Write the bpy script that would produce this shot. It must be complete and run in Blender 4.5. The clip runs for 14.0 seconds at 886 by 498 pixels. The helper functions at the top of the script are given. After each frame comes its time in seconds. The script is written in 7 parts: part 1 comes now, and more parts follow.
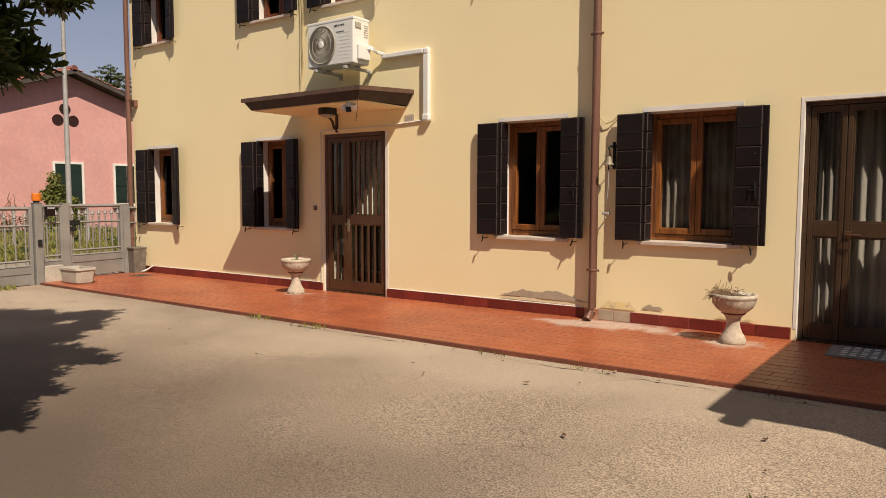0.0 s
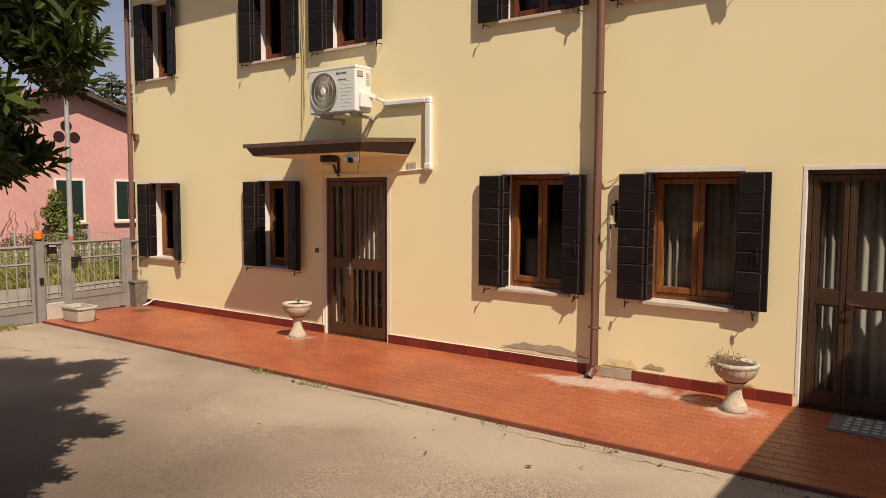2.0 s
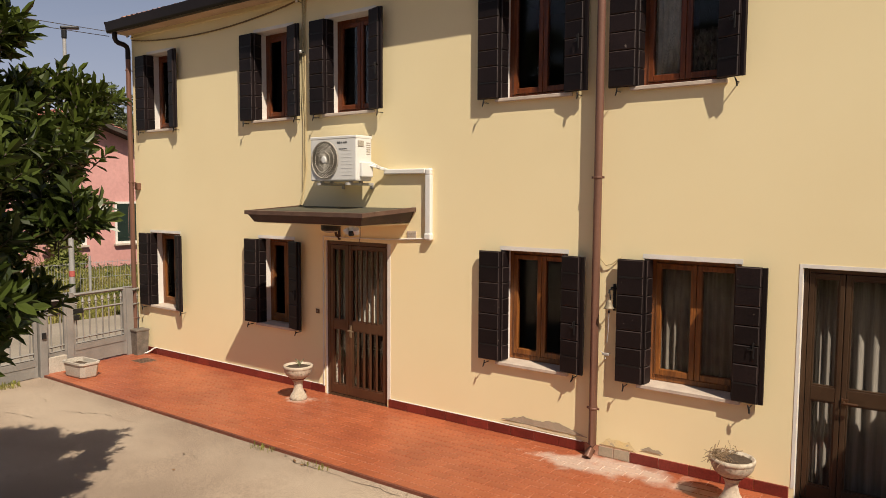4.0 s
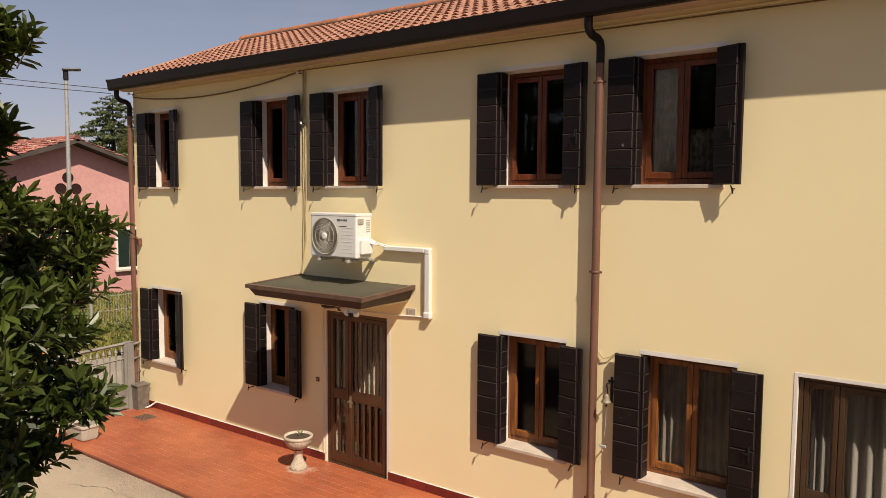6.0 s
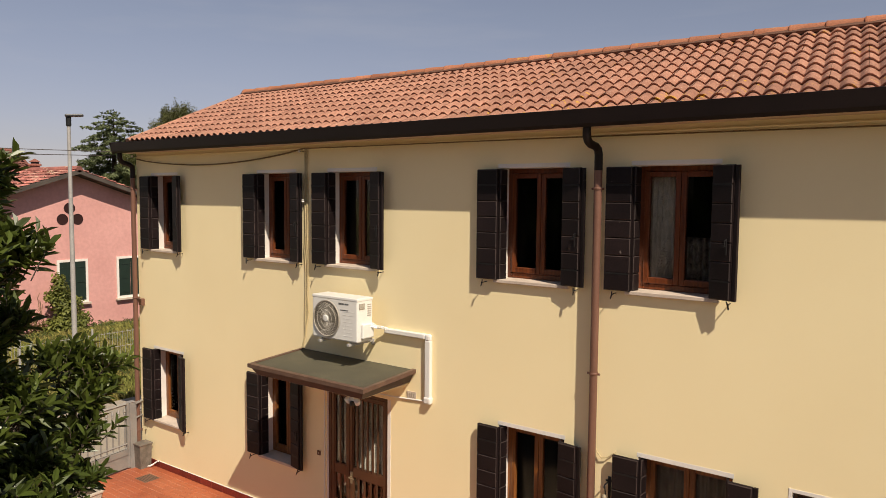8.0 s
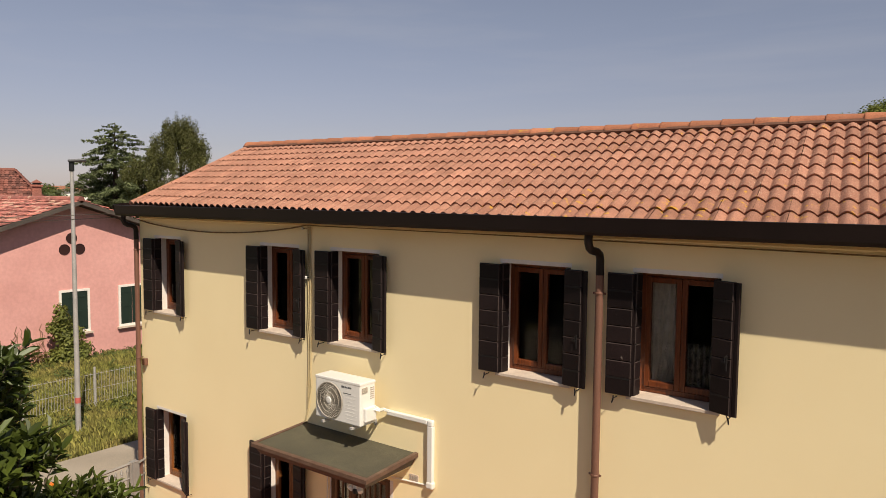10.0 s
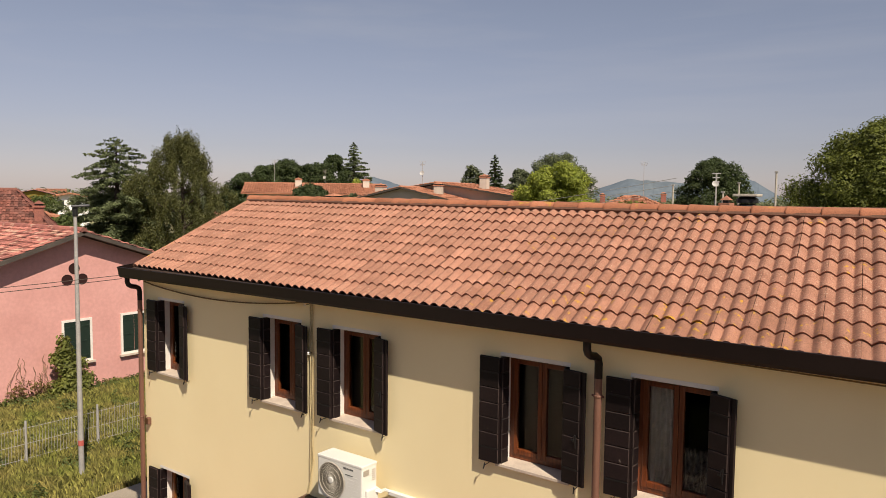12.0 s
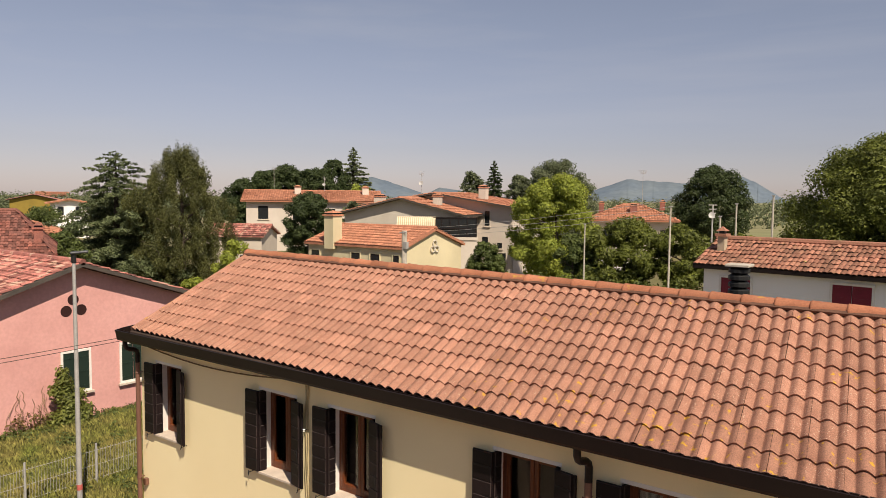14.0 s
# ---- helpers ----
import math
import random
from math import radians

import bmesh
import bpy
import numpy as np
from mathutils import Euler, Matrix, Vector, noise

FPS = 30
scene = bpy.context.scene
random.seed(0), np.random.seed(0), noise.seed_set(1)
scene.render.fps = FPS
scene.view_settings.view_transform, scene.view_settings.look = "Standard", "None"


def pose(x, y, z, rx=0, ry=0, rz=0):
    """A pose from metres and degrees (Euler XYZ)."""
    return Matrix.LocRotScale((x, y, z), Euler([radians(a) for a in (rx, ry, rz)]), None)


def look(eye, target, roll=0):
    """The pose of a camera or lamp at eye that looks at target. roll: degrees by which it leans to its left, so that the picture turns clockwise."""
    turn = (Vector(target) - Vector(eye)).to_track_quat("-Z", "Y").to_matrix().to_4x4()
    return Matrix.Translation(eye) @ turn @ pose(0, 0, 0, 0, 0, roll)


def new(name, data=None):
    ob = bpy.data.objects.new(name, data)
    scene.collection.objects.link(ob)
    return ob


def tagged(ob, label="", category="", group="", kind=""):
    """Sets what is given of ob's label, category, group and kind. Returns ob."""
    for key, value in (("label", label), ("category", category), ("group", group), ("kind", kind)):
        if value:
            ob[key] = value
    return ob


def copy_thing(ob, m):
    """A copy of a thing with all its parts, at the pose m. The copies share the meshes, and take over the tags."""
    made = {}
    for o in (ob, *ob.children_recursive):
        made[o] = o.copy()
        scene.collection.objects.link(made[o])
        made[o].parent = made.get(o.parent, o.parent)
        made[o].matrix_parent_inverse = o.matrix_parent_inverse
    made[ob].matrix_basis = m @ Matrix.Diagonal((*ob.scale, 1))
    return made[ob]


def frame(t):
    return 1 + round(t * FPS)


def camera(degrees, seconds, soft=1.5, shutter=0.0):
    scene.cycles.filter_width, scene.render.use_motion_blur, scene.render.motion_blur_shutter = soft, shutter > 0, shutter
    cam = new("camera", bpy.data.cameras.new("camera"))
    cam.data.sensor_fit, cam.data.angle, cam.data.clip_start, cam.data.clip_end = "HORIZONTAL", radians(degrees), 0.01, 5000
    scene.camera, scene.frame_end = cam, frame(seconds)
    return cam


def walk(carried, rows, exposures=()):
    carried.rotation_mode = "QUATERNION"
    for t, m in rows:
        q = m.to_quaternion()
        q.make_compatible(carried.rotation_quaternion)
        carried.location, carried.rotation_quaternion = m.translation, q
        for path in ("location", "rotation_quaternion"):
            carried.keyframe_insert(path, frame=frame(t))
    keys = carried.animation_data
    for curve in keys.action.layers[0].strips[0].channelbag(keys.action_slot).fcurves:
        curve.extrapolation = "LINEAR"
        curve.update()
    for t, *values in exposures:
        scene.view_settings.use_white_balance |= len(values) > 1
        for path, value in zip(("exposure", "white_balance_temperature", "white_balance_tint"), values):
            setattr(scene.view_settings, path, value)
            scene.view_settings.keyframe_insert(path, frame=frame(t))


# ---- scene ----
cam = camera(63.5, 14.0, soft=0.75)
PATH = [
    (0, (-0.033, -7.009, 1.437), (-1.225, -5.411, 1.285), 0.2),
    (0.5, (-0.029, -7.005, 1.582), (-1.222, -5.407, 1.426), 0.1),
    (1, (-0.043, -7.012, 1.711), (-1.235, -5.413, 1.558), 0.2),
    (1.5, (-0.06, -7.0, 1.846), (-1.253, -5.401, 1.695), 0.3),
    (2, (-0.072, -6.989, 2.025), (-1.265, -5.391, 1.875), 0.3),
    (2.5, (-0.081, -7.005, 2.214), (-1.272, -5.406, 2.065), 0.4),
    (3, (-0.071, -6.997, 2.425), (-1.263, -5.398, 2.274), 0.3),
    (5.5, (-0.083, -7.006, 3.623), (-1.275, -5.408, 3.471), 0.4),
    (6, (-0.069, -6.996, 3.861), (-1.262, -5.397, 3.713), 0.4),
    (6.5, (-0.061, -7.016, 4.131), (-1.253, -5.418, 3.982), 0.4),
    (7, (-0.048, -7.042, 4.394), (-1.24, -5.443, 4.246), 0.4),
    (7.5, (-0.046, -7.058, 4.662), (-1.238, -5.459, 4.515), 0.4),
    (8, (-0.06, -7.034, 4.929), (-1.252, -5.435, 4.785), 0.5),
    (10.5, (-0.11, -7.047, 6.287), (-1.303, -5.449, 6.145), 0.6),
    (11, (-0.123, -7.043, 6.562), (-1.317, -5.445, 6.42), 0.7),
    (11.5, (-0.117, -7.059, 6.835), (-1.311, -5.461, 6.692), 0.6),
    (12, (-0.084, -7.084, 7.114), (-1.278, -5.487, 6.972), 0.6),
    (12.5, (-0.052, -7.079, 7.389), (-1.247, -5.482, 7.247), 0.6),
    (13, (-0.03, -7.101, 7.678), (-1.224, -5.503, 7.535), 0.6),
    (13.5, (-0.025, -7.079, 7.975), (-1.219, -5.481, 7.833), 0.6),
    (14, (-0.014, -7.062, 8.255), (-1.208, -5.464, 8.113), 0.6),
]
walk(cam, [(t, look(eye, target, roll)) for t, eye, target, roll in PATH], exposures=[(0, 0.15), (3.2, 0.17), (7, 0.23), (11, 0.25), (14, 0.35)])

# ---- world, sun and exposure ----
SUN = Vector((0.745, -0.407, 1.0)).normalized()
world = bpy.data.worlds.new("sky")
scene.world = world
world.use_nodes = True
wn, wl = world.node_tree.nodes, world.node_tree.links
sky = wn.new("ShaderNodeTexSky")
sky.sky_type, sky.sun_disc = "NISHITA", False
sky.sun_elevation, sky.sun_rotation = math.asin(SUN.z), math.atan2(SUN.x, SUN.y)
sky.air_density, sky.dust_density, sky.ozone_density = 1.0, 0.35, 1.5
wn["Background"].inputs["Strength"].default_value = 0.064
hazy = wn.new("ShaderNodeHueSaturation")
hazy.inputs["Saturation"].default_value = 0.62
wl.new(sky.outputs[0], hazy.inputs["Color"])
tint = wn.new("ShaderNodeMix")
tint.data_type, tint.blend_type = "RGBA", "MULTIPLY"
tint.inputs[0].default_value = 1.0
wl.new(hazy.outputs[0], tint.inputs[6])
aim, height, level, haze = (wn.new("ShaderNode" + k) for k in ("TexCoord", "SeparateXYZ", "MapRange", "Mix"))
level.inputs["From Max"].default_value, level.interpolation_type = 0.32, "SMOOTHSTEP"
haze.data_type, haze.inputs[6].default_value, haze.inputs[7].default_value = "RGBA", (0.9, 0.797, 0.885, 1), (0.975, 0.935, 1.0, 1)
wl.new(aim.outputs["Generated"], height.inputs[0])
wl.new(height.outputs["Z"], level.inputs["Value"])
wl.new(level.outputs[0], haze.inputs[0])
wl.new(haze.outputs[2], tint.inputs[7])
where, stretch_, wisps, thin, veil = (wn.new("ShaderNode" + k) for k in ("TexCoord", "Mapping", "TexNoise", "MapRange", "Mix"))
stretch_.inputs["Scale"].default_value, stretch_.inputs["Rotation"].default_value = (1.2, 3.0, 16.0), (0, radians(9), 0)
wisps.inputs["Scale"].default_value, wisps.inputs["Detail"].default_value = 1.6, 6.0
thin.inputs["From Min"].default_value, thin.inputs["From Max"].default_value, thin.inputs["To Max"].default_value = 0.52, 0.8, 0.16
veil.data_type, veil.inputs[7].default_value = "RGBA", (7.2, 6.9, 7.0, 1)
wl.new(where.outputs["Generated"], stretch_.inputs["Vector"])
wl.new(stretch_.outputs[0], wisps.inputs["Vector"])
wl.new(wisps.outputs["Fac"], thin.inputs["Value"])
wl.new(thin.outputs[0], veil.inputs[0])
wl.new(tint.outputs[2], veil.inputs[6])
wl.new(veil.outputs[2], wn["Background"].inputs["Color"])
sun = new("sun", bpy.data.lights.new("sun", "SUN"))
sun.data.energy, sun.data.angle, sun.data.color = 5.0, radians(0.55), (1.0, 0.885, 0.72)
sun.matrix_basis = look(SUN * 60, (0, 0, 0))


# ---- materials ----
def material(name, c1, c2=None, rough=0.8, metal=0.0, scale=1.5, fine=60.0, grain=0.25, bump=0.15, rand=0.0, island=0.0,
             spots=None, spot_scale=9.0, spot_at=0.66, spec=0.4, stretch=None):
    """A surface with two scales of variation, fine relief, optional spots and a change from piece to piece."""
    m = bpy.data.materials.new(name)
    m.use_nodes = True
    n, l = m.node_tree.nodes, m.node_tree.links
    b = n["Principled BSDF"]
    b.inputs["Roughness"].default_value, b.inputs["Metallic"].default_value = rough, metal
    b.inputs["Specular IOR Level"].default_value = spec
    place = n.new("ShaderNodeNewGeometry").outputs["Position"]
    if stretch:
        mp = n.new("ShaderNodeMapping")
        mp.inputs["Scale"].default_value = stretch
        l.new(place, mp.inputs["Vector"])
        place = mp.outputs[0]

    def noise_at(s, detail=4.0):
        t = n.new("ShaderNodeTexNoise")
        t.inputs["Scale"].default_value, t.inputs["Detail"].default_value = s, detail
        l.new(place, t.inputs["Vector"])
        return t.outputs["Fac"]

    def mix(kind, fac, a, c):
        x = n.new("ShaderNodeMix")
        x.data_type, x.blend_type = "RGBA", kind
        for key, v in ((0, fac), (6, a), (7, c)):
            if isinstance(v, (int, float)):
                x.inputs[key].default_value = v
            elif isinstance(v, tuple):
                x.inputs[key].default_value = (*v, 1)
            else:
                l.new(v, x.inputs[key])
        return x.outputs[2]

    def ramp(fac, lo, hi):
        r = n.new("ShaderNodeMapRange")
        r.inputs["From Min"].default_value, r.inputs["From Max"].default_value = lo, hi
        l.new(fac, r.inputs["Value"])
        return r.outputs[0]

    colour = mix("MIX", ramp(noise_at(scale), 0.3, 0.7), c1, c2 or tuple(0.82 * v for v in c1))
    f = ramp(noise_at(fine), 0.25, 0.75)
    g = n.new("ShaderNodeMapRange")
    g.inputs["To Min"].default_value, g.inputs["To Max"].default_value = 1 - grain, 1 + grain
    l.new(f, g.inputs["Value"])
    colour = mix("MULTIPLY", 1.0, colour, g.outputs[0])
    for amount, source in ((rand, "ShaderNodeObjectInfo"), (island, "ShaderNodeNewGeometry")):
        if amount:
            o = n.new(source)
            out = o.outputs["Random"] if source == "ShaderNodeObjectInfo" else o.outputs["Random Per Island"]
            r = n.new("ShaderNodeMapRange")
            r.inputs["To Min"].default_value, r.inputs["To Max"].default_value = 1 - amount, 1 + amount
            l.new(out, r.inputs["Value"])
            colour = mix("MULTIPLY", 1.0, colour, r.outputs[0])
    if spots:
        colour = mix("MIX", ramp(noise_at(spot_scale, 6.0), spot_at, spot_at + 0.06), colour, spots)
    l.new(colour, b.inputs["Base Color"])
    if bump:
        bp = n.new("ShaderNodeBump")
        bp.inputs["Strength"].default_value, bp.inputs["Distance"].default_value = bump, 0.01
        l.new(f, bp.inputs["Height"])
        l.new(bp.outputs[0], b.inputs["Normal"])
    return m


def glass(name, tint=(0.92, 0.9, 0.86)):
    """A window pane: clear from the front, mirror-like at a glance."""
    m = bpy.data.materials.new(name)
    m.use_nodes = True
    n, l = m.node_tree.nodes, m.node_tree.links
    n.remove(n["Principled BSDF"])
    clear, gloss, mixed, fr = (n.new("ShaderNode" + k) for k in ("BsdfTransparent", "BsdfGlossy", "MixShader", "Fresnel"))
    clear.inputs["Color"].default_value = (*tint, 1)
    gloss.inputs["Roughness"].default_value = 0.02
    fr.inputs["IOR"].default_value = 1.32
    l.new(fr.outputs[0], mixed.inputs[0])
    l.new(clear.outputs[0], mixed.inputs[1])
    l.new(gloss.outputs[0], mixed.inputs[2])
    l.new(mixed.outputs[0], n["Material Output"].inputs["Surface"])
    return m


PLASTER = material("cream plaster", (0.885, 0.75, 0.458), (0.852, 0.712, 0.427), rough=0.92, scale=0.7, fine=140, grain=0.04, bump=0.02)
SOFFIT = material("beige soffit, browner than the plaster", (0.6, 0.46, 0.32), (0.5, 0.38, 0.26), rough=0.9, scale=3, grain=0.08)
WHITE = material("white painted trim", (0.78, 0.74, 0.69), (0.70, 0.65, 0.59), rough=0.8, scale=3, grain=0.06, bump=0.03)
MARBLE = material("pale stone sill", (0.6, 0.5, 0.41), (0.48, 0.39, 0.32), rough=0.6, scale=6, grain=0.1)
SHUTTER = material("worn black-brown shutter paint", (0.0085, 0.0052, 0.0056), (0.0145, 0.0088, 0.0088), rough=0.5, scale=2.2, fine=70,
                   grain=0.4, bump=0.12, rand=0.3, spots=(0.17, 0.135, 0.115), spot_scale=19, spot_at=0.715, spec=0.2)
WORNEDGE = material("rubbed shutter board edge", (0.045, 0.029, 0.025), (0.016, 0.01, 0.009), rough=0.6, scale=9, fine=80, grain=0.4, rand=0.3)
IRON = material("dark iron", (0.02, 0.018, 0.018), rough=0.5, metal=0.4)
# One varnished wood painted twice: shaded tone upstairs, sunlit tone downstairs.
SHADEDWOOD = material("varnished window wood, eave shade painted in", (0.19, 0.05, 0.0145), (0.078, 0.02, 0.0075), rough=0.34, scale=5, fine=50, grain=0.35, stretch=(8, 8, 0.5))
SUNLITWOOD = material("varnished window wood, sunlit tone painted in", (0.29, 0.105, 0.025), (0.12, 0.038, 0.011), rough=0.34, scale=5, fine=50, grain=0.35, stretch=(8, 8, 0.5))
PANE = glass("window glass")
LACE = material("white lace curtain", (0.78, 0.76, 0.72), (0.5, 0.49, 0.46), rough=0.9, scale=14, fine=200, grain=0.2)
SHEER = material("grey sheer curtain", (0.25, 0.23, 0.21), (0.15, 0.138, 0.127), rough=0.9, scale=5, fine=200, grain=0.15)
DRAPE = material("pale striped curtain", (0.4, 0.375, 0.355), (0.1, 0.092, 0.088), rough=0.9, scale=9, fine=200, grain=0.12, stretch=(1, 1, 0.04))
# Rooms get a near-black colour so they look unlit behind the glass.
ROOM = material("room surfaces darkened to look unlit", (0.06, 0.055, 0.05), rough=0.9)
BRONZE = material("brown anodised aluminium", (0.15, 0.076, 0.04), (0.105, 0.05, 0.027), rough=0.38, metal=0.55, scale=3, fine=120, grain=0.12, bump=0.03)
DARKBRONZE = material("dark brown aluminium", (0.095, 0.055, 0.031), (0.068, 0.038, 0.022), rough=0.4, metal=0.4, scale=3, fine=120, grain=0.15, bump=0.03)
BROWNMETAL = material("dark brown painted metal", (0.0095, 0.0056, 0.0052), (0.014, 0.008, 0.007), rough=0.45, metal=0.0, spec=0.25, scale=2, grain=0.15, bump=0.03)
PIPE = material("brown painted downpipe", (0.17, 0.085, 0.058), (0.2, 0.1, 0.07), rough=0.45, metal=0.2, scale=2, grain=0.12, bump=0.03)
PLINTH = material("dark red plinth tile", (0.2, 0.03, 0.02), (0.15, 0.024, 0.018), rough=0.36, scale=5, rand=0.2)
PATIO = material("red terracotta paving", (0.40, 0.118, 0.05), (0.30, 0.082, 0.038), rough=0.4, scale=1.0, fine=45, grain=0.1, rand=0.07,
                 island=0.07, bump=0.05)
JOINT = material("paving mortar", (0.52, 0.26, 0.165), (0.38, 0.15, 0.085), rough=0.9, scale=2)
DRIVE = material("old pale asphalt", (0.385, 0.295, 0.215), (0.235, 0.175, 0.128), rough=0.95, scale=0.6, fine=110, grain=0.9, bump=0.12,
                 spots=(0.19, 0.147, 0.108), spot_scale=46, spot_at=0.6)
ROOFTILE = material("clay roof tile", (0.395, 0.195, 0.131), (0.298, 0.138, 0.09), rough=0.9, scale=4.5, fine=75, grain=0.42, rand=0.15, island=0.14, bump=0.4,
                    spots=(0.52, 0.36, 0.26), spot_scale=48, spot_at=0.62)
LICHENTILE = material("clay roof tile with orange lichen", (0.39, 0.191, 0.127), (0.294, 0.136, 0.088), rough=0.92, scale=4.5, fine=75, grain=0.42, rand=0.15,
                      island=0.14, bump=0.4, spots=(0.5, 0.27, 0.022), spot_scale=11, spot_at=0.615)
RIDGETILE = material("orange clay ridge tile", (0.4, 0.16, 0.085), (0.31, 0.115, 0.06), rough=0.85, scale=3, fine=60, grain=0.25, rand=0.2, bump=0.2, spots=(0.46, 0.25, 0.05), spot_scale=6, spot_at=0.66)
REDROOF = material("weathered red roof tile", (0.40, 0.15, 0.115), (0.25, 0.095, 0.08), rough=0.9, scale=2.5, fine=20, grain=0.35, island=0.6, bump=0.3, spots=(0.5, 0.31, 0.23), spot_scale=2.2, spot_at=0.54)
PINK = material("faded pink plaster", (0.66, 0.345, 0.312), (0.575, 0.288, 0.258), rough=0.92, scale=0.6, fine=9, grain=0.07)
GREEN = material("dark green shutter", (0.014, 0.028, 0.02), rough=0.5, scale=3, grain=0.15)
GREYWOOD = material("grey weathered eave wood", (0.085, 0.068, 0.056), (0.055, 0.044, 0.037), rough=0.8, scale=3, grain=0.3)
GALV = material("dull galvanised steel", (0.42, 0.40, 0.38), (0.33, 0.315, 0.3), rough=0.6, metal=0.15, scale=4, fine=40, grain=0.15)
GATE = material("dull grey gate paint", (0.3, 0.28, 0.255), (0.22, 0.205, 0.19), rough=0.55, metal=0.15, scale=3, fine=40, grain=0.07, bump=0.03)
CONCRETE = material("pale concrete", (0.5, 0.45, 0.38), (0.38, 0.33, 0.27), rough=0.9, scale=4, fine=50, grain=0.2)
POT = material("cast stone planter", (0.56, 0.48, 0.38), (0.42, 0.34, 0.25), rough=0.9, scale=9, fine=40, grain=0.22, bump=0.06, spots=(0.27, 0.22, 0.16), spot_scale=14, spot_at=0.6)
EARTH = material("dry potting soil", (0.09, 0.06, 0.04), rough=1.0, fine=60, grain=0.4, bump=0.8)
DRY = material("dry plant stems", (0.3, 0.2, 0.11), (0.2, 0.13, 0.08), rough=0.9, scale=30)
ACWHITE = material("white enamel", (0.74, 0.72, 0.68), (0.7, 0.68, 0.64), rough=0.35, scale=2, grain=0.03, bump=0.0)
ACGREY = material("grey plastic grille", (0.4, 0.36, 0.3), rough=0.5)
BLACK = material("black plastic", (0.012, 0.012, 0.012), rough=0.5)
SLAB = material("weathered canopy sheathing", (0.092, 0.082, 0.052), (0.066, 0.06, 0.04), rough=0.85, scale=3, grain=0.25, bump=0.2)
BEIGE = material("beige cable", (0.5, 0.4, 0.22), rough=0.6)
PATCH = material("bare cement patch", (0.45, 0.36, 0.26), (0.37, 0.3, 0.215), rough=0.95, scale=6, fine=60, grain=0.12, bump=0.02)
ORANGE = material("orange plastic lamp", (0.75, 0.2, 0.02), rough=0.35, scale=3, grain=0.05)
GRASS = material("summer grass", (0.15, 0.165, 0.03), (0.25, 0.205, 0.06), rough=0.9, scale=0.9, fine=7, grain=0.35, island=0.55, bump=0.0)
SOIL = material("grassy earth", (0.10, 0.105, 0.03), (0.15, 0.115, 0.05), rough=1.0, scale=0.25, fine=6, grain=0.35, bump=0.5)
ROADM = material("pale lane paving", (0.33, 0.28, 0.22), (0.26, 0.22, 0.17), rough=0.95, scale=0.8, fine=60, grain=0.2, bump=0.3)
BARK = material("grey-brown bark", (0.1, 0.075, 0.055), (0.06, 0.045, 0.035), rough=0.95, scale=6, fine=40, grain=0.35, bump=0.8)


def leaf_material(name, c1, c2, rough=0.6, glow_through=0.35):
    """Foliage: leaves that differ from one to the next and let some light through."""
    m = material(name, c1, c2, rough=rough, scale=0.9, fine=9, grain=0.25, bump=0.0, island=0.35, spec=0.35)
    n, l = m.node_tree.nodes, m.node_tree.links
    b = n["Principled BSDF"]
    t, mixed = n.new("ShaderNodeBsdfTranslucent"), n.new("ShaderNodeMixShader")
    l.new(b.inputs["Base Color"].links[0].from_socket, t.inputs["Color"])
    mixed.inputs[0].default_value = glow_through
    l.new(b.outputs[0], mixed.inputs[1])
    l.new(t.outputs[0], mixed.inputs[2])
    l.new(mixed.outputs[0], n["Material Output"].inputs["Surface"])
    return m


LAUREL = leaf_material("glossy laurel leaves", (0.082, 0.105, 0.018), (0.042, 0.06, 0.012), rough=0.34, glow_through=0.22)
CEDARGREEN = leaf_material("blue-green cedar needles", (0.165, 0.19, 0.084), (0.1, 0.12, 0.052))
DARKGREEN = leaf_material("dark green foliage", (0.066, 0.088, 0.027), (0.042, 0.06, 0.019))
MIDGREEN = leaf_material("mid green foliage", (0.125, 0.15, 0.038), (0.08, 0.105, 0.028))
DULLGREEN = leaf_material("dusty green foliage", (0.15, 0.165, 0.085), (0.105, 0.125, 0.06))
LIMEGREEN = leaf_material("bright yellow-green foliage", (0.31, 0.34, 0.05), (0.23, 0.27, 0.038))
BIRCHGREEN = leaf_material("drooping olive foliage", (0.14, 0.14, 0.042), (0.08, 0.084, 0.026))
OLIVE = leaf_material("olive green foliage", (0.165, 0.185, 0.03), (0.095, 0.11, 0.02))
CREEPER = leaf_material("creeper leaves", (0.22, 0.235, 0.05), (0.12, 0.135, 0.03))
LITTERLEAF = leaf_material("rusty withered leaves", (0.2, 0.11, 0.04), (0.13, 0.12, 0.035))
OCHRE = material("ochre plaster", (0.26, 0.18, 0.032), rough=0.9, scale=0.6, grain=0.06)
OFFWHITE = material("off-white plaster", (0.6, 0.52, 0.44), (0.52, 0.44, 0.37), rough=0.9, scale=0.5, grain=0.05)
PALEYELLOW = material("pale yellow plaster", (0.68, 0.58, 0.37), rough=0.9, scale=0.5, grain=0.05)
GREYPLASTER = material("grey plaster", (0.56, 0.5, 0.42), (0.47, 0.41, 0.34), rough=0.9, scale=0.5, grain=0.08)
ORANGEROOF = material("orange clay roof tile", (0.46, 0.2, 0.115), (0.35, 0.145, 0.085), rough=0.9, scale=1.5, fine=8, grain=0.3, island=0.2, bump=0.3)
MAROON = material("maroon blind", (0.19, 0.012, 0.03), rough=0.6, scale=4)
# Distance haze is mixed straight into the hill colour.
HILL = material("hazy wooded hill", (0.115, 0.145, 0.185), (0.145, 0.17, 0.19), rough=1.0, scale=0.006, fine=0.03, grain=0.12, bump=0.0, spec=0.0)
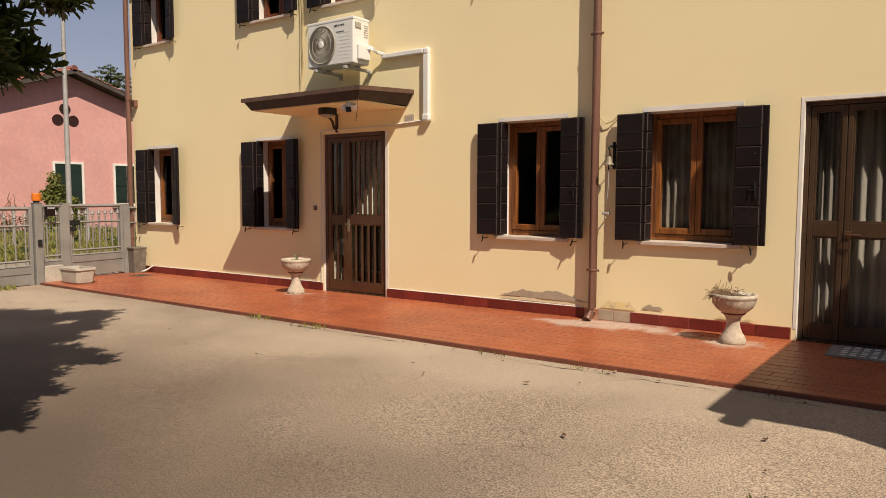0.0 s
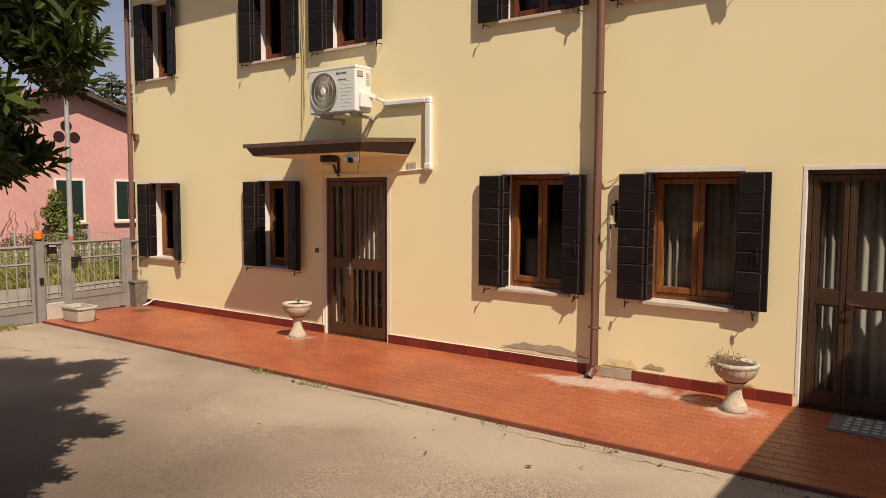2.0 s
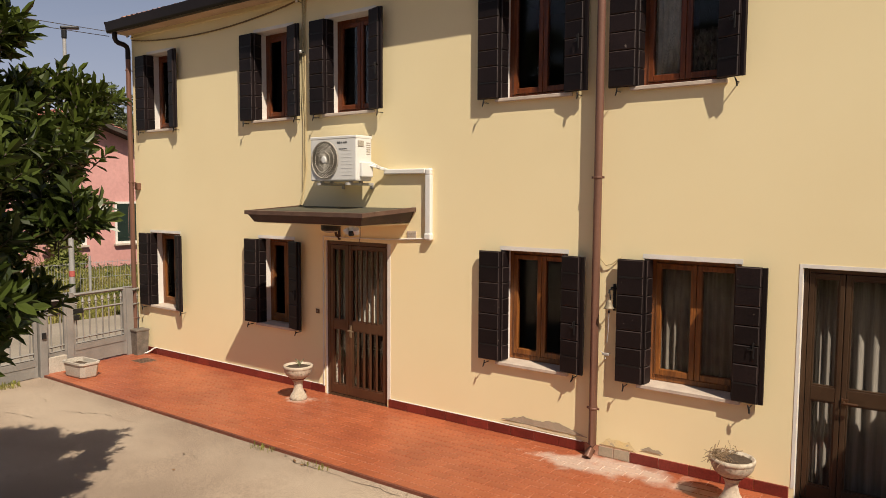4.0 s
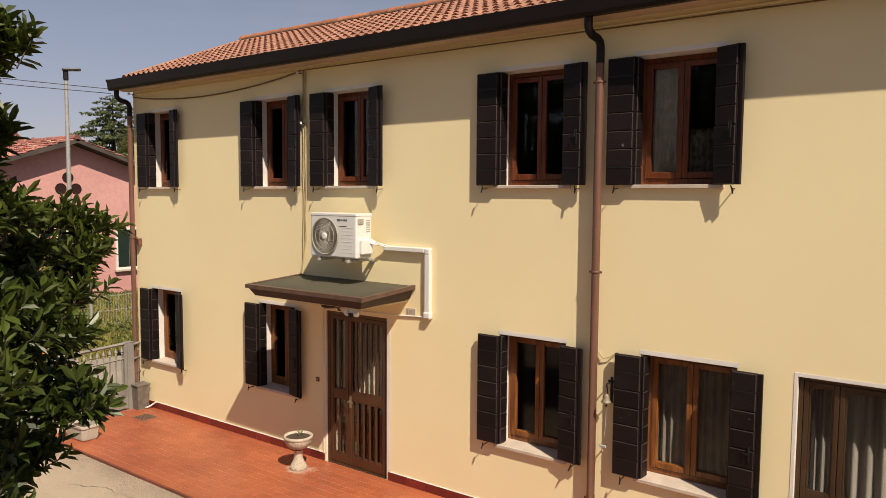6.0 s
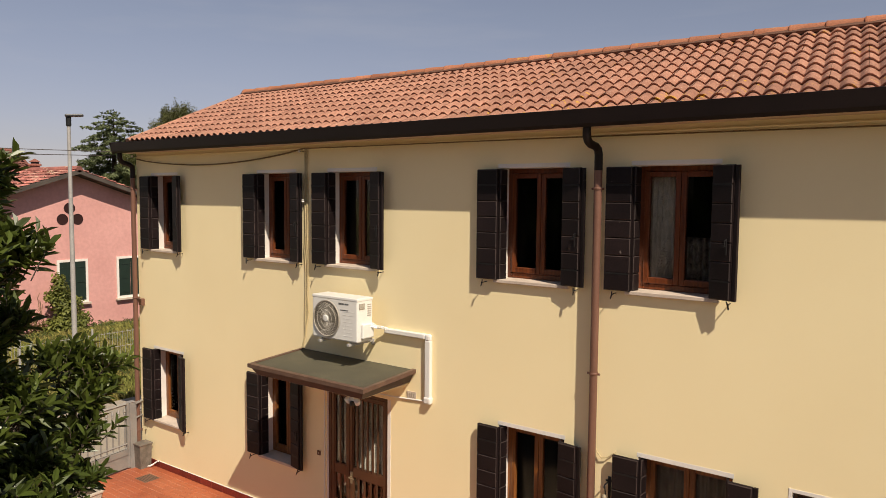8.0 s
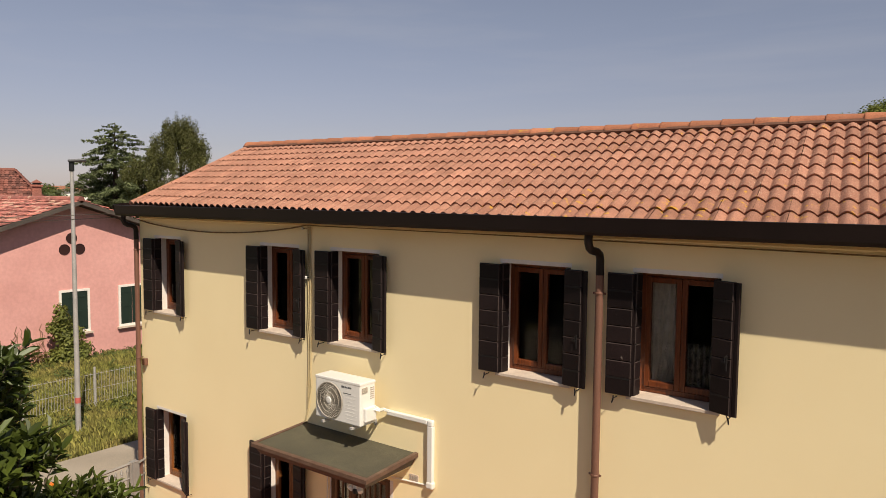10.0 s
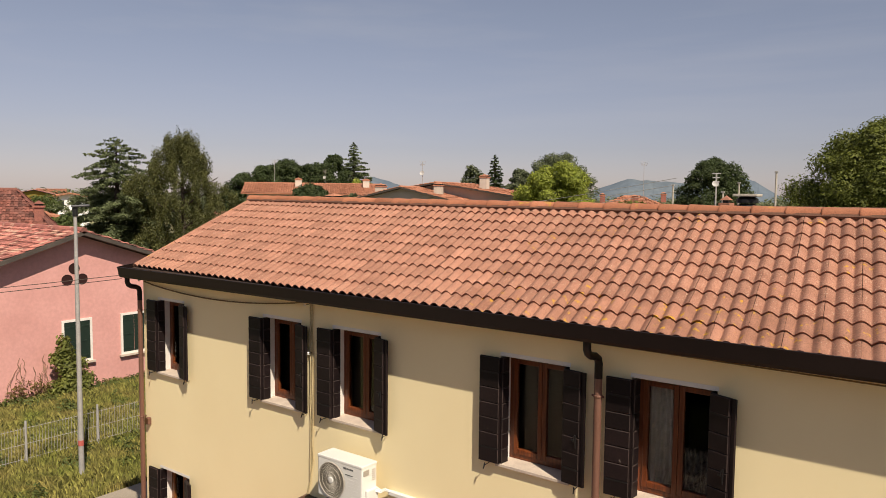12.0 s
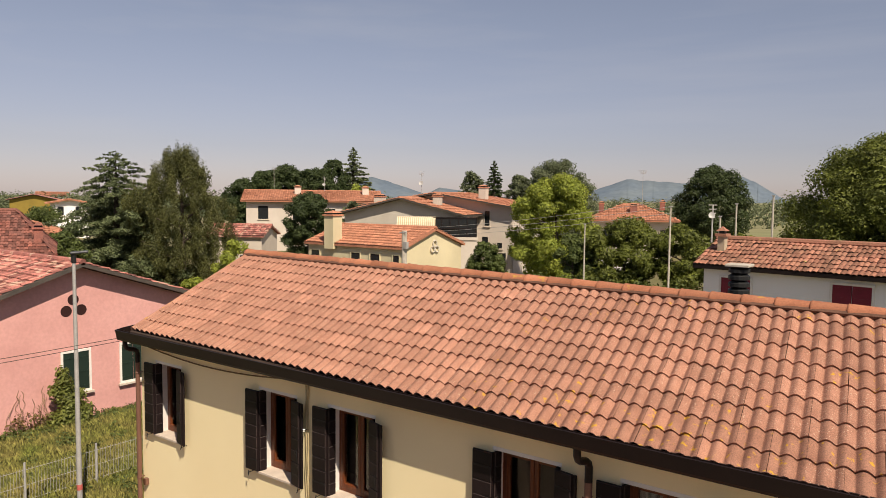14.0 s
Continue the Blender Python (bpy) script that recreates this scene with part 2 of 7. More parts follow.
FIELD = material("far fields", (0.17, 0.17, 0.07), (0.24, 0.21, 0.11), rough=1.0, scale=0.012, fine=0.12, grain=0.2, bump=0.0)


def stain_or_shade(mat, colour, places, ragged=0.5, size=3.0, strength=0.9):
    """Lays stains, or painted shade, of the given colour over a material; places: x, y, half widths, each fading to its
    ragged rim.
    """
    n, l = mat.node_tree.nodes, mat.node_tree.links
    b = n["Principled BSDF"]
    old = b.inputs["Base Color"].links[0].from_socket
    where_, rough_ = n.new("ShaderNodeNewGeometry"), n.new("ShaderNodeTexNoise")
    rough_.inputs["Scale"].default_value, rough_.inputs["Detail"].default_value = size, 7.0
    l.new(where_.outputs["Position"], rough_.inputs["Vector"])
    total = None
    for x, y, rx, ry in places:
        shift, shrink, long_ = (n.new("ShaderNodeVectorMath") for _ in range(3))
        shift.operation, shrink.operation, long_.operation = "SUBTRACT", "MULTIPLY", "LENGTH"
        shift.inputs[1].default_value, shrink.inputs[1].default_value = (x, y, 0), (1 / rx, 1 / ry, 0)
        l.new(where_.outputs["Position"], shift.inputs[0])
        l.new(shift.outputs[0], shrink.inputs[0])
        l.new(shrink.outputs[0], long_.inputs[0])
        wob = n.new("ShaderNodeMath")
        wob.operation, wob.inputs[1].default_value = "MULTIPLY_ADD", 4 * ragged
        l.new(rough_.outputs["Fac"], wob.inputs[0])
        l.new(long_.outputs["Value"], wob.inputs[2])
        fade = n.new("ShaderNodeMapRange")
        fade.inputs["From Min"].default_value, fade.inputs["From Max"].default_value = 1.0 + 2 * ragged, 0.35 + 2 * ragged
        fade.inputs["To Max"].default_value = strength
        l.new(wob.outputs[0], fade.inputs["Value"])
        if total is None:
            total = fade.outputs[0]
        else:
            top_ = n.new("ShaderNodeMath")
            top_.operation = "MAXIMUM"
            l.new(total, top_.inputs[0])
            l.new(fade.outputs[0], top_.inputs[1])
            total = top_.outputs[0]
    x = n.new("ShaderNodeMix")
    x.data_type = "RGBA"
    l.new(total, x.inputs[0])
    l.new(old, x.inputs[6])
    x.inputs[7].default_value = (*colour, 1)
    l.new(x.outputs[2], b.inputs["Base Color"])


SPOUT = ((-2.75, -0.22, 0.75, 0.3), (-3.3, -0.36, 0.6, 0.22), (-1.72, -0.45, 0.28, 0.24), (-7.4, -0.46, 0.24, 0.2))
stain_or_shade(PATIO, (0.56, 0.45, 0.37), SPOUT, 0.55, 5.0, 0.75)
stain_or_shade(JOINT, (0.74, 0.66, 0.58), SPOUT[:2], 0.3, 4.0, 1.0)
# Soft shade over the near forecourt, painted into the asphalt colour.
stain_or_shade(DRIVE, (0.09, 0.063, 0.045), ((-4.2, -6.6, 5.2, 3.7),), 0.1, 0.8, 0.92)
# Paler stretches of asphalt beside the paving.
stain_or_shade(DRIVE, (0.46, 0.37, 0.275), ((-3.0, -2.3, 4.5, 0.7), (-9.5, -2.6, 3.0, 0.8)), 0.35, 1.3, 0.5)

# ---- building helpers ----
def world_of(ob):
    if ob is None:
        return Matrix()
    return world_of(ob.parent) @ (ob.matrix_parent_inverse if ob.parent else Matrix()) @ ob.matrix_basis


def mesh_of(bm, *mats):
    me = bpy.data.meshes.new("mesh")
    bm.to_mesh(me)
    bm.free()
    for m in mats:
        me.materials.append(m)
    return me


def smooth(me):
    me.polygons.foreach_set("use_smooth", [True] * len(me.polygons))
    return me


def part(name, bm, mat, parent, label="", soft=False):
    """Links a bmesh, drawn in world metres, as ONE mesh under a thing or a part."""
    mats = mat if isinstance(mat, tuple) else (mat,)
    me = bm if isinstance(bm, bpy.types.Mesh) else mesh_of(bm, *mats)
    if soft:
        smooth(me)
    me.name = name
    ob = new(name, me)
    if parent is not None:
        ob.parent = parent
        ob.matrix_parent_inverse = world_of(parent).inverted()
    return tagged(ob, label)


def thing(name, at, label, category, group="", kind=""):
    ob = new(name)
    ob.empty_display_size = 0.2
    ob.matrix_basis = Matrix.Translation(at)
    return tagged(ob, label, category, group, kind)


def solo(name, bm, mat, label, category, group="", kind="", soft=False):
    return tagged(part(name, bm, mat, None, soft=soft), label, category, group, kind)


def box(bm, x0, x1, y0, y1, z0, z1, bevel=0.0, m=None):
    r = bmesh.ops.create_cube(bm, size=1.0)["verts"]
    for v in r:
        v.co = Vector((x0 + (v.co.x + 0.5) * (x1 - x0), y0 + (v.co.y + 0.5) * (y1 - y0), z0 + (v.co.z + 0.5) * (z1 - z0)))
    if bevel:
        out = bmesh.ops.bevel(bm, geom=list({e for v in r for e in v.link_edges}), offset=bevel, segments=2, affect="EDGES", profile=0.5)
        r = list({v for f in out["faces"] for v in f.verts} | {v for v in r if v.is_valid})
    if m is not None:
        for v in r:
            v.co = m @ v.co
    return r


def boxed(*a, **k):
    bm = bmesh.new()
    box(bm, *a, **k)
    return bm


def tube(bm, pts, r, n=8, flat=1.0):
    """A round bar along a line of points."""
    pts = [Vector(p) for p in pts]
    rings = []
    for i, p in enumerate(pts):
        d = (pts[min(i + 1, len(pts) - 1)] - pts[max(i - 1, 0)]).normalized()
        u = d.cross(Vector((0, 0, 1)) if abs(d.z) < 0.9 else Vector((0, 1, 0))).normalized()
        w = u.cross(d)
        rr = r[i] if isinstance(r, (list, tuple)) else r
        rings.append([bm.verts.new(p + rr * (math.cos(a) * u + flat * math.sin(a) * w)) for a in (2 * math.pi * k / n for k in range(n))])
    for a, b in zip(rings, rings[1:]):
        for k in range(n):
            bm.faces.new((a[k], a[(k + 1) % n], b[(k + 1) % n], b[k]))
    for ring in (rings[0], rings[-1][::-1]):
        bm.faces.new([bm.verts.new(v.co) for v in ring])
    return bm


def tubed(pts, r, n=8):
    return tube(bmesh.new(), pts, r, n)


def lathe(bm, profile, at, n=28, squash=(1, 1)):
    """Turns (radius, height) pairs round the upright through at."""
    x, y, z = at
    rings = [[bm.verts.new((x + squash[0] * r * math.cos(2 * math.pi * k / n), y + squash[1] * r * math.sin(2 * math.pi * k / n), z + h)) for k in range(n)] for r, h in profile]
    for a, b in zip(rings, rings[1:]):
        for k in range(n):
            bm.faces.new((a[k], a[(k + 1) % n], b[(k + 1) % n], b[k]))
    bm.faces.new(rings[0][::-1])
    bm.faces.new(rings[-1])
    return bm


def pierced_wall(x0, x1, z0, z1, y0, y1, holes):
    """An upright wall with openings (x0, x1, z0, z1) through it; the openings' cheeks take the second material."""
    xs = sorted({x0, x1, *(v for h in holes for v in h[:2])})
    zs = sorted({z0, z1, *(v for h in holes for v in h[2:])})
    bm, seen = bmesh.new(), {}

    def vert(x, y, z):
        if (x, y, z) not in seen:
            seen[(x, y, z)] = bm.verts.new((x, y, z))
        return seen[(x, y, z)]

    def solid(i, k):
        if not (0 <= i < len(xs) - 1 and 0 <= k < len(zs) - 1):
            return None
        cx, cz = (xs[i] + xs[i + 1]) / 2, (zs[k] + zs[k + 1]) / 2
        return not any(h[0] < cx < h[1] and h[2] < cz < h[3] for h in holes)

    for i in range(len(xs) - 1):
        for k in range(len(zs) - 1):
            if not solid(i, k):
                continue
            a, b, c, d = xs[i], xs[i + 1], zs[k], zs[k + 1]
            bm.faces.new((vert(a, y0, c), vert(b, y0, c), vert(b, y0, d), vert(a, y0, d)))
            bm.faces.new((vert(a, y1, d), vert(b, y1, d), vert(b, y1, c), vert(a, y1, c)))
            for side, (p, q) in (((-1, 0), ((a, d), (a, c))), ((1, 0), ((b, c), (b, d))), ((0, -1), ((a, c), (b, c))), ((0, 1), ((b, d), (a, d)))):
                s = solid(i + side[0], k + side[1])
                if not s:
                    f = bm.faces.new((vert(q[0], y0, q[1]), vert(p[0], y0, p[1]), vert(p[0], y1, p[1]), vert(q[0], y1, q[1])))
                    f.material_index = 0 if s is None else 1
    bmesh.ops.recalc_face_normals(bm, faces=bm.faces)
    return bm


def raw_mesh(verts, faces, mat):
    me = bpy.data.meshes.new("mesh")
    if isinstance(verts, np.ndarray) and isinstance(faces, np.ndarray):
        k = faces.shape[1]
        me.vertices.add(len(verts))
        me.vertices.foreach_set("co", verts.astype(np.float32).ravel())
        me.loops.add(faces.size)
        me.loops.foreach_set("vertex_index", faces.astype(np.int32).ravel())
        me.polygons.add(len(faces))
        me.polygons.foreach_set("loop_start", np.arange(0, faces.size, k, dtype=np.int32))
        me.update(calc_edges=True)
    else:
        me.from_pydata([tuple(map(float, v)) for v in verts], [], [tuple(map(int, f)) for f in faces])
    me.materials.append(mat)
    return me


# ---- ground ----
def rise(x):
    return 0.0085 * (min(max(x, -12.2), 4.0) + 12.2)


def paving_z(x):
    return 0.045 + rise(x)


def sheet(x0, x1, y0, y1, nx, ny, height):
    bm = bmesh.new()
    g = [[bm.verts.new((x0 + (x1 - x0) * i / nx, y0 + (y1 - y0) * j / ny, 0)) for j in range(ny + 1)] for i in range(nx + 1)]
    for row in g:
        for v in row:
            v.co.z = height(v.co.x, v.co.y)
    for i in range(nx):
        for j in range(ny):
            bm.faces.new((g[i][j], g[i + 1][j], g[i + 1][j + 1], g[i][j + 1]))
    return bm


def ground_sheet():
    """One sheet of earth and fields out to the horizon, finer near the house."""
    steps = [-4600, -2500, -1200, -600, -300, -160, -90, -60, -40, -30, -24, -18, -12, -6, 0, 6, 14, 30, 60, 110, 200, 400, 900, 2000, 4600]
    bm = bmesh.new()
    g = [[bm.verts.new((x, y, -0.07)) for y in steps] for x in steps]
    for i in range(len(steps) - 1):
        for j in range(len(steps) - 1):
            f = bm.faces.new((g[i][j], g[i + 1][j], g[i + 1][j + 1], g[i][j + 1]))
            c = f.calc_center_median()
            f.material_index = 0 if math.hypot(c.x, c.y) < 140 else 1
    return bm


solo("ground", ground_sheet(), (SOIL, FIELD), "green and straw-coloured flat fields and grassy earth", "ground", kind="structure")
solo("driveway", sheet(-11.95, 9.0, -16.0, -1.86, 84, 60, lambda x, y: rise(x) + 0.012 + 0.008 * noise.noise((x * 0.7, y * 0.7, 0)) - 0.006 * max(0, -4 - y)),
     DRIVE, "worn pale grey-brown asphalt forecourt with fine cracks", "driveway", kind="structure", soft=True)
solo("lane", sheet(-16.4, -11.95, -60, 60, 12, 60, lambda x, y: -0.012 + 0.006 * noise.noise((x, y, 3))), ROADM, "narrow pale lane beyond the gate", "road",
     kind="structure")
pb = bmesh.new()
for xa, xb in ((-12.1, -8), (-8, -4), (-4, 0), (0, 4)):
    v = box(pb, xa, xb, -1.9, 0.0, -0.06, 0)
    for w in v:
        w.co.z = paving_z(w.co.x) - 0.004 if w.co.z > -0.03 else rise(w.co.x) - 0.06
PATIO_BASE = solo("patio", pb, JOINT, "raised red-tiled walk along the house front", "paving", kind="structure")

# ---- the house ----
house = thing("house", (-6, 0, 0), "two-storey cream plastered house with dark shutters and a clay tile roof", "house")
# openings: x0, x1, z0, z1, what hangs behind the glass
LOWER = [(-11.70, -10.82, 0.93, 2.205, ""), (-8.77, -7.98, 0.94, 2.225, "sheer"), (-4.46, -3.605, 0.965, 2.262, ""), (-2.755, -1.815, 0.975, 2.262, "sheer")]
UPPER = [(-11.68, -10.905, 3.975, 5.262, ""), (-8.815, -7.965, 3.98, 5.266, ""), (-7.30, -6.405, 3.985, 5.266, ""), (-4.505, -3.615, 3.985, 5.268, ""),
         (-2.90, -2.03, 3.985, 5.268, "lace")]
DOORS = [(-7.335, -6.195, 0.0, 2.255), (-1.292, 0.22, 0.0, 2.262)]
part("wall", pierced_wall(-12.16, 4.0, -0.05, 5.72, 0.0, 0.34, [w[:4] for w in LOWER + UPPER] + DOORS), (PLASTER, WHITE), house)
shell = bmesh.new()
box(shell, -12.16, -11.86, 0.34, 5.24, -0.05, 5.7)
box(shell, 3.7, 4.0, 0.34, 5.24, -0.05, 5.7)
box(shell, -11.86, 3.7, 5.0, 5.24, -0.05, 5.7)
part("wall", shell, PLASTER, house)
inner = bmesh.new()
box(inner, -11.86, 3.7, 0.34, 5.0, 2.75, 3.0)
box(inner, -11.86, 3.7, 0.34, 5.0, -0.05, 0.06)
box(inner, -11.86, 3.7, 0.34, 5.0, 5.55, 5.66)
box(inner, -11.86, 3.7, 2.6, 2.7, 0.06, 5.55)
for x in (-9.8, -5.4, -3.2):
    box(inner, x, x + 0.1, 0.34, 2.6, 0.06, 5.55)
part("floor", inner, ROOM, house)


def window(x0, x1, z0, z1):
    """A two-sash wooden casement with sill and painted lintel strip."""
    y0, y1 = 0.215, 0.275
    b = bmesh.new()
    zf = z0 + 0.004
    for a in ((x0, x0 + 0.055, zf, z1), (x1 - 0.055, x1, zf, z1), (x0 + 0.055, x1 - 0.055, z1 - 0.055, z1), (x0 + 0.055, x1 - 0.055, zf, zf + 0.06)):
        box(b, a[0], a[1], y0, y1, a[2], a[3], bevel=0.006)
    wood = SUNLITWOOD if z0 < 3 else SHADEDWOOD
    win = part("window", b, wood, house)
    mid = (x0 + x1) / 2
    for s0, s1 in ((x0 + 0.058, mid - 0.002), (mid + 0.002, x1 - 0.058)):
        s = bmesh.new()
        a0, a1 = zf + 0.063, z1 - 0.058
        for a in ((s0, s0 + 0.055, a0, a1), (s1 - 0.055, s1, a0, a1), (s0 + 0.055, s1 - 0.055, a1 - 0.055, a1), (s0 + 0.055, s1 - 0.055, a0, a0 + 0.065)):
            box(s, a[0], a[1], y0 - 0.018, y1 - 0.02, a[2], a[3], bevel=0.008)
        part("sash", s, wood, win)
        p = part("pane", boxed(s0 + 0.05, s1 - 0.05, y0 + 0.008, y0 + 0.013, a0 + 0.06, a1 - 0.05), PANE, win)
        p.visible_shadow = False
    part("sill", boxed(x0 - 0.035, x1 + 0.035, -0.05, y0 + 0.01, z0 - 0.038, z0 + 0.002, bevel=0.006), MARBLE, win, "pale stone sill")
    part("lintel_strip", boxed(x0 - 0.012, x1 + 0.012, -0.0025, 0.0, z1 + 0.002, z1 + 0.048), WHITE, win, "white painted strip")
    return win


def curtain(x0, x1, z0, z1, y, mat, label, waves=9, parted=0.0):
    """A hanging cloth in folds."""
    n = waves * 8
    verts, faces = [], []
    for i in range(n + 1):
        u = i / n
        for k in range(5):
            v = k / 4
            x = x0 + (x1 - x0) * (u + 0.06 * parted * (1 - v) * (u - 0.5))
            verts.append((x, y + 0.03 * math.sin(u * waves * 2 * math.pi + 0.9 * math.sin(3 * u) + 0.5 * v), z0 + (z1 - z0) * v))
    for i in range(n):
        for k in range(4):
            a = i * 5 + k
            faces.append((a, a + 5, a + 6, a + 1))
    me = smooth(raw_mesh(verts, faces, mat))
    return solo("curtain", me, mat, label, "curtain")


for w in LOWER + UPPER:
    window(*w[:4])
x0, x1, z0, z1 = LOWER[3][:4]
curtain(x0 + 0.02, x1 - 0.02, z0 + 0.02, z1 - 0.02, 0.3, SHEER, "grey sheer curtain in folds behind a ground-floor window", 11)
x0, x1, z0, z1 = LOWER[1][:4]
curtain(x0 + 0.02, x1 - 0.02, z0 + 0.02, z1 - 0.02, 0.3, SHEER, "grey patterned sheer curtain behind the window beside the door", 8)
x0, x1, z0, z1 = UPPER[4][:4]
curtain(x0 + 0.09, x0 + 0.36, z0 + 0.02, z1 - 0.02, 0.3, LACE, "white lace curtain drawn to one side upstairs", 5)
curtain(x0 + 0.4, x1 - 0.07, z0 + 0.02, z0 + 0.56, 0.308, material("floral net", (0.3, 0.29, 0.27), (0.03, 0.03, 0.03), rough=0.9, scale=16, grain=0.3), "short floral net curtain in the upstairs window", 7)
ferns = bmesh.new()
wx0, wz0 = UPPER[4][0], UPPER[4][2]
for px, pz, ln, lean in ((0.2, 0.1, 0.5, 0.25), (0.33, 0.08, 0.4, -0.2), (0.52, 0.1, 0.42, 0.3), (0.6, 0.08, 0.55, 0.15), (0.72, 0.08, 0.36, -0.25), (0.26, 0.12, 0.3, 0.6)):
    for q in range(15):
        u = (q + 1) / 15
        cx, cz = wx0 + px + lean * ln * u * u, wz0 + pz + ln * u
        for sd in (-1, 1):
            w = 0.04 * (1 - 0.75 * u)
            tip_ = (cx + sd * w, 0.262, cz + 0.6 * w)
            ferns.faces.new([ferns.verts.new(c) for c in ((cx, 0.262, cz - 0.005), ((cx + tip_[0]) / 2, 0.262, cz + 0.1 * w), tip_, ((cx + tip_[0]) / 2, 0.262, cz + 0.62 * w))])
for px, pz in ((0.24, 0.1), (0.36, 0.13), (0.55, 0.12), (0.7, 0.1)):
    for q in range(6):
        a = q * 1.047
        lathe(ferns, [(0.004, 0.0), (0.022, 0.001), (0.004, 0.002)], (wx0 + px + 0.03 * math.cos(a), 0.262, wz0 + pz + 0.03 * math.sin(a)), 6)
tagged(solo("curtain_pattern", ferns, SHEER, "white woven fern and flower pattern on the upstairs net", "curtain pattern"), kind="stuff")
curtain(-6.88, -6.3, 1.1, 2.2, 0.16, LACE, "white net curtain behind the entrance door glass", 7)
curtain(-7.28, -7.0, 1.1, 2.2, 0.16, SHEER, "grey net curtain behind the narrow door leaf", 4)
curtain(-1.22, -1.0, 0.15, 2.2, 0.26, DRAPE, "grey white curtain gathered behind the narrow side door leaf", 3)
curtain(-0.94, 0.15, 0.15, 2.2, 0.26, DRAPE, "grey white striped curtain behind the glazed side door", 9)


# ---- shutters ----
def chamfered(w, d, h, c=0.007):
    """A board: back flat, front edges chamfered. Its front looks along -y."""
    v = [(x, 0, z) for z in (0, h) for x in (0, w)] + [(x, -d + c, z) for z in (0, h) for x in (0, w)] + [(x, -d, z) for z in (c, h - c) for x in (c, w - c)]
    f = [(0, 1, 3, 2), (0, 4, 5, 1), (1, 5, 7, 3), (3, 7, 6, 2), (2, 6, 4, 0), (4, 8, 9, 5), (5, 9, 11, 7), (7, 11, 10, 6), (6, 10, 8, 4), (8, 10, 11, 9)]
    me = raw_mesh(v, [q[::-1] for q in f], SHUTTER)
    me.materials.append(WORNEDGE)
    for k in (5, 6, 7, 8):
        me.polygons[k].material_index = 1
    return me


SHUTTER_H = 1.272
board_outer, board_right, board_inner = chamfered(0.276, 0.016, SHUTTER_H / 7 - 0.009), chamfered(0.222, 0.016, SHUTTER_H / 7 - 0.009), chamfered(0.126, 0.012, SHUTTER_H / 7 - 0.009)


def shutter(side):
    """A folding shutter: one panel flat on the wall, the other turned into the reveal. side: -1 hangs on the left jamb, 1 on the right."""
    s = thing("shutter", (0, 0, 0), "black-brown boarded wooden shutter folded open against the wall", "shutter", "window shutters")
    xa = -0.255 if side < 0 else -0.03
    wide = 0.285 if side < 0 else 0.232
    outer = part("panel", boxed(xa, xa + wide, -0.072, -0.045, 0, SHUTTER_H, bevel=0.003), SHUTTER, s)
    for k in range(7):
        b = new("board", board_outer if side < 0 else board_right)
        b.parent, b.matrix_basis = outer, pose(xa + 0.0045 + random.uniform(-0.001, 0.001), -0.0725, k * SHUTTER_H / 7 + 0.0045)
    ang = 84 if side < 0 else 108
    m = pose(0.03, -0.045, 0, 0, 0, ang) if side < 0 else pose(-0.03, -0.045, 0, 0, 0, ang)
    inner_panel = part("panel", boxed(0, 0.132, -0.012, 0.012, 0, SHUTTER_H, bevel=0.002, m=m), SHUTTER, s)
    if side < 0:
        for k in range(7):
            b = new("board", board_inner)
            b.parent, b.matrix_basis = inner_panel, m @ pose(0.003, -0.0125, k * SHUTTER_H / 7 + 0.0045)
    else:
        part("rebate_strip", boxed(xa + 0.234, xa + 0.276, -0.064, -0.034, 0.0, SHUTTER_H - 0.004, bevel=0.003), SHUTTER, s)
        bolt = boxed(0.10, 0.165, -0.1, -0.089, 0.5, 0.52, bevel=0.003)
        box(bolt, 0.15, 0.164, -0.104, -0.089, 0.43, 0.58, bevel=0.003)
        tube(bolt, [(0.157, -0.1, 0.575), (0.157, -0.125, 0.565), (0.157, -0.125, 0.51)], 0.005, 6)
        part("latch", bolt, IRON, s, "black iron latch")
    for z in (0.17, 1.08):
        part("hinge_strap", boxed(xa + 0.01, xa + wide - 0.015, -0.0915, -0.089, z, z + 0.018), IRON, s)
    return s


def shutter_stop():
    """An iron holdback: a pin out of the wall with a turning tab."""
    s = thing("shutter_stop", (0, 0, 0), "small black iron shutter holdback fixed in the wall", "shutter stop", "shutter holdbacks")
    part("pin", tubed([(0, 0.03, 0), (0, -0.10, -0.006), (0, -0.112, 0.01)], 0.0055, 6), IRON, s)
    b = tubed([(0.0, -0.106, 0.03), (0.004, -0.11, -0.01), (-0.006, -0.106, -0.052)], [0.006, 0.009, 0.007], 6)
    part("tab", b, IRON, s)
    return s


left_one, right_one, stop_one = shutter(-1), shutter(1), shutter_stop()
first = True
OPEN = (20, 12, 8, 2, 14, 13, 17, 9, 21)
for (x0, x1, z0, z1, _), swing in zip(LOWER + UPPER, OPEN):
    zb = z1 - 0.012 - SHUTTER_H
    for proto, x in ((left_one, x0), (right_one, x1)):
        m = pose(x, 0, zb, 0, 0, random.uniform(-0.7, 0.7) if proto is left_one else -swing)
        if first:
            proto.matrix_basis = m
        else:
            copy_thing(proto, m)
    for x in (x0 - 0.15, x1 + 0.13):
        m = pose(x, 0, zb - 0.035, 0, random.uniform(-20, 20), 0)
        if first:
            stop_one.matrix_basis = m
            first = False
        else:
            copy_thing(stop_one, m)


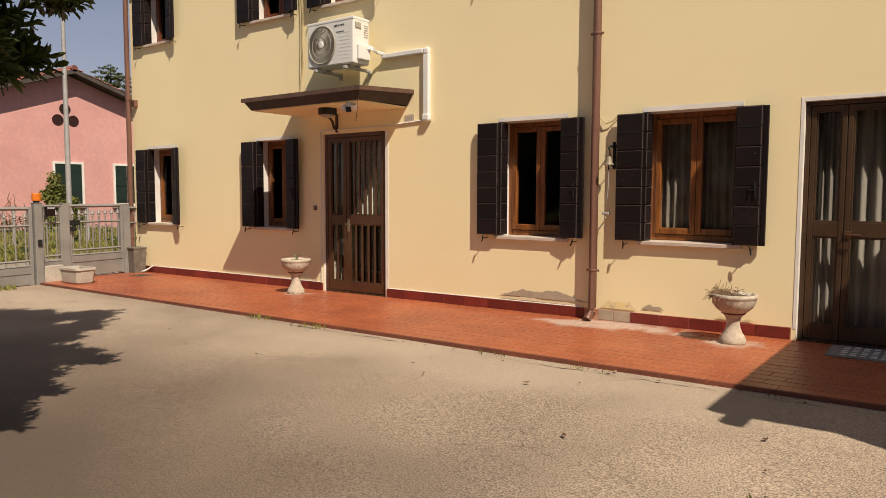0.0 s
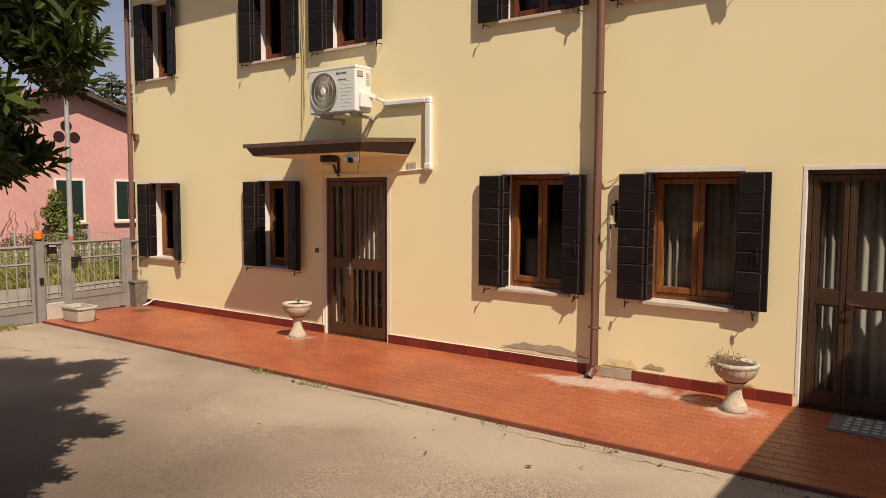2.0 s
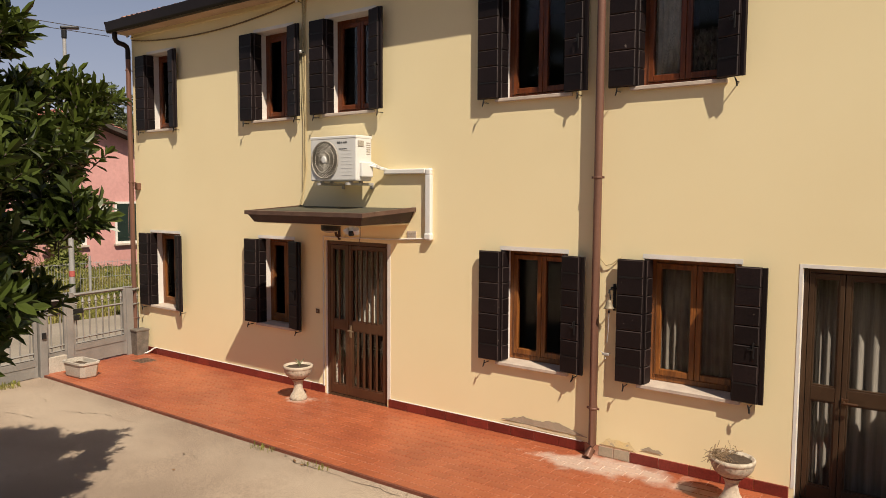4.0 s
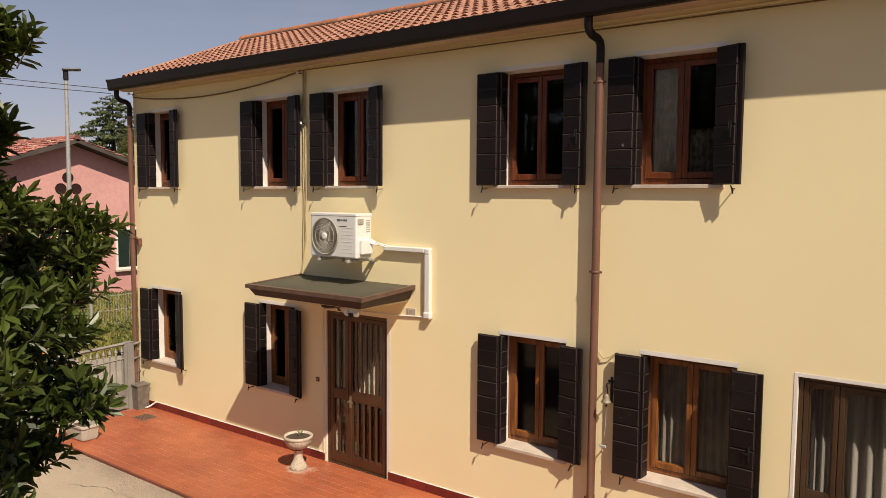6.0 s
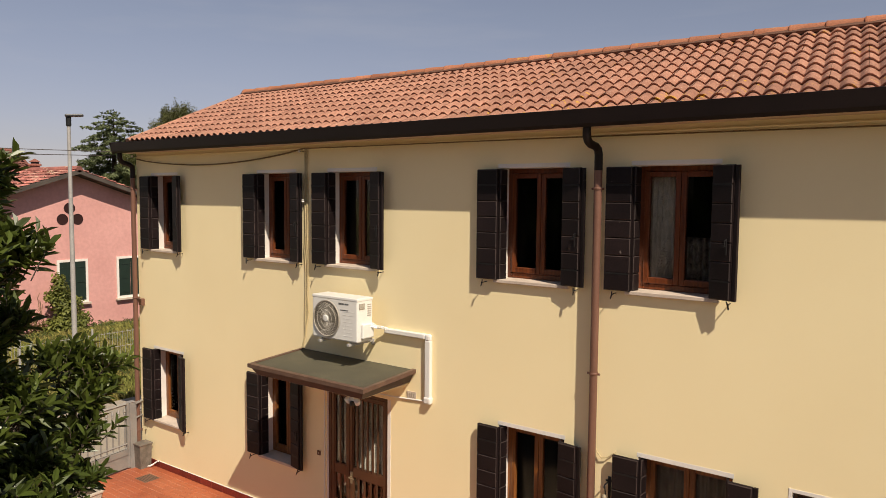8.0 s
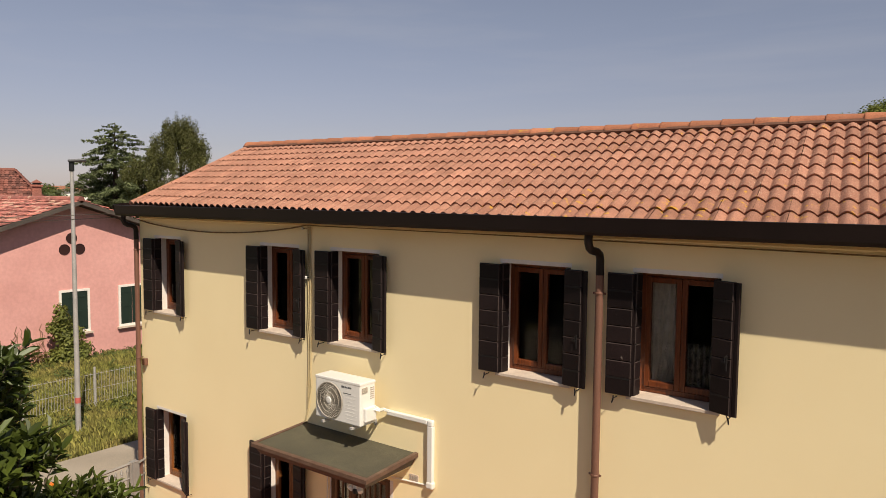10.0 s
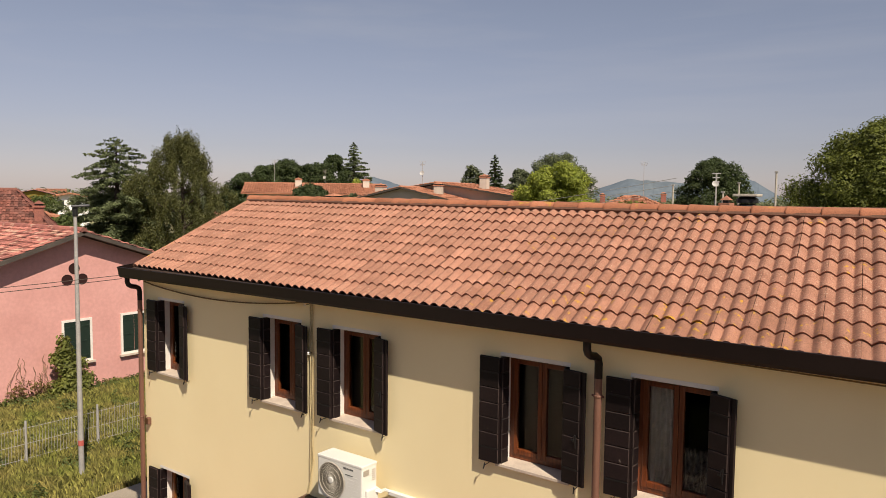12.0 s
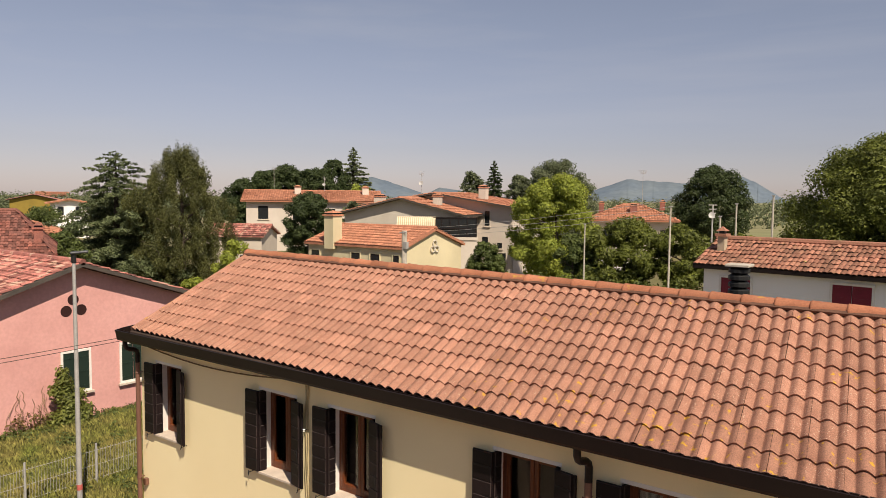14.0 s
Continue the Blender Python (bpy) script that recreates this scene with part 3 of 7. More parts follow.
# ---- doors ----
def framed(bm, x0, x1, z0, z1, t, y0, y1, bottom=None, bevel=0.006):
    """A rectangular frame of bars."""
    bt = t if bottom is None else bottom
    box(bm, x0, x0 + t, y0, y1, z0, z1, bevel)
    box(bm, x1 - t, x1, y0, y1, z0, z1, bevel)
    box(bm, x0 + t, x1 - t, y0, y1, z1 - t, z1, bevel)
    box(bm, x0 + t, x1 - t, y0, y1, z0, z0 + bt, bevel)
    return bm


def door_leaf(parent, x0, x1, z0, z1, y, upper_bars, lower_bars, st=0.055, metal=None):
    metal = metal or BRONZE
    leaf = framed(bmesh.new(), x0, x1, z0, z1, st, y, y + 0.05, bottom=0.13)
    zm = z0 + 0.97
    box(leaf, x0 + st, x1 - st, y + 0.004, y + 0.046, zm - 0.055, zm + 0.075, 0.005)
    # glazing beads
    framed(leaf, x0 + st, x1 - st, z0 + 0.13, zm - 0.055, 0.014, y + 0.01, y + 0.04, bevel=0.003)
    framed(leaf, x0 + st, x1 - st, zm + 0.075, z1 - st, 0.014, y + 0.01, y + 0.04, bevel=0.003)
    ob = part("leaf", leaf, metal, parent)
    for za, zb, n in ((z0 + 0.13, zm - 0.055, lower_bars), (zm + 0.075, z1 - st, upper_bars)):
        p = part("pane", boxed(x0 + st + 0.005, x1 - st - 0.005, y + 0.026, y + 0.032, za + 0.005, zb - 0.005), PANE, ob)
        p.visible_shadow = False
        for i in range(n):
            x = x0 + st + (x1 - x0 - 2 * st) * (i + 1) / (n + 1)
            part("bar", boxed(x - 0.012, x + 0.012, y - 0.004, y + 0.018, za + 0.002, zb - 0.002, bevel=0.003), metal, ob)
    return ob


dz = paving_z(-6.8)
door = part("door", framed(bmesh.new(), -7.335, -6.195, dz + 0.002, 2.255, 0.05, 0.03, 0.11, bottom=0.012), BRONZE, house, "brown aluminium entrance door with vertical bars")
door_leaf(door, -7.28, -6.935, dz + 0.02, 2.2, 0.035, 1, 1)
door_leaf(door, -6.93, -6.25, dz + 0.02, 2.2, 0.035, 5, 4)
h = tubed([(-6.885, 0.03, 1.03), (-6.885, -0.03, 1.03), (-6.78, -0.035, 1.03)], 0.009, 8)
box(h, -6.905, -6.868, 0.02, 0.034, 0.93, 1.1, 0.004)
part("handle", h, material("dull brass", (0.3, 0.23, 0.14), rough=0.45, metal=0.5), door, "brass-coloured lever handle")
part("door", boxed(-7.3, -6.2, 0.0, 0.34, dz - 0.03, dz + 0.003), BRONZE, house)
part("trim", boxed(-6.193, -6.14, -0.004, 0.0, dz + 0.1, 2.25), WHITE, house, "white painted strip beside the door")
dz = paving_z(-0.9)
door = part("door", framed(bmesh.new(), -1.29, 0.22, dz + 0.002, 2.262, 0.038, 0.05, 0.13, bottom=0.012), DARKBRONZE, house, "brown aluminium glazed side door")
door_leaf(door, -1.248, -0.965, dz + 0.02, 2.22, 0.055, 0, 0, 0.042, DARKBRONZE)
door_leaf(door, -0.96, -0.03, dz + 0.02, 2.22, 0.055, 0, 0, 0.042, DARKBRONZE)
h = tubed([(-0.93, 0.05, 1.1), (-0.93, -0.005, 1.1), (-0.82, -0.008, 1.1)], 0.011, 8)
box(h, -0.955, -0.9, 0.04, 0.054, 1.07, 1.13, 0.004)
part("handle", h, BRONZE, door, "brass-coloured lever handle")
tr = boxed(-1.322, -1.294, -0.004, 0.0, dz + 0.1, 2.298)
box(tr, -1.294, 0.3, -0.004, 0.0, 2.264, 2.298)
part("trim", tr, WHITE, house, "white painted strip round the side door")
part("door", boxed(-1.29, 0.22, 0.0, 0.34, dz - 0.03, dz + 0.003), BRONZE, house)

# ---- roof ----
PITCH, FALL, SKEW, EAVE_Y, RIDGE_Y = 0.410, -0.0078, -0.125, -0.30, 2.62
GFALL = 0.0002


def roof_z(x, y):
    return 5.862 + PITCH * (y - EAVE_Y) + FALL * (x + 12.3)


def verge(y):
    return -12.06 + SKEW * (y - EAVE_Y)


deck = bmesh.new()
for ya, yb in ((EAVE_Y + 0.03, RIDGE_Y), (RIDGE_Y, 5.54)):
    quad = []
    for x, y in ((verge(ya) + 0.02, ya), (4.2, ya), (4.2, yb), (verge(yb) + 0.02, yb)):
        yy = y if y <= RIDGE_Y else 2 * RIDGE_Y - y
        quad.append((x, y, roof_z(x, yy) - 0.05))
    top = [deck.verts.new(q) for q in quad]
    low = [deck.verts.new((q[0], q[1], q[2] - 0.07)) for q in quad]
    deck.faces.new(top)
    deck.faces.new(low[::-1])
    for k in range(4):
        deck.faces.new((top[k], low[k], low[(k + 1) % 4], top[(k + 1) % 4]))
ROOF = part("roof", deck, material("dark roof underlay", (0.05, 0.03, 0.022), rough=0.95), house, "weathered clay tile roof with lichen")
gable = bmesh.new()
for x in (-12.155, 3.75):
    tri = [(x, 0.02, 5.7), (x, 5.22, 5.7), (x, RIDGE_Y, 5.7 + (RIDGE_Y + 0.3) * PITCH - 0.02)]
    a, b = [gable.verts.new(p) for p in tri], [gable.verts.new((p[0] + 0.25, p[1], p[2])) for p in tri]
    gable.faces.new(a[::-1])
    gable.faces.new(b)
    for k in range(3):
        gable.faces.new((a[k], a[(k + 1) % 3], b[(k + 1) % 3], b[k]))
part("gable", gable, PLASTER, house)
# fascia gutter and soffit
gut = bmesh.new()
profile = [(-0.02, 5.70), (-0.355, 5.645), (-0.375, 5.68), (-0.392, 5.826), (-0.374, 5.83), (-0.357, 5.715), (-0.26, 5.70), (-0.255, 5.80), (-0.235, 5.80), (-0.235, 5.66), (-0.02, 5.725)]
ends = [[gut.verts.new((x, y, z + GFALL * (x + 12.3))) for y, z in profile[1:10]] for x in (-12.32, -6.0, 4.2)]
for a, b in zip(ends, ends[1:]):
    for k in range(9):
        gut.faces.new((a[k], b[k], b[(k + 1) % 9], a[(k + 1) % 9]))
gut.faces.new(ends[0])
gut.faces.new(ends[-1][::-1])
bmesh.ops.recalc_face_normals(gut, faces=gut.faces)
part("gutter", gut, BROWNMETAL, house, "dark brown metal eave gutter")
cap = bmesh.new()
tri = [(-12.325, -0.405, 5.832), (-12.325, -0.355, 5.666), (-12.325, 0.1, 5.69), (-12.325, 0.1, 5.89), (-12.325, -0.25, 5.86)]
a, b = [cap.verts.new(p) for p in tri], [cap.verts.new((p[0] + 0.012, p[1], p[2])) for p in tri]
cap.faces.new(a)
cap.faces.new(b[::-1])
for k in range(5):
    cap.faces.new((a[k], b[k], b[(k + 1) % 5], a[(k + 1) % 5]))
part("gutter_end", cap, BROWNMETAL, house)
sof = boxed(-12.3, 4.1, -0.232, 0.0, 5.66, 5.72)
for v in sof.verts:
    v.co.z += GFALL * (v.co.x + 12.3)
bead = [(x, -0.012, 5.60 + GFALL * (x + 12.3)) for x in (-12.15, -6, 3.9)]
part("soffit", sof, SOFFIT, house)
part("moulding", tubed(bead, 0.012, 6), PLASTER, house)

# ---- downpipes ----
for x, foot in ((-3.235, 0.16), (-12.13, 0.40)):
    top = 5.69 + GFALL * (x + 12.3)
    pts = [(x - 0.04, -0.3, top), (x - 0.04, -0.3, top - 0.13), (x - 0.037, -0.28, top - 0.175), (x - 0.03, -0.235, top - 0.205), (x - 0.012, -0.15, top - 0.225), (x - 0.003, -0.105, top - 0.255), (x, -0.09, top - 0.31)]
    neck = tubed(pts + [(x, -0.09, top - 0.47)], 0.043, 14)
    pipe = tubed([(x, -0.09, top - 0.45), (x, -0.09, 3.0), (x, -0.09, foot + 0.1)] + ([(x, -0.1, foot + 0.05), (x - 0.02, -0.17, foot - 0.02)] if foot < 0.3 else [(x, -0.09, foot)]), 0.042, 14)
    dp = part("downpipe", pipe, PIPE, house, "brown metal downpipe", soft=True)
    # Neck takes the gutter's dark brown to paint in the eave's shade.
    part("neck", neck, BROWNMETAL, dp, "swan neck, eave shade in its dark colour", soft=True)
    for z in (0.64, 3.07, 5.02):
        c = lathe(bmesh.new(), [(0.047, 0), (0.05, 0.004), (0.05, 0.02), (0.047, 0.024)], (x, -0.09, z), 14)
        box(c, x - 0.07, x + 0.07, -0.095, -0.085, z, z + 0.022)
        box(c, x - 0.01, x + 0.01, -0.05, 0.0, z + 0.004, z + 0.018)
        part("clip", c, PIPE, dp)

# ---- canopy over the door ----
can = thing("door_canopy", (-6.78, -0.5, 2.54), "flat canopy with brown fascia and grey weathered top", "canopy")
X0, X1, Y0 = -7.83, -5.73, -0.97
fas = bmesh.new()
low = [fas.verts.new(p) for p in ((X0 + 0.09, 0.0, 2.55), (X1 - 0.09, 0.0, 2.55), (X1 - 0.09, Y0 + 0.07, 2.525), (X0 + 0.09, Y0 + 0.07, 2.525))]
hi = [fas.verts.new(p) for p in ((X0 + 0.01, 0.0, 2.70), (X1 - 0.01, 0.0, 2.70), (X1 - 0.01, Y0 + 0.01, 2.64), (X0 + 0.01, Y0 + 0.01, 2.64))]
fas.faces.new(low)
fas.faces.new(hi[::-1])
for k in range(4):
    fas.faces.new((low[k], hi[k], hi[(k + 1) % 4], low[(k + 1) % 4]))
bmesh.ops.recalc_face_normals(fas, faces=fas.faces)
FASCIA = material("brown stained fascia", (0.06, 0.026, 0.018), (0.036, 0.016, 0.012), rough=0.5, scale=5, grain=0.25)
FASCIALIP = material("paler brown fascia edge", (0.14, 0.082, 0.056), (0.085, 0.045, 0.032), rough=0.5, scale=6, grain=0.3)
part("fascia", fas, FASCIA, can)
lip = bmesh.new()
for a in ((X0 - 0.012, X1 + 0.012, Y0 - 0.012, Y0 + 0.05), (X0 - 0.012, X0 + 0.04, Y0 + 0.05, 0.0), (X1 - 0.04, X1 + 0.012, Y0 + 0.05, 0.0)):
    for v in box(lip, a[0], a[1], a[2], a[3], -0.018, 0.032):
        v.co.z += 2.642 + 0.06 * (v.co.y - Y0) / 0.97
part("lip", lip, FASCIALIP, can, "paler brown upper edge")
corbel = tubed([(-7.06, 0.0, 2.30), (-7.06, -0.06, 2.33), (-7.06, -0.085, 2.40), (-7.06, -0.14, 2.455), (-7.06, -0.21, 2.47), (-7.06, -0.23, 2.518)], [0.014, 0.02, 0.018, 0.016, 0.02, 0.018], 8)
box(corbel, -7.08, -7.04, -0.02, 0.0, 2.27, 2.518, 0.004)
part("bracket", corbel, FASCIA, can, "small scrolled bracket")
part("hanging_wire", tubed([(-5.80, -0.93, 2.52), (-5.79, -0.94, 2.42), (-5.82, -0.94, 2.27)], 0.004, 5), FASCIA, can)
top = boxed(X0 + 0.04, X1 - 0.04, Y0 + 0.05, 0.0, 0, 0.02)
for v in top.verts:
    v.co.z += 2.642 + 0.06 * (v.co.y - Y0) / 0.97
part("top_sheet", top, SLAB, can, "grey-green weathered felt")
part("soffit", boxed(X0 + 0.11, X1 - 0.11, Y0 + 0.09, -0.002, 2.516, 2.532), PLASTER, can, "cream plastered underside")
lamp = thing("porch_lamp", (-6.68, -0.55, 2.43), "round dark ceiling lamp under the canopy", "lamp")
part("base", lathe(bmesh.new(), [(0.105, 0.0), (0.12, 0.02), (0.12, 0.07), (0.115, 0.085)], (-6.68, -0.55, 2.43), 20), BLACK, lamp)
part("shade", lathe(bmesh.new(), [(0.03, -0.03), (0.07, -0.02), (0.1, 0.0), (0.1, 0.01)], (-6.68, -0.55, 2.43), 20), ACGREY, lamp)
spot = thing("floodlight", (-5.98, -0.78, 2.4), "twin white floodlight with sensor under the canopy corner", "lamp")
for dx, yaw in ((-0.075, -30), (0.075, 30)):
    m = pose(-6.02 + dx, -0.84, 2.45, 35, 0, yaw) @ Matrix.Scale(0.75, 4)
    sp = bmesh.new()
    lathe(sp, [(0.02, -0.05), (0.045, -0.03), (0.05, 0.05), (0.046, 0.055)], (0, 0, 0), 14)
    bmesh.ops.transform(sp, matrix=m, verts=sp.verts)
    part("head", sp, ACWHITE, spot)
part("sensor", boxed(-6.045, -5.995, -0.88, -0.82, 2.4, 2.46, bevel=0.012), BLACK, spot)
part("bracket", boxed(-6.05, -5.99, -0.86, -0.80, 2.46, 2.518, bevel=0.006), ACWHITE, spot)

# ---- air conditioner ----
ac = thing("air_conditioner", (-6.71, -0.3, 3.05), "white outdoor air conditioner unit on wall brackets", "air conditioner")
AX0, AX1, AY0, AY1, AZ0, AZ1 = -7.13, -6.31, -0.46, -0.17, 3.06, 3.625
part("casing", boxed(AX0, AX1, AY0, AY1, AZ0, AZ1, bevel=0.018), ACWHITE, ac)
part("lid", boxed(AX0 - 0.004, AX1 + 0.004, AY0 - 0.004, AY1 + 0.004, AZ1 - 0.035, AZ1 + 0.006, bevel=0.01), ACWHITE, ac)
fx, fz, fr = AX0 + 0.275, (AZ0 + AZ1) / 2 - 0.012, 0.235
well = bmesh.new()
lathe(well, [(fr - 0.02, -0.004), (fr, -0.004), (fr + 0.004, 0.006), (fr - 0.016, 0.01)], (0, 0, 0), 40)
bmesh.ops.transform(well, matrix=pose(fx, AY0, fz, 90), verts=well.verts)
# Solid disc in place of a recess; its shade is in the brown.
part("fan_opening", well, material("shaded fan well", (0.17, 0.145, 0.11), rough=0.7), ac, "dark fan opening")
grille = bmesh.new()
for k in range(40):
    a = 2 * math.pi * k / 40
    pts = [(fx + r * math.cos(a + 1.1 * r / fr), AY0 - 0.022 + 0.008 * r / fr, fz + r * math.sin(a + 1.1 * r / fr)) for r in (0.045, 0.1, 0.15, 0.19, fr)]
    tube(grille, pts, 0.0034, 4)
for r in (0.10, 0.17, fr):
    tube(grille, [(fx + r * math.cos(a), AY0 - 0.02 + 0.006 * r / fr, fz + r * math.sin(a)) for a in (2 * math.pi * k / 36 for k in range(37))], 0.0045 if r < fr else 0.009, 5)
part("grille", grille, ACGREY, ac, "beige spiral fan grille")
hub = lathe(bmesh.new(), [(0.048, 0.0), (0.048, 0.012), (0.036, 0.02), (0.01, 0.022)], (0, 0, 0), 18)
bmesh.ops.transform(hub, matrix=pose(fx, AY0 - 0.012, fz, 90), verts=hub.verts)
part("hub", hub, ACWHITE, ac)
louvre = bmesh.new()
for k in range(8):
    z = AZ0 + 0.07 + k * 0.045
    box(louvre, AX0 + 0.56, AX1 - 0.06, AY0 - 0.002, AY0 + 0.004, z, z + 0.008)
part("louvre", louvre, ACWHITE, ac)
bar = boxed(AX0 + 0.49, AX0 + 0.545, AY0 - 0.003, AY0 + 0.004, AZ1 - 0.093, AZ1 - 0.067)
for x in (0.555, 0.60, 0.635):
    box(bar, AX0 + x, AX0 + x + 0.03, AY0 - 0.003, AY0 + 0.004, AZ1 - 0.09, AZ1 - 0.07)
box(bar, AX0 + 0.52, AX0 + 0.66, AY0 - 0.003, AY0 + 0.004, AZ1 - 0.165, AZ1 - 0.155)
part("badge", bar, material("grey print", (0.12, 0.12, 0.12), rough=0.6), ac, "grey printed bars")
side = boxed(AX1 - 0.004, AX1 + 0.012, AY0 + 0.03, AY0 + 0.13, AZ1 - 0.13, AZ1 - 0.06, 0.004)
part("side_grip", side, ACGREY, ac)
slots = bmesh.new()
for k in range(6):
    box(slots, AX1 - 0.004, AX1 + 0.004, AY0 + 0.19, AY1 - 0.03, AZ1 - 0.09 - 0.028 * k, AZ1 - 0.078 - 0.028 * k)
part("side_vent", slots, ACGREY, ac)
part("valve_cover", boxed(AX1, AX1 + 0.045, AY0 + 0.06, AY1 - 0.02, AZ0 + 0.05, AZ0 + 0.24, bevel=0.015), ACWHITE, ac)
for x in (AX0 + 0.14, AX1 - 0.16):
    br = boxed(x, x + 0.04, AY0 - 0.03, 0.0, AZ0 - 0.055, AZ0 - 0.02, 0.004)
    box(br, x, x + 0.04, -0.03, 0.0, AZ0 - 0.1, AZ0 - 0.055, 0.004)
    box(br, x + 0.005, x + 0.035, AY0 + 0.03, AY0 + 0.08, AZ0 - 0.02, AZ0)
    box(br, x + 0.005, x + 0.035, AY1 - 0.08, AY1 - 0.03, AZ0 - 0.02, AZ0)
    part("bracket", br, GALV, ac, "white steel wall bracket")
hoses = bmesh.new()
for k in range(3):
    tube(hoses, [(AX1 + 0.03, -0.26 + 0.02 * k, 3.26 + 0.02 * k), (AX1 + 0.1, -0.2, 3.235 + 0.015 * k), (-6.24, -0.09, 3.22 + 0.01 * k), (-6.16, -0.045, 3.195 + 0.01 * k)], 0.011, 6)
part("hose", hoses, ACWHITE, ac)
duct = thing("pipe_duct", (-5.46, -0.03, 2.33), "white plastic pipe duct running along and down the wall", "duct")
part("run", boxed(-6.21, -5.54, -0.062, 0.0, 3.15, 3.215, bevel=0.012), ACWHITE, duct)
part("drop", boxed(-5.535, -5.45, -0.062, 0.0, 2.40, 3.14, bevel=0.012), ACWHITE, duct)
part("elbow", boxed(-5.54, -5.447, -0.065, 0.0, 3.125, 3.22, bevel=0.025), ACWHITE, duct)
part("end_cap", boxed(-5.545, -5.435, -0.075, 0.0, 2.33, 2.42, bevel=0.02), ACWHITE, duct)
run = bmesh.new()
tube(run, [(-7.37, -0.012, 2.305), (-6.9, -0.012, 2.305), (-6.1, -0.012, 2.315), (-5.51, -0.012, 2.35)], 0.011, 6)
tube(run, [(-7.37, -0.012, 2.305), (-7.372, -0.012, 1.2), (-7.372, -0.012, 0.19)], 0.008, 6)
solo("door_cable", run, ACWHITE, "thin white cable trunking over and beside the door", "cable")

# ---- cables on the front ----
cb = bmesh.new()
for k, x in enumerate((-7.755, -7.72, -7.70)):
    tube(cb, [(x + 0.012 * math.sin(2.2 * i + k), -0.012 - 0.004 * k, 5.60 - 0.29 * i) for i in range(9)] +
         [(x - 0.03 * k, -0.02, 2.95), (x - 0.05 - 0.02 * k, -0.04, 2.74)], 0.008 if k else 0.011, 6)
solo("wall_cable", cb, BEIGE, "bundle of cream painted cables down the wall", "cable")
cb = bmesh.new()
tube(cb, [(-12.12 + 4.33 * u, -0.02, 5.56 - 0.16 * math.sin(math.pi * u) ** 0.8 + 0.04 * u) for u in (i / 14 for i in range(15))], 0.011, 6)
tube(cb, [(-7.79, -0.02, 5.60), (-4, -0.018, 5.585), (0, -0.018, 5.55), (3.5, -0.018, 5.53)], 0.008, 6)
solo("eave_cable", cb, material("dusty brown cable", (0.2, 0.13, 0.06), rough=0.7), "brown cable sagging under the eave", "cable")
ins = thing("cable_insulator", (-7.79, 0, 5.56), "white ceramic cable insulator on an iron pin", "insulator", "cable insulators")
part("pin", tubed([(-7.79, 0.02, 5.56), (-7.79, -0.08, 5.56)], 0.006, 6), IRON, ins)
part("knob", lathe(bmesh.new(), [(0.012, -0.02), (0.02, -0.01), (0.012, 0.0), (0.02, 0.01), (0.012, 0.02)], (-7.79, -0.085, 5.56), 10), ACWHITE, ins)
copy_thing(ins, Matrix.Translation((-7.72, 0, 4.86)))
copy_thing(ins, Matrix.Translation((-12.05, -0.06, 5.60)))
jb = thing("junction_box", (-12.02, -0.03, 3.0), "small brown junction box on the corner of the house", "junction box")
part("box", boxed(-12.06, -11.97, -0.07, 0.0, 2.95, 3.07, bevel=0.01), PIPE, jb)
part("lid", boxed(-12.055, -11.975, -0.078, -0.07, 2.955, 3.065, bevel=0.003), BRONZE, jb)
bellp = thing("door_bell_switch", (-7.5, -0.01, 1.24), "small brown bell push beside the door", "bell push")
part("plate", boxed(-7.53, -7.465, -0.014, 0.0, 1.21, 1.275, bevel=0.004), BRONZE, bellp)
part("button", boxed(-7.508, -7.488, -0.02, -0.014, 1.232, 1.252, bevel=0.003), ACGREY, bellp)
plate = thing("house_plate", (-5.78, -0.005, 2.4), "small pale ceramic plate with illegible marks", "plate")
part("tile", boxed(-5.86, -5.71, -0.01, 0.0, 2.345, 2.435, bevel=0.003), MARBLE, plate)
mk = bmesh.new()
for k in range(4):
    box(mk, -5.845 + k * 0.032, -5.828 + k * 0.032, -0.013, -0.01, 2.365, 2.415)
part("marks", mk, ACGREY, plate, "grey bars")
# ship's bell by the window
bell = thing("wall_bell", (-3.06, -0.08, 1.6), "small cast bell on a black iron bracket with a chain", "bell")
br = tubed([(-3.06, 0.0, 1.93), (-3.06, -0.13, 1.93), (-3.06, -0.15, 1.90)], 0.008, 6)
box(br, -3.075, -3.045, -0.012, 0.0, 1.7, 1.98, 0.003)
box(br, -3.1, -3.02, -0.02, -0.006, 1.925, 1.945, 0.003)
tube(br, [(-3.06, -0.01, 1.72), (-3.06, -0.09, 1.74), (-3.06, -0.13, 1.92)], 0.007, 6)
part("bracket", br, IRON, bell)
part("cup", lathe(bmesh.new(), [(0.056, 0.0), (0.05, 0.008), (0.036, 0.03), (0.03, 0.06), (0.022, 0.082), (0.008, 0.09)], (-3.06, -0.14, 1.74), 18),
     material("tarnished brass", (0.27, 0.22, 0.15), rough=0.6, metal=0.3), bell, soft=True)
part("clapper", lathe(bmesh.new(), [(0.005, -0.05), (0.012, -0.035), (0.006, -0.02), (0.004, 0.03)], (-3.06, -0.14, 1.74), 8), IRON, bell)
part("chain", tubed([(-3.06, -0.14, 1.69), (-3.065, -0.135, 1.5), (-3.08, -0.13, 1.38)], 0.004, 5), GALV, bell)
tap = bmesh.new()
tube(tap, [(-3.1, 0.0, 1.24), (-3.1, -0.09, 1.24), (-3.105, -0.1, 1.2)], 0.008, 6)
box(tap, -3.14, -3.07, -0.105, -0.08, 1.235, 1.262, 0.005)
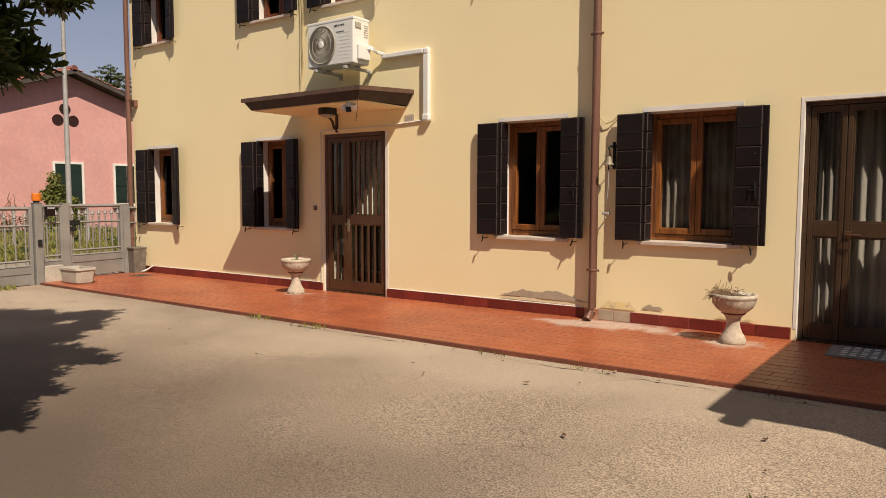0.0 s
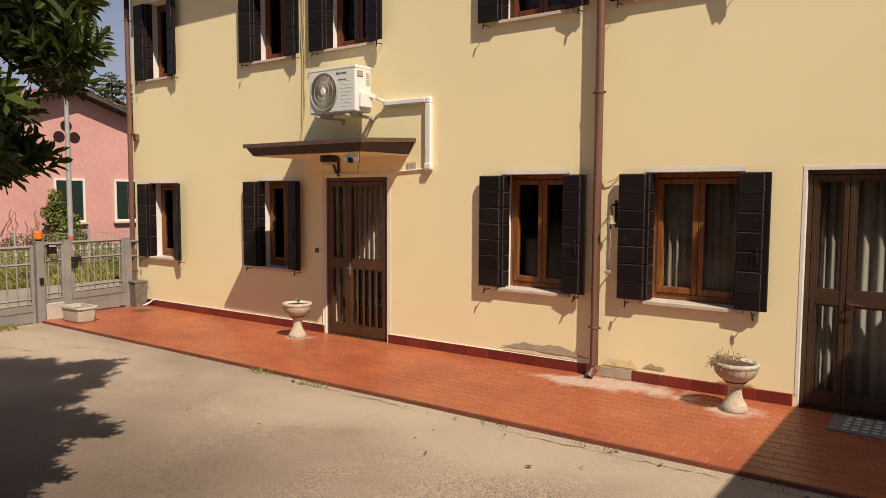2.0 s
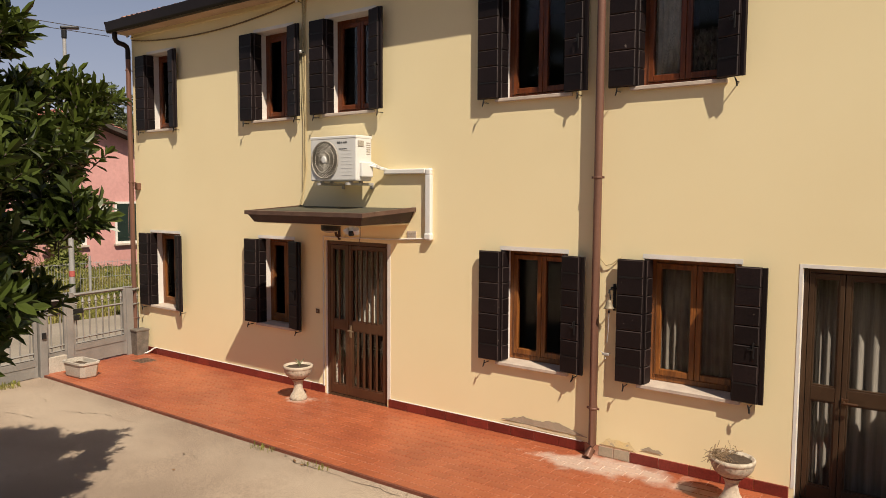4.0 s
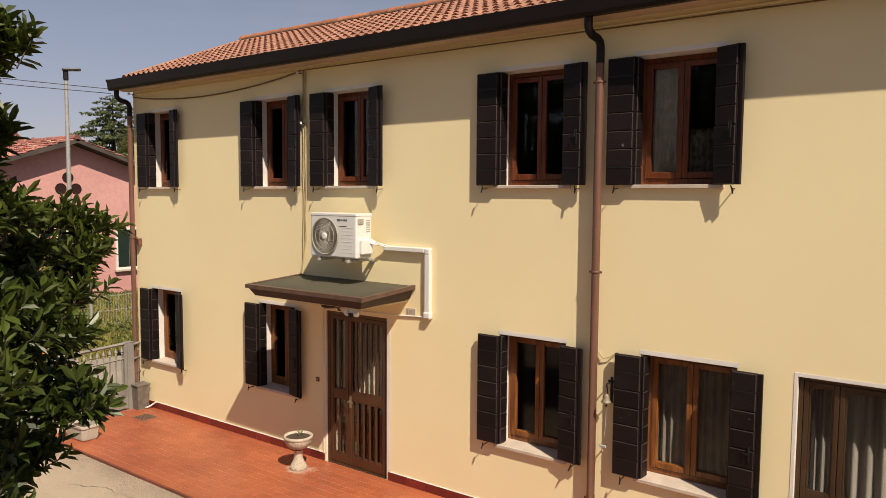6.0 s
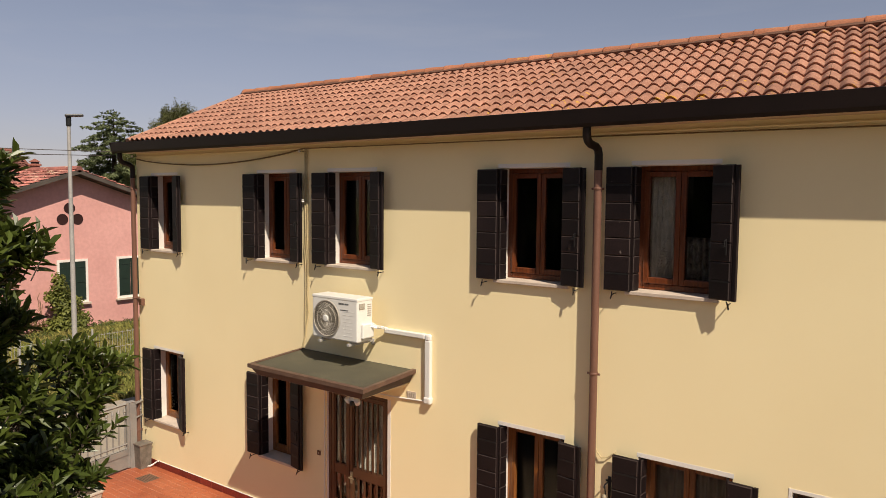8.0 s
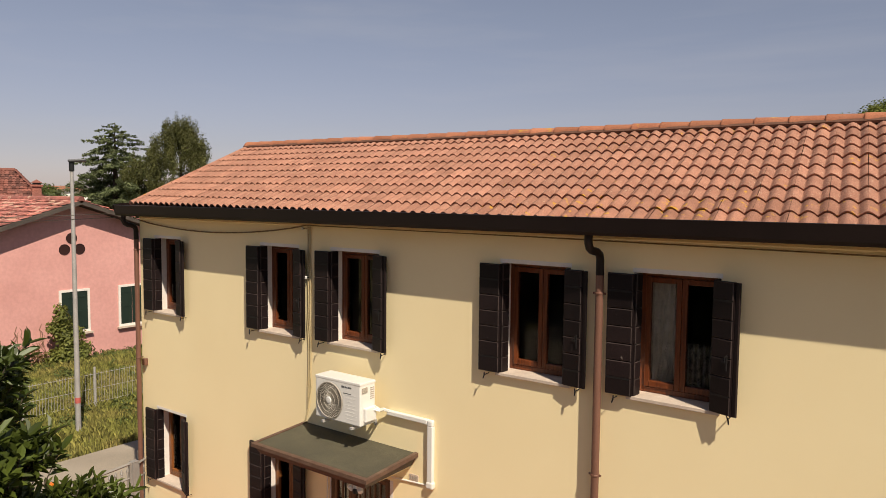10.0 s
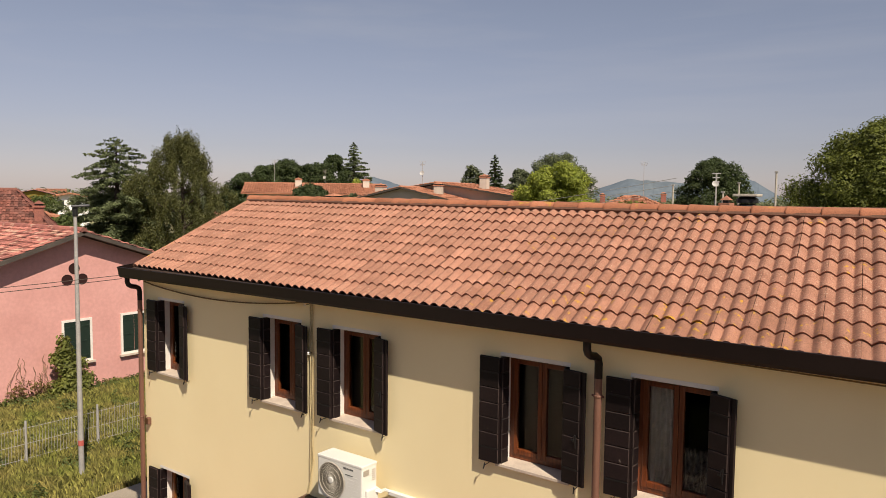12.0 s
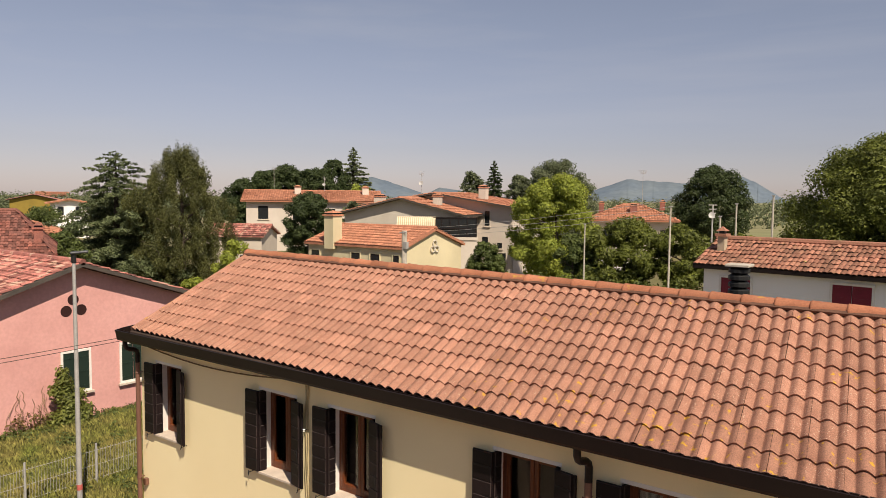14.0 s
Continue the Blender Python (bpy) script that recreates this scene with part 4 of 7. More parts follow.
tube(tap, [(-3.11, -0.09, 1.24), (-3.17, -0.1, 1.28)], 0.004, 5)
solo("wall_hook", tap, GALV, "small steel hook fixed beside the downpipe", "hook")
tube_w = tubed([(-3.22, -0.02, 2.235), (-3.15, -0.03, 2.17), (-3.08, -0.03, 2.19), (-3.01, -0.02, 2.25), (-3.0, 0.0, 2.26)], 0.006, 6)
solo("wall_wire", tube_w, BEIGE, "short loose wire end by the downpipe", "cable")


# ---- patches of bare cement ----
def blotch(x0, x1, z0, z1, seed):
    """A thin skin of repair mortar with a ragged upper edge."""
    bm = bmesh.new()
    n = 26
    up, dn = [], []
    for i in range(n + 1):
        u = i / n
        e = min(1, 5 * u, 5 * (1 - u)) * (0.75 + 0.5 * noise.noise((u * 4 + seed, seed, 0)) + 0.2 * noise.noise((u * 17, seed, 5)))
        x = x0 + (x1 - x0) * u
        up.append(bm.verts.new((x, -0.009, z0 + max(0.08, e) * (z1 - z0))))
        dn.append(bm.verts.new((x, -0.009, z0)))
    for i in range(n):
        bm.faces.new((dn[i], dn[i + 1], up[i + 1], up[i]))
    return bm


solo("cement_patch", blotch(-4.42, -3.33, 0.285, 0.385, 2.0), PATCH, "grey bare cement patch low on the wall", "patch")
PALEPATCH = material("pale lime wash", (0.8, 0.68, 0.45), (0.68, 0.56, 0.37), rough=0.95, scale=8, fine=60, grain=0.1, bump=0.02)
YELLOWED = material("yellowed flaking plaster", (0.78, 0.6, 0.28), (0.72, 0.59, 0.36), rough=0.95, scale=7, fine=60, grain=0.1, bump=0.02, spots=(0.48, 0.39, 0.27), spot_scale=16, spot_at=0.6)
solo("cement_patch", blotch(-4.5, -3.34, 0.245, 0.284, 3.0), PALEPATCH, "pale lime-washed repair under the cement patch", "patch")
solo("cement_patch", blotch(-3.18, -2.78, 0.255, 0.36, 5.0), YELLOWED, "yellowed crumbling plaster beside the downpipe foot", "patch")
solo("cement_patch", blotch(-2.74, -2.5, 0.285, 0.33, 7.0), PATCH, "small grey flaked patch above the plinth", "patch")
solo("cement_patch", blotch(-2.02, -1.62, 0.26, 0.29, 8.0), YELLOWED, "thin flaking plaster edge behind the urn", "patch")


# ---- urn planters ----
def urn(x, y, h, r, label):
    z = paving_z(x)
    u = thing("urn_planter", (x, y, z), label, "planter", "urn planters")
    s = h / 0.5
    part("pedestal", lathe(bmesh.new(), [(r * 0.56, 0), (r * 0.585, 0.015 * s), (r * 0.575, 0.045 * s), (r * 0.5, 0.075 * s), (r * 0.4, 0.11 * s), (r * 0.315, 0.16 * s), (r * 0.285, 0.21 * s), (r * 0.32, 0.255 * s), (r * 0.42, 0.285 * s),
                                         (r * 0.48, 0.30 * s)], (x, y, z), 30), POT, u, soft=True)
    bowl = lathe(bmesh.new(), [(r * 0.4, 0.302 * s), (r * 0.62, 0.325 * s), (r * 0.82, 0.365 * s), (r * 0.93, 0.41 * s), (r * 0.955, 0.445 * s), (r * 0.965, 0.455 * s), (r * 1.0, 0.462 * s), (r * 1.01, 0.48 * s), (r * 0.99, 0.498 * s),
                               (r * 0.9, 0.5 * s), (r * 0.86, 0.465 * s), (r * 0.4, 0.452 * s)], (x, y, z), 36)
    part("bowl", bowl, POT, u, soft=True)
    part("band", lathe(bmesh.new(), [(r * 0.47, 0.296 * s), (r * 0.52, 0.30 * s), (r * 0.52, 0.31 * s), (r * 0.47, 0.314 * s)], (x, y, z), 30), PLINTH, u, "dark red band")
    if r > 0.2 and x < -5:
        part("liner", lathe(bmesh.new(), [(r * 0.88, 0.45 * s), (r * 0.9, 0.508 * s), (r * 0.86, 0.512 * s), (r * 0.82, 0.46 * s)], (x, y, z), 24), PLINTH, u, "dark red plastic liner")
    soil = lathe(bmesh.new(), [(r * 0.87, 0.468 * s), (r * 0.6, 0.478 * s), (r * 0.2, 0.482 * s)], (x, y, z), 20)
    part("soil", soil, EARTH, u, "dry dark soil")
    return z + 0.48 * s


za = urn(-7.43, -0.44, 0.475, 0.2, "cast stone urn planter with a sprouting stem, by the door")
zb = urn(-1.72, -0.45, 0.44, 0.194, "cast stone urn planter with dry trailing stems, near the side door")
st = bmesh.new()
for k in range(7):
    a, ln = 0.9 * k, 0.06 + 0.05 * random.random()
    tube(st, [(-7.40, -0.44, za), (-7.40 + 0.02 * math.cos(a), -0.44 + 0.02 * math.sin(a), za + 0.6 * ln), (-7.40 + 0.06 * math.cos(a), -0.44 + 0.06 * math.sin(a), za + ln)], 0.005, 5)
solo("succulent", st, material("pale green stem", (0.24, 0.26, 0.13), rough=0.6), "small pale succulent sprouting in the urn", "plant")
st = bmesh.new()
for k in range(210):
    a = random.gauss(3.3, 0.75)
    r0 = random.uniform(0.08, 0.18)
    p = Vector((-1.72 + r0 * math.cos(a), -0.45 + r0 * math.sin(a), zb + random.uniform(-0.01, 0.03)))
    way = Vector((math.cos(a) * 0.6, math.sin(a) * 0.6, random.uniform(-0.1, 0.9)))
    line = [tuple(p)]
    for q in range(4):
        way = (way + Vector((random.gauss(0, 0.6), random.gauss(0, 0.6), random.gauss(-0.3, 0.45)))).normalized()
        p = p + way * random.uniform(0.012, 0.034)
        if math.hypot(p.x + 1.72, p.y + 0.45) < 0.19:
            p.z = max(p.z, zb)
        line.append(tuple(p))
    tube(st, line, 0.0026, 4)
solo("dry_plant", st, DRY, "withered brown trailing plant hanging over the urn", "plant")

# ---- trough, water tub, mat ----
zt = paving_z(-11.6)
tr = thing("trough_planter", (-11.25, -1.6, zt), "pale concrete trough planter at the edge of the paving", "planter")
m = pose(-11.1, -1.58, zt, 0, 0, 4)
body = bmesh.new()
ring = []
for w, d, hh in ((0.22, 0.115, 0.0), (0.24, 0.135, 0.03), (0.265, 0.155, 0.215), (0.28, 0.17, 0.22), (0.28, 0.17, 0.25), (0.25, 0.14, 0.25), (0.24, 0.13, 0.17)):
    ring.append([body.verts.new(m @ Vector((sx * w + ex, sy * d + ey, hh))) for sx, sy, ex, ey in ((1, 1, -0.05, 0), (1, 1, 0, -0.05), (1, -1, 0, 0.05), (1, -1, -0.05, 0), (-1, -1, 0.05, 0), (-1, -1, 0, 0.05), (-1, 1, 0, -0.05), (-1, 1, 0.05, 0))])
for a, b in zip(ring, ring[1:]):
    for k in range(8):
        body.faces.new((a[k], a[(k + 1) % 8], b[(k + 1) % 8], b[k]))
body.faces.new(ring[0])
body.faces.new(ring[-1])
bmesh.ops.recalc_face_normals(body, faces=body.faces)
part("body", body, CONCRETE, tr)
part("soil", boxed(-0.2, 0.2, -0.09, 0.09, 0.165, 0.2, m=m), EARTH, tr)
zt = paving_z(-12)
tub = thing("meter_box", (-11.97, -0.17, zt), "grey square metal box with a lid at the house corner", "box")
body = bmesh.new()
a = [body.verts.new((-11.86 + sx * 0.095, -0.17 + sy * 0.1, zt)) for sx, sy in ((-1, -1), (1, -1), (1, 1), (-1, 1))]
b = [body.verts.new((-11.86 + sx * 0.11, -0.17 + sy * 0.115, zt + 0.42)) for sx, sy in ((-1, -1), (1, -1), (1, 1), (-1, 1))]
body.faces.new(a[::-1])
body.faces.new(b)
for k in range(4):
    body.faces.new((a[k], a[(k + 1) % 4], b[(k + 1) % 4], b[k]))
part("body", body, material("weathered grey-brown metal", (0.2, 0.17, 0.14), (0.13, 0.11, 0.09), rough=0.7, metal=0.2, scale=8), tub)
part("lid", boxed(-11.98, -11.74, -0.3, -0.04, zt + 0.42, zt + 0.45, bevel=0.008), bpy.data.materials["weathered grey-brown metal"], tub)
solo("drain_hose", tubed([(-11.77, -0.13, zt + 0.02), (-11.73, -0.12, zt + 0.03), (-11.7, -0.06, zt + 0.06), (-11.66, -0.02, zt + 0.1), (-11.62, -0.012, zt + 0.115)], 0.014, 8), ACWHITE,
     "white plastic hose bent along the plinth", "hose")
zt = paving_z(-0.6)
mat_ = thing("door_mat", (-0.55, -0.3, zt), "grey-white patterned door mat before the side door", "mat")
part("cloth", boxed(-0.98, -0.1, -0.56, -0.08, zt, zt + 0.012, bevel=0.004), material("grey mat fabric", (0.28, 0.26, 0.25), (0.2, 0.19, 0.18), rough=0.95, scale=30, fine=300, grain=0.3, bump=0.6), mat_)
fig = bmesh.new()
for i in range(11):
    for k in range(5):
        x, y = -0.88 + i * 0.073, -0.5 + k * 0.085
        box(fig, x, x + 0.045, y, y + 0.022 + 0.02 * ((i + k) % 2), zt + 0.012, zt + 0.015)
tagged(part("pattern", fig, LACE, mat_, "pale woven pattern"), kind="stuff")

# ---- unseen porch roof, added to cast the shadow by the side door ----
porch = thing("side_porch", (1.9, -1.6, 0.1), "unseen flat-roofed porch, added to cast the shadow by the side door", "porch")
part("roof", boxed(0.68, 3.9, -3.62, -0.001, 2.70, 2.82, bevel=0.01), SLAB, porch)
part("beam", boxed(0.72, 0.81, -3.78, -3.4, 2.60, 2.70, bevel=0.01), FASCIA, porch)
for x in (1.1, 3.7):
    part("post", boxed(x, x + 0.12, -3.5, -3.38, rise(x) - 0.03, 2.70, bevel=0.01), FASCIA, porch)

# drain grate in the paving by the metal box
gz = paving_z(-11.3)
grate = thing("drain_grate", (-11.3, -0.42, gz), "small rusty drain grate let into the paving", "grate")
part("frame", boxed(-11.46, -11.14, -0.56, -0.28, gz - 0.002, gz + 0.005, bevel=0.002), material("rusty grate iron", (0.2, 0.115, 0.075), rough=0.8, scale=9), grate)
for k in range(7):
    part("slot", boxed(-11.44, -11.16, -0.54 + 0.037 * k, -0.528 + 0.037 * k, gz + 0.005, gz + 0.0065), IRON, grate)

# ---- gate and railing at the lane ----
def spear(bm, x, y, z0, z1, r=0.012):
    tube(bm, [(x, y, z0), (x, y, z1 - 0.12)], r, 6)
    lathe(bm, [(0.008, 0.0), (0.022, 0.012), (0.012, 0.03), (0.03, 0.05), (0.024, 0.07), (0.003, 0.13)], (x, y, z1 - 0.13), 6)


def railing(name, label, y0, y1, x0, x1, z0, top, low_panel, bars, category):
    """A steel frame with spear-topped uprights between two points of the boundary."""
    g = thing(name, ((x0 + x1) / 2, (y0 + y1) / 2, z0), label, category)

    def at(u, z, off=0.0):
        return (x0 + (x1 - x0) * u + off, y0 + (y1 - y0) * u, z)

    for z, h in ((top - 0.045, 0.045), (top - 0.30, 0.03), (z0 + low_panel + 0.08, 0.03), (z0 + low_panel, 0.03)):
        rail = bmesh.new()
        tube(rail, [at(0, z + h / 2), at(1, z + h / 2)], h / 2 * 1.25, 4)
        part("rail", rail, GATE, g)
    if low_panel > 0.1:
        for za, zb, t in ((z0 + 0.03, z0 + low_panel - 0.1, 0.02), (z0 + low_panel - 0.1, z0 + low_panel, 0.03)):
            p = bmesh.new()
            a = [p.verts.new(q) for q in (at(0, za, -t), at(1, za, -t), at(1, zb, -t), at(0, zb, -t))]
            b = [p.verts.new(q) for q in (at(0, za, t), at(1, za, t), at(1, zb, t), at(0, zb, t))]
            p.faces.new(a)
            p.faces.new(b[::-1])
            for k in range(4):
                p.faces.new((a[k], b[k], b[(k + 1) % 4], a[(k + 1) % 4]))
            part("panel", p, GATE, g)
    for k in range(bars):
        u = (k + 0.5) / bars
        b = bmesh.new()
        x, y, _ = at(u, 0)
        spear(b, x, y, z0 + low_panel - 0.02, top - 0.075)
        part("upright", b, GATE, g)
    for u in (0.0, 1.0):
        x, y, _ = at(u, 0)
        part("stile", boxed(x - 0.025, x + 0.025, y - 0.025, y + 0.025, z0 + 0.02, top), GATE, g)
    return g


GX = -11.86
for GX, y, h, w in ((-11.66, -1.90, 1.275, 0.058), (-11.80, -1.42, 1.265, 0.055), (-12.0, -0.29, 1.24, 0.055)):
    p = thing("gate_post", (GX, y, 0.0), "square grey steel gate post", "gate post", "gate posts")
    part("shaft", boxed(GX - w, GX + w, y - w, y + w, -0.06, h, bevel=0.006), GATE, p)
    part("cap", boxed(GX - w - 0.006, GX + w + 0.006, y - w - 0.006, y + w + 0.006, h, h + 0.012, bevel=0.004), GATE, p)
    if y < -1.5:
        part("photocell", boxed(GX + w, GX + w + 0.03, y - 0.03, y + 0.03, 0.62, 0.72, bevel=0.006), BLACK, p)
bl = thing("gate_beacon", (-11.66, -1.90, 1.287), "orange warning lamp on top of the gate post", "lamp")
part("foot", lathe(bmesh.new(), [(0.045, 0.0), (0.045, 0.02), (0.06, 0.025), (0.06, 0.03)], (-11.66, -1.90, 1.287), 14), BLACK, bl)
part("lens", lathe(bmesh.new(), [(0.062, 0.03), (0.066, 0.05), (0.066, 0.13), (0.058, 0.15)], (-11.66, -1.90, 1.287), 16), ORANGE, bl)
railing("pedestrian_gate", "grey steel pedestrian gate with spear-topped bars", -1.34, -0.37, -11.82, -11.99, 0.05, 1.25, 0.36, 8, "gate")
railing("sliding_gate", "long grey steel sliding gate with spear-topped bars", -6.3, -2.0, -11.0, -11.68, 0.0, 1.22, 0.3, 28, "gate")
railing("railing", "short grey steel railing between the gate posts", -1.82, -1.49, -11.69, -11.78, 0.05, 1.25, 0.3, 2, "railing")
railing("railing", "narrow grey steel railing between post and house", -0.22, 0.1, -12.02, -12.2, 0.03, 1.2, 0.25, 1, "railing")
GX = -11.72
lb = thing("letter_box", (GX + 0.05, -1.62, 1.1), "dark metal letter box on the railing", "letter box")
part("box", boxed(GX + 0.03, GX + 0.1, -1.77, -1.64, 1.08, 1.23, bevel=0.008), BROWNMETAL, lb)
part("flap", boxed(GX + 0.1, GX + 0.106, -1.76, -1.65, 1.19, 1.215, bevel=0.002), GALV, lb)
lk = boxed(GX - 0.09, GX - 0.06, -1.35, -1.18, 0.92, 1.0, bevel=0.006)
box(lk, GX - 0.09, GX - 0.03, -1.36, -1.26, 0.82, 0.9, 0.005)
solo("gate_lock", lk, BLACK, "black gate lock with a pale plate", "lock")
wallet = boxed(-11.86, -11.66, -1.82, -1.52, -0.05, 0.3, bevel=0.012)
solo("gate_kerb", wallet, CONCRETE, "low pale masonry block between the gate posts", "masonry block")

# ---- street lamp ----
sl = thing("street_lamp", (-17.78, 1.55, -0.06), "tall galvanised street lamp with a flat grey head", "street lamp")
part("pole", tubed([(-17.78, 1.55, -0.07), (-17.78, 1.55, 2.2), (-17.78, 1.55, 6.6)], [0.068, 0.06, 0.04], 16), GALV, sl, soft=True)
part("band", lathe(bmesh.new(), [(0.064, 0), (0.069, 0.005), (0.069, 0.14), (0.064, 0.145)], (-17.78, 1.55, 0.84), 16), material("faded red band", (0.5, 0.12, 0.1), rough=0.6), sl)
head = boxed(-0.1, 0.1, -0.08, 0.33, -0.03, 0.03, bevel=0.025, m=pose(-17.78, 1.55, 6.82, 4, 0, -28))
part("head", head, material("grey lamp housing", (0.07, 0.07, 0.075), rough=0.5, metal=0.3), sl)
part("spigot", lathe(bmesh.new(), [(0.055, 0), (0.06, 0.02), (0.06, 0.22), (0.05, 0.24)], (-17.78, 1.55, 6.57), 12), BLACK, sl)
for k in range(2):
    pts = [(-12.3 - 0.05 * k - 0.3 * u, -0.3 - 22 * u, 5.68 - 0.07 * k + 1.0 * u - 4 * (0.42 + 0.03 * k) * u * (1 - u)) for u in (i / 16 for i in range(17))]
    solo("overhead_wire", tubed(pts, 0.006, 5), GREYWOOD, "dark overhead service wire from the eave corner", "wire", "service wires")


# ---- foliage helper ----
def leaf_cloud(centres, radii, count, size, seed, droop=0.0, shell=0.45, flat=1.0, lie=1.1, up=0.5):
    """Leaves scattered through several overlapping lumps, thicker towards their skins and lying along them like shingles."""
    rng = np.random.default_rng(seed)
    centres, radii = np.array(centres, float), np.array(radii, float)
    if radii.ndim == 1:
        radii = np.repeat(radii[:, None], 3, 1)
    share = np.prod(radii, 1) ** (2 / 3)
    pick = rng.choice(len(centres), count, p=share / share.sum())
    d = rng.normal(size=(count, 3))
    d /= np.linalg.norm(d, axis=1)[:, None]
    rad = (shell + (1 - shell) * rng.random(count)) ** 0.6 * (1 + 0.09 * rng.normal(size=count))
    p = centres[pick] + d * rad[:, None] * radii[pick]
    face = d * lie + rng.normal(0, 0.62, size=(count, 3))
    face[:, 2] += up
    face /= np.linalg.norm(face, axis=1)[:, None]
    a = rng.normal(size=(count, 3))
    a[:, 2] -= droop
    a -= face * np.sum(a * face, 1)[:, None]
    a /= np.linalg.norm(a, axis=1)[:, None]
    b = np.cross(face, a)
    s = size * (0.6 + 0.8 * rng.random(count))[:, None]
    a, b = a * s, b * s * 0.5 * flat
    V = np.stack([p - a, p - 0.1 * a + b, p + a, p - 0.1 * a - b], 1).reshape(-1, 3)
    F = np.arange(count * 4).reshape(-1, 4)
    return V, F


# ---- grass verge and wire fence ----
def grass(n, x0, x1, y0, y1, tall, seed, keep=None, wide=1.0, foot=-0.08):
    rng = np.random.default_rng(seed)
    v, f = [], []
    for _ in range(n):
        x, y = rng.uniform(x0, x1), rng.uniform(y0, y1)
        if keep and not keep(x, y):
            continue
        clump = 0.6 + 0.8 * max(0, noise.noise((x * 0.7, y * 0.7, seed)) + 0.3)
        h, a, w = tall * clump * rng.uniform(0.35, 1.2), rng.uniform(0, 6.283), wide * rng.uniform(0.008, 0.024)
        lean = rng.uniform(0.1, 1.0) * h
        c, s = math.cos(a), math.sin(a)
        b = len(v)
        v += [(x - w * s, y + w * c, foot), (x + w * s, y - w * c, foot), (x + 0.4 * lean * c + 0.6 * w * s, y + 0.4 * lean * s - 0.6 * w * c, foot + 0.08 + h * 0.6), (x + lean * c, y + lean * s, foot + 0.08 + h)]
        f += [(b, b + 1, b + 2), (b, b + 2, b + 3)]
    return raw_mesh(v, f, GRASS)


solo("verge_grass", grass(60000, -26.2, -16.45, -2.5, 12.5, 0.2, 5), GRASS, "tall unmown grass and weeds on the verge", "grass", kind="stuff")
solo("lane_weeds", grass(700, -11.75, -11.2, -3.6, -2.2, 0.09, 8, lambda x, y: math.hypot(x + 11.5, y + 2.55) < 0.25), GRASS, "small weeds at the gate", "grass", kind="stuff")
weed_rng = random.Random(44)
spots_ = [(weed_rng.uniform(-26, -16.8), weed_rng.uniform(-2, 12)) for _ in range(150)] + [(-25.95 + 0.25 * weed_rng.random(), -1 + 0.22 * k) for k in range(58)]
V, F = leaf_cloud([(px, py, 0.06) for px, py in spots_], [(weed_rng.uniform(0.12, 0.42), weed_rng.uniform(0.12, 0.42), weed_rng.uniform(0.1, 0.26)) for _ in spots_], 17000, 0.05, 45, up=0.9)
solo("verge_weeds", raw_mesh(V, F, MIDGREEN), MIDGREEN, "broad-leaved weeds growing through the verge grass", "weeds", kind="stuff")
fence = thing("wire_fence", (-20, 4, -0.07), "low wire mesh fence with thin grey posts along the verge", "fence")
ys = [-4.6 + 1.93 * k for k in range(9)]
for y in ys:
    part("post", tubed([(-20.0, y, -0.1), (-20.0, y, 1.12)], 0.03, 8), GALV, fence)
wires = bmesh.new()
for z in (0.1, 0.5, 0.92):
    tube(wires, [(-20.0, ys[0], z), (-20.0, ys[-1], z)], 0.006, 4)
for k in range(200):
    y = ys[0] + (ys[-1] - ys[0]) * k / 199
    box(wires, -20.003, -19.997, y - 0.003, y + 0.003, 0.05, 0.97)
tagged(part("mesh", wires, GALV, fence), kind="stuff")


# ---- tiled roofs ----
def tile_profile(n, rolls, high, at_crest=False):
    """Across one tile: round rolls with narrow valleys. Pairs of width share and height."""
    pts = []
    for k in range(n + 1):
        u = k / n
        w = 0.5 + (0.5 if at_crest else -0.5) * math.cos(2 * math.pi * rolls * u)
        pts.append((u, high * w ** 0.56))
    return pts


def tile_geometry(width, length, raise_front=0.03, n=14, lip=0.02, skew=0.0, rolls=2, high=0.04, gap=0.0025, at_crest=False):
    """One tile: the curved top, a thin front edge and an undercut below it."""
    v, f = [], []
    prof = tile_profile(n, rolls, high, at_crest)
    for y, up in ((0.016, raise_front - lip - 0.006), (0.0, raise_front - 0.55 * lip), (0.0, raise_front - 0.55 * lip), (0.0, raise_front), (0.0, raise_front), (length, 0.0)):
        for u, h in prof:
            v.append((u * (width - gap) + skew * y, y, h + up))
    for r in (0, 2, 4):
        for k in range(n):
            a = r * (n + 1) + k
            f.append((a, a + 1, a + n + 2, a + n + 1))
    return v, f


def tile_field(width, length, cols, rows, place, n=5, jitter=0.006, keep=None, seed=1, raise_front=0.05):
    """Tiles joined in one sheet. place(column, row) gives the pose of a tile's lower left corner."""
    v0, f0 = tile_geometry(width, length * 1.1, raise_front, n, rolls=1, high=0.2 * width, gap=-0.02 * width)
    v0 = np.c_[np.array(v0), np.ones(len(v0))]
    rng = np.random.default_rng(seed)
    V, F = [], []
    for r in range(rows):
        for c in range(cols):
            if keep and not keep(c, r):
                continue
            m = np.array(place(c, r)) 
            p = (m @ v0.T).T[:, :3] + rng.normal(0, jitter, 3)
            b = len(V) * len(v0)
            V.append(p)
            F += [tuple(b + i for i in q) for q in f0]
    return np.concatenate(V), F


TW, TL = 0.3105, 0.287
slope_angle = math.atan(PITCH)
tv, tf = tile_geometry(TW, TL / math.cos(slope_angle) * 1.1, n=24, lip=0.021, high=0.046, raise_front=0.0265, skew=SKEW * math.cos(slope_angle), at_crest=True)
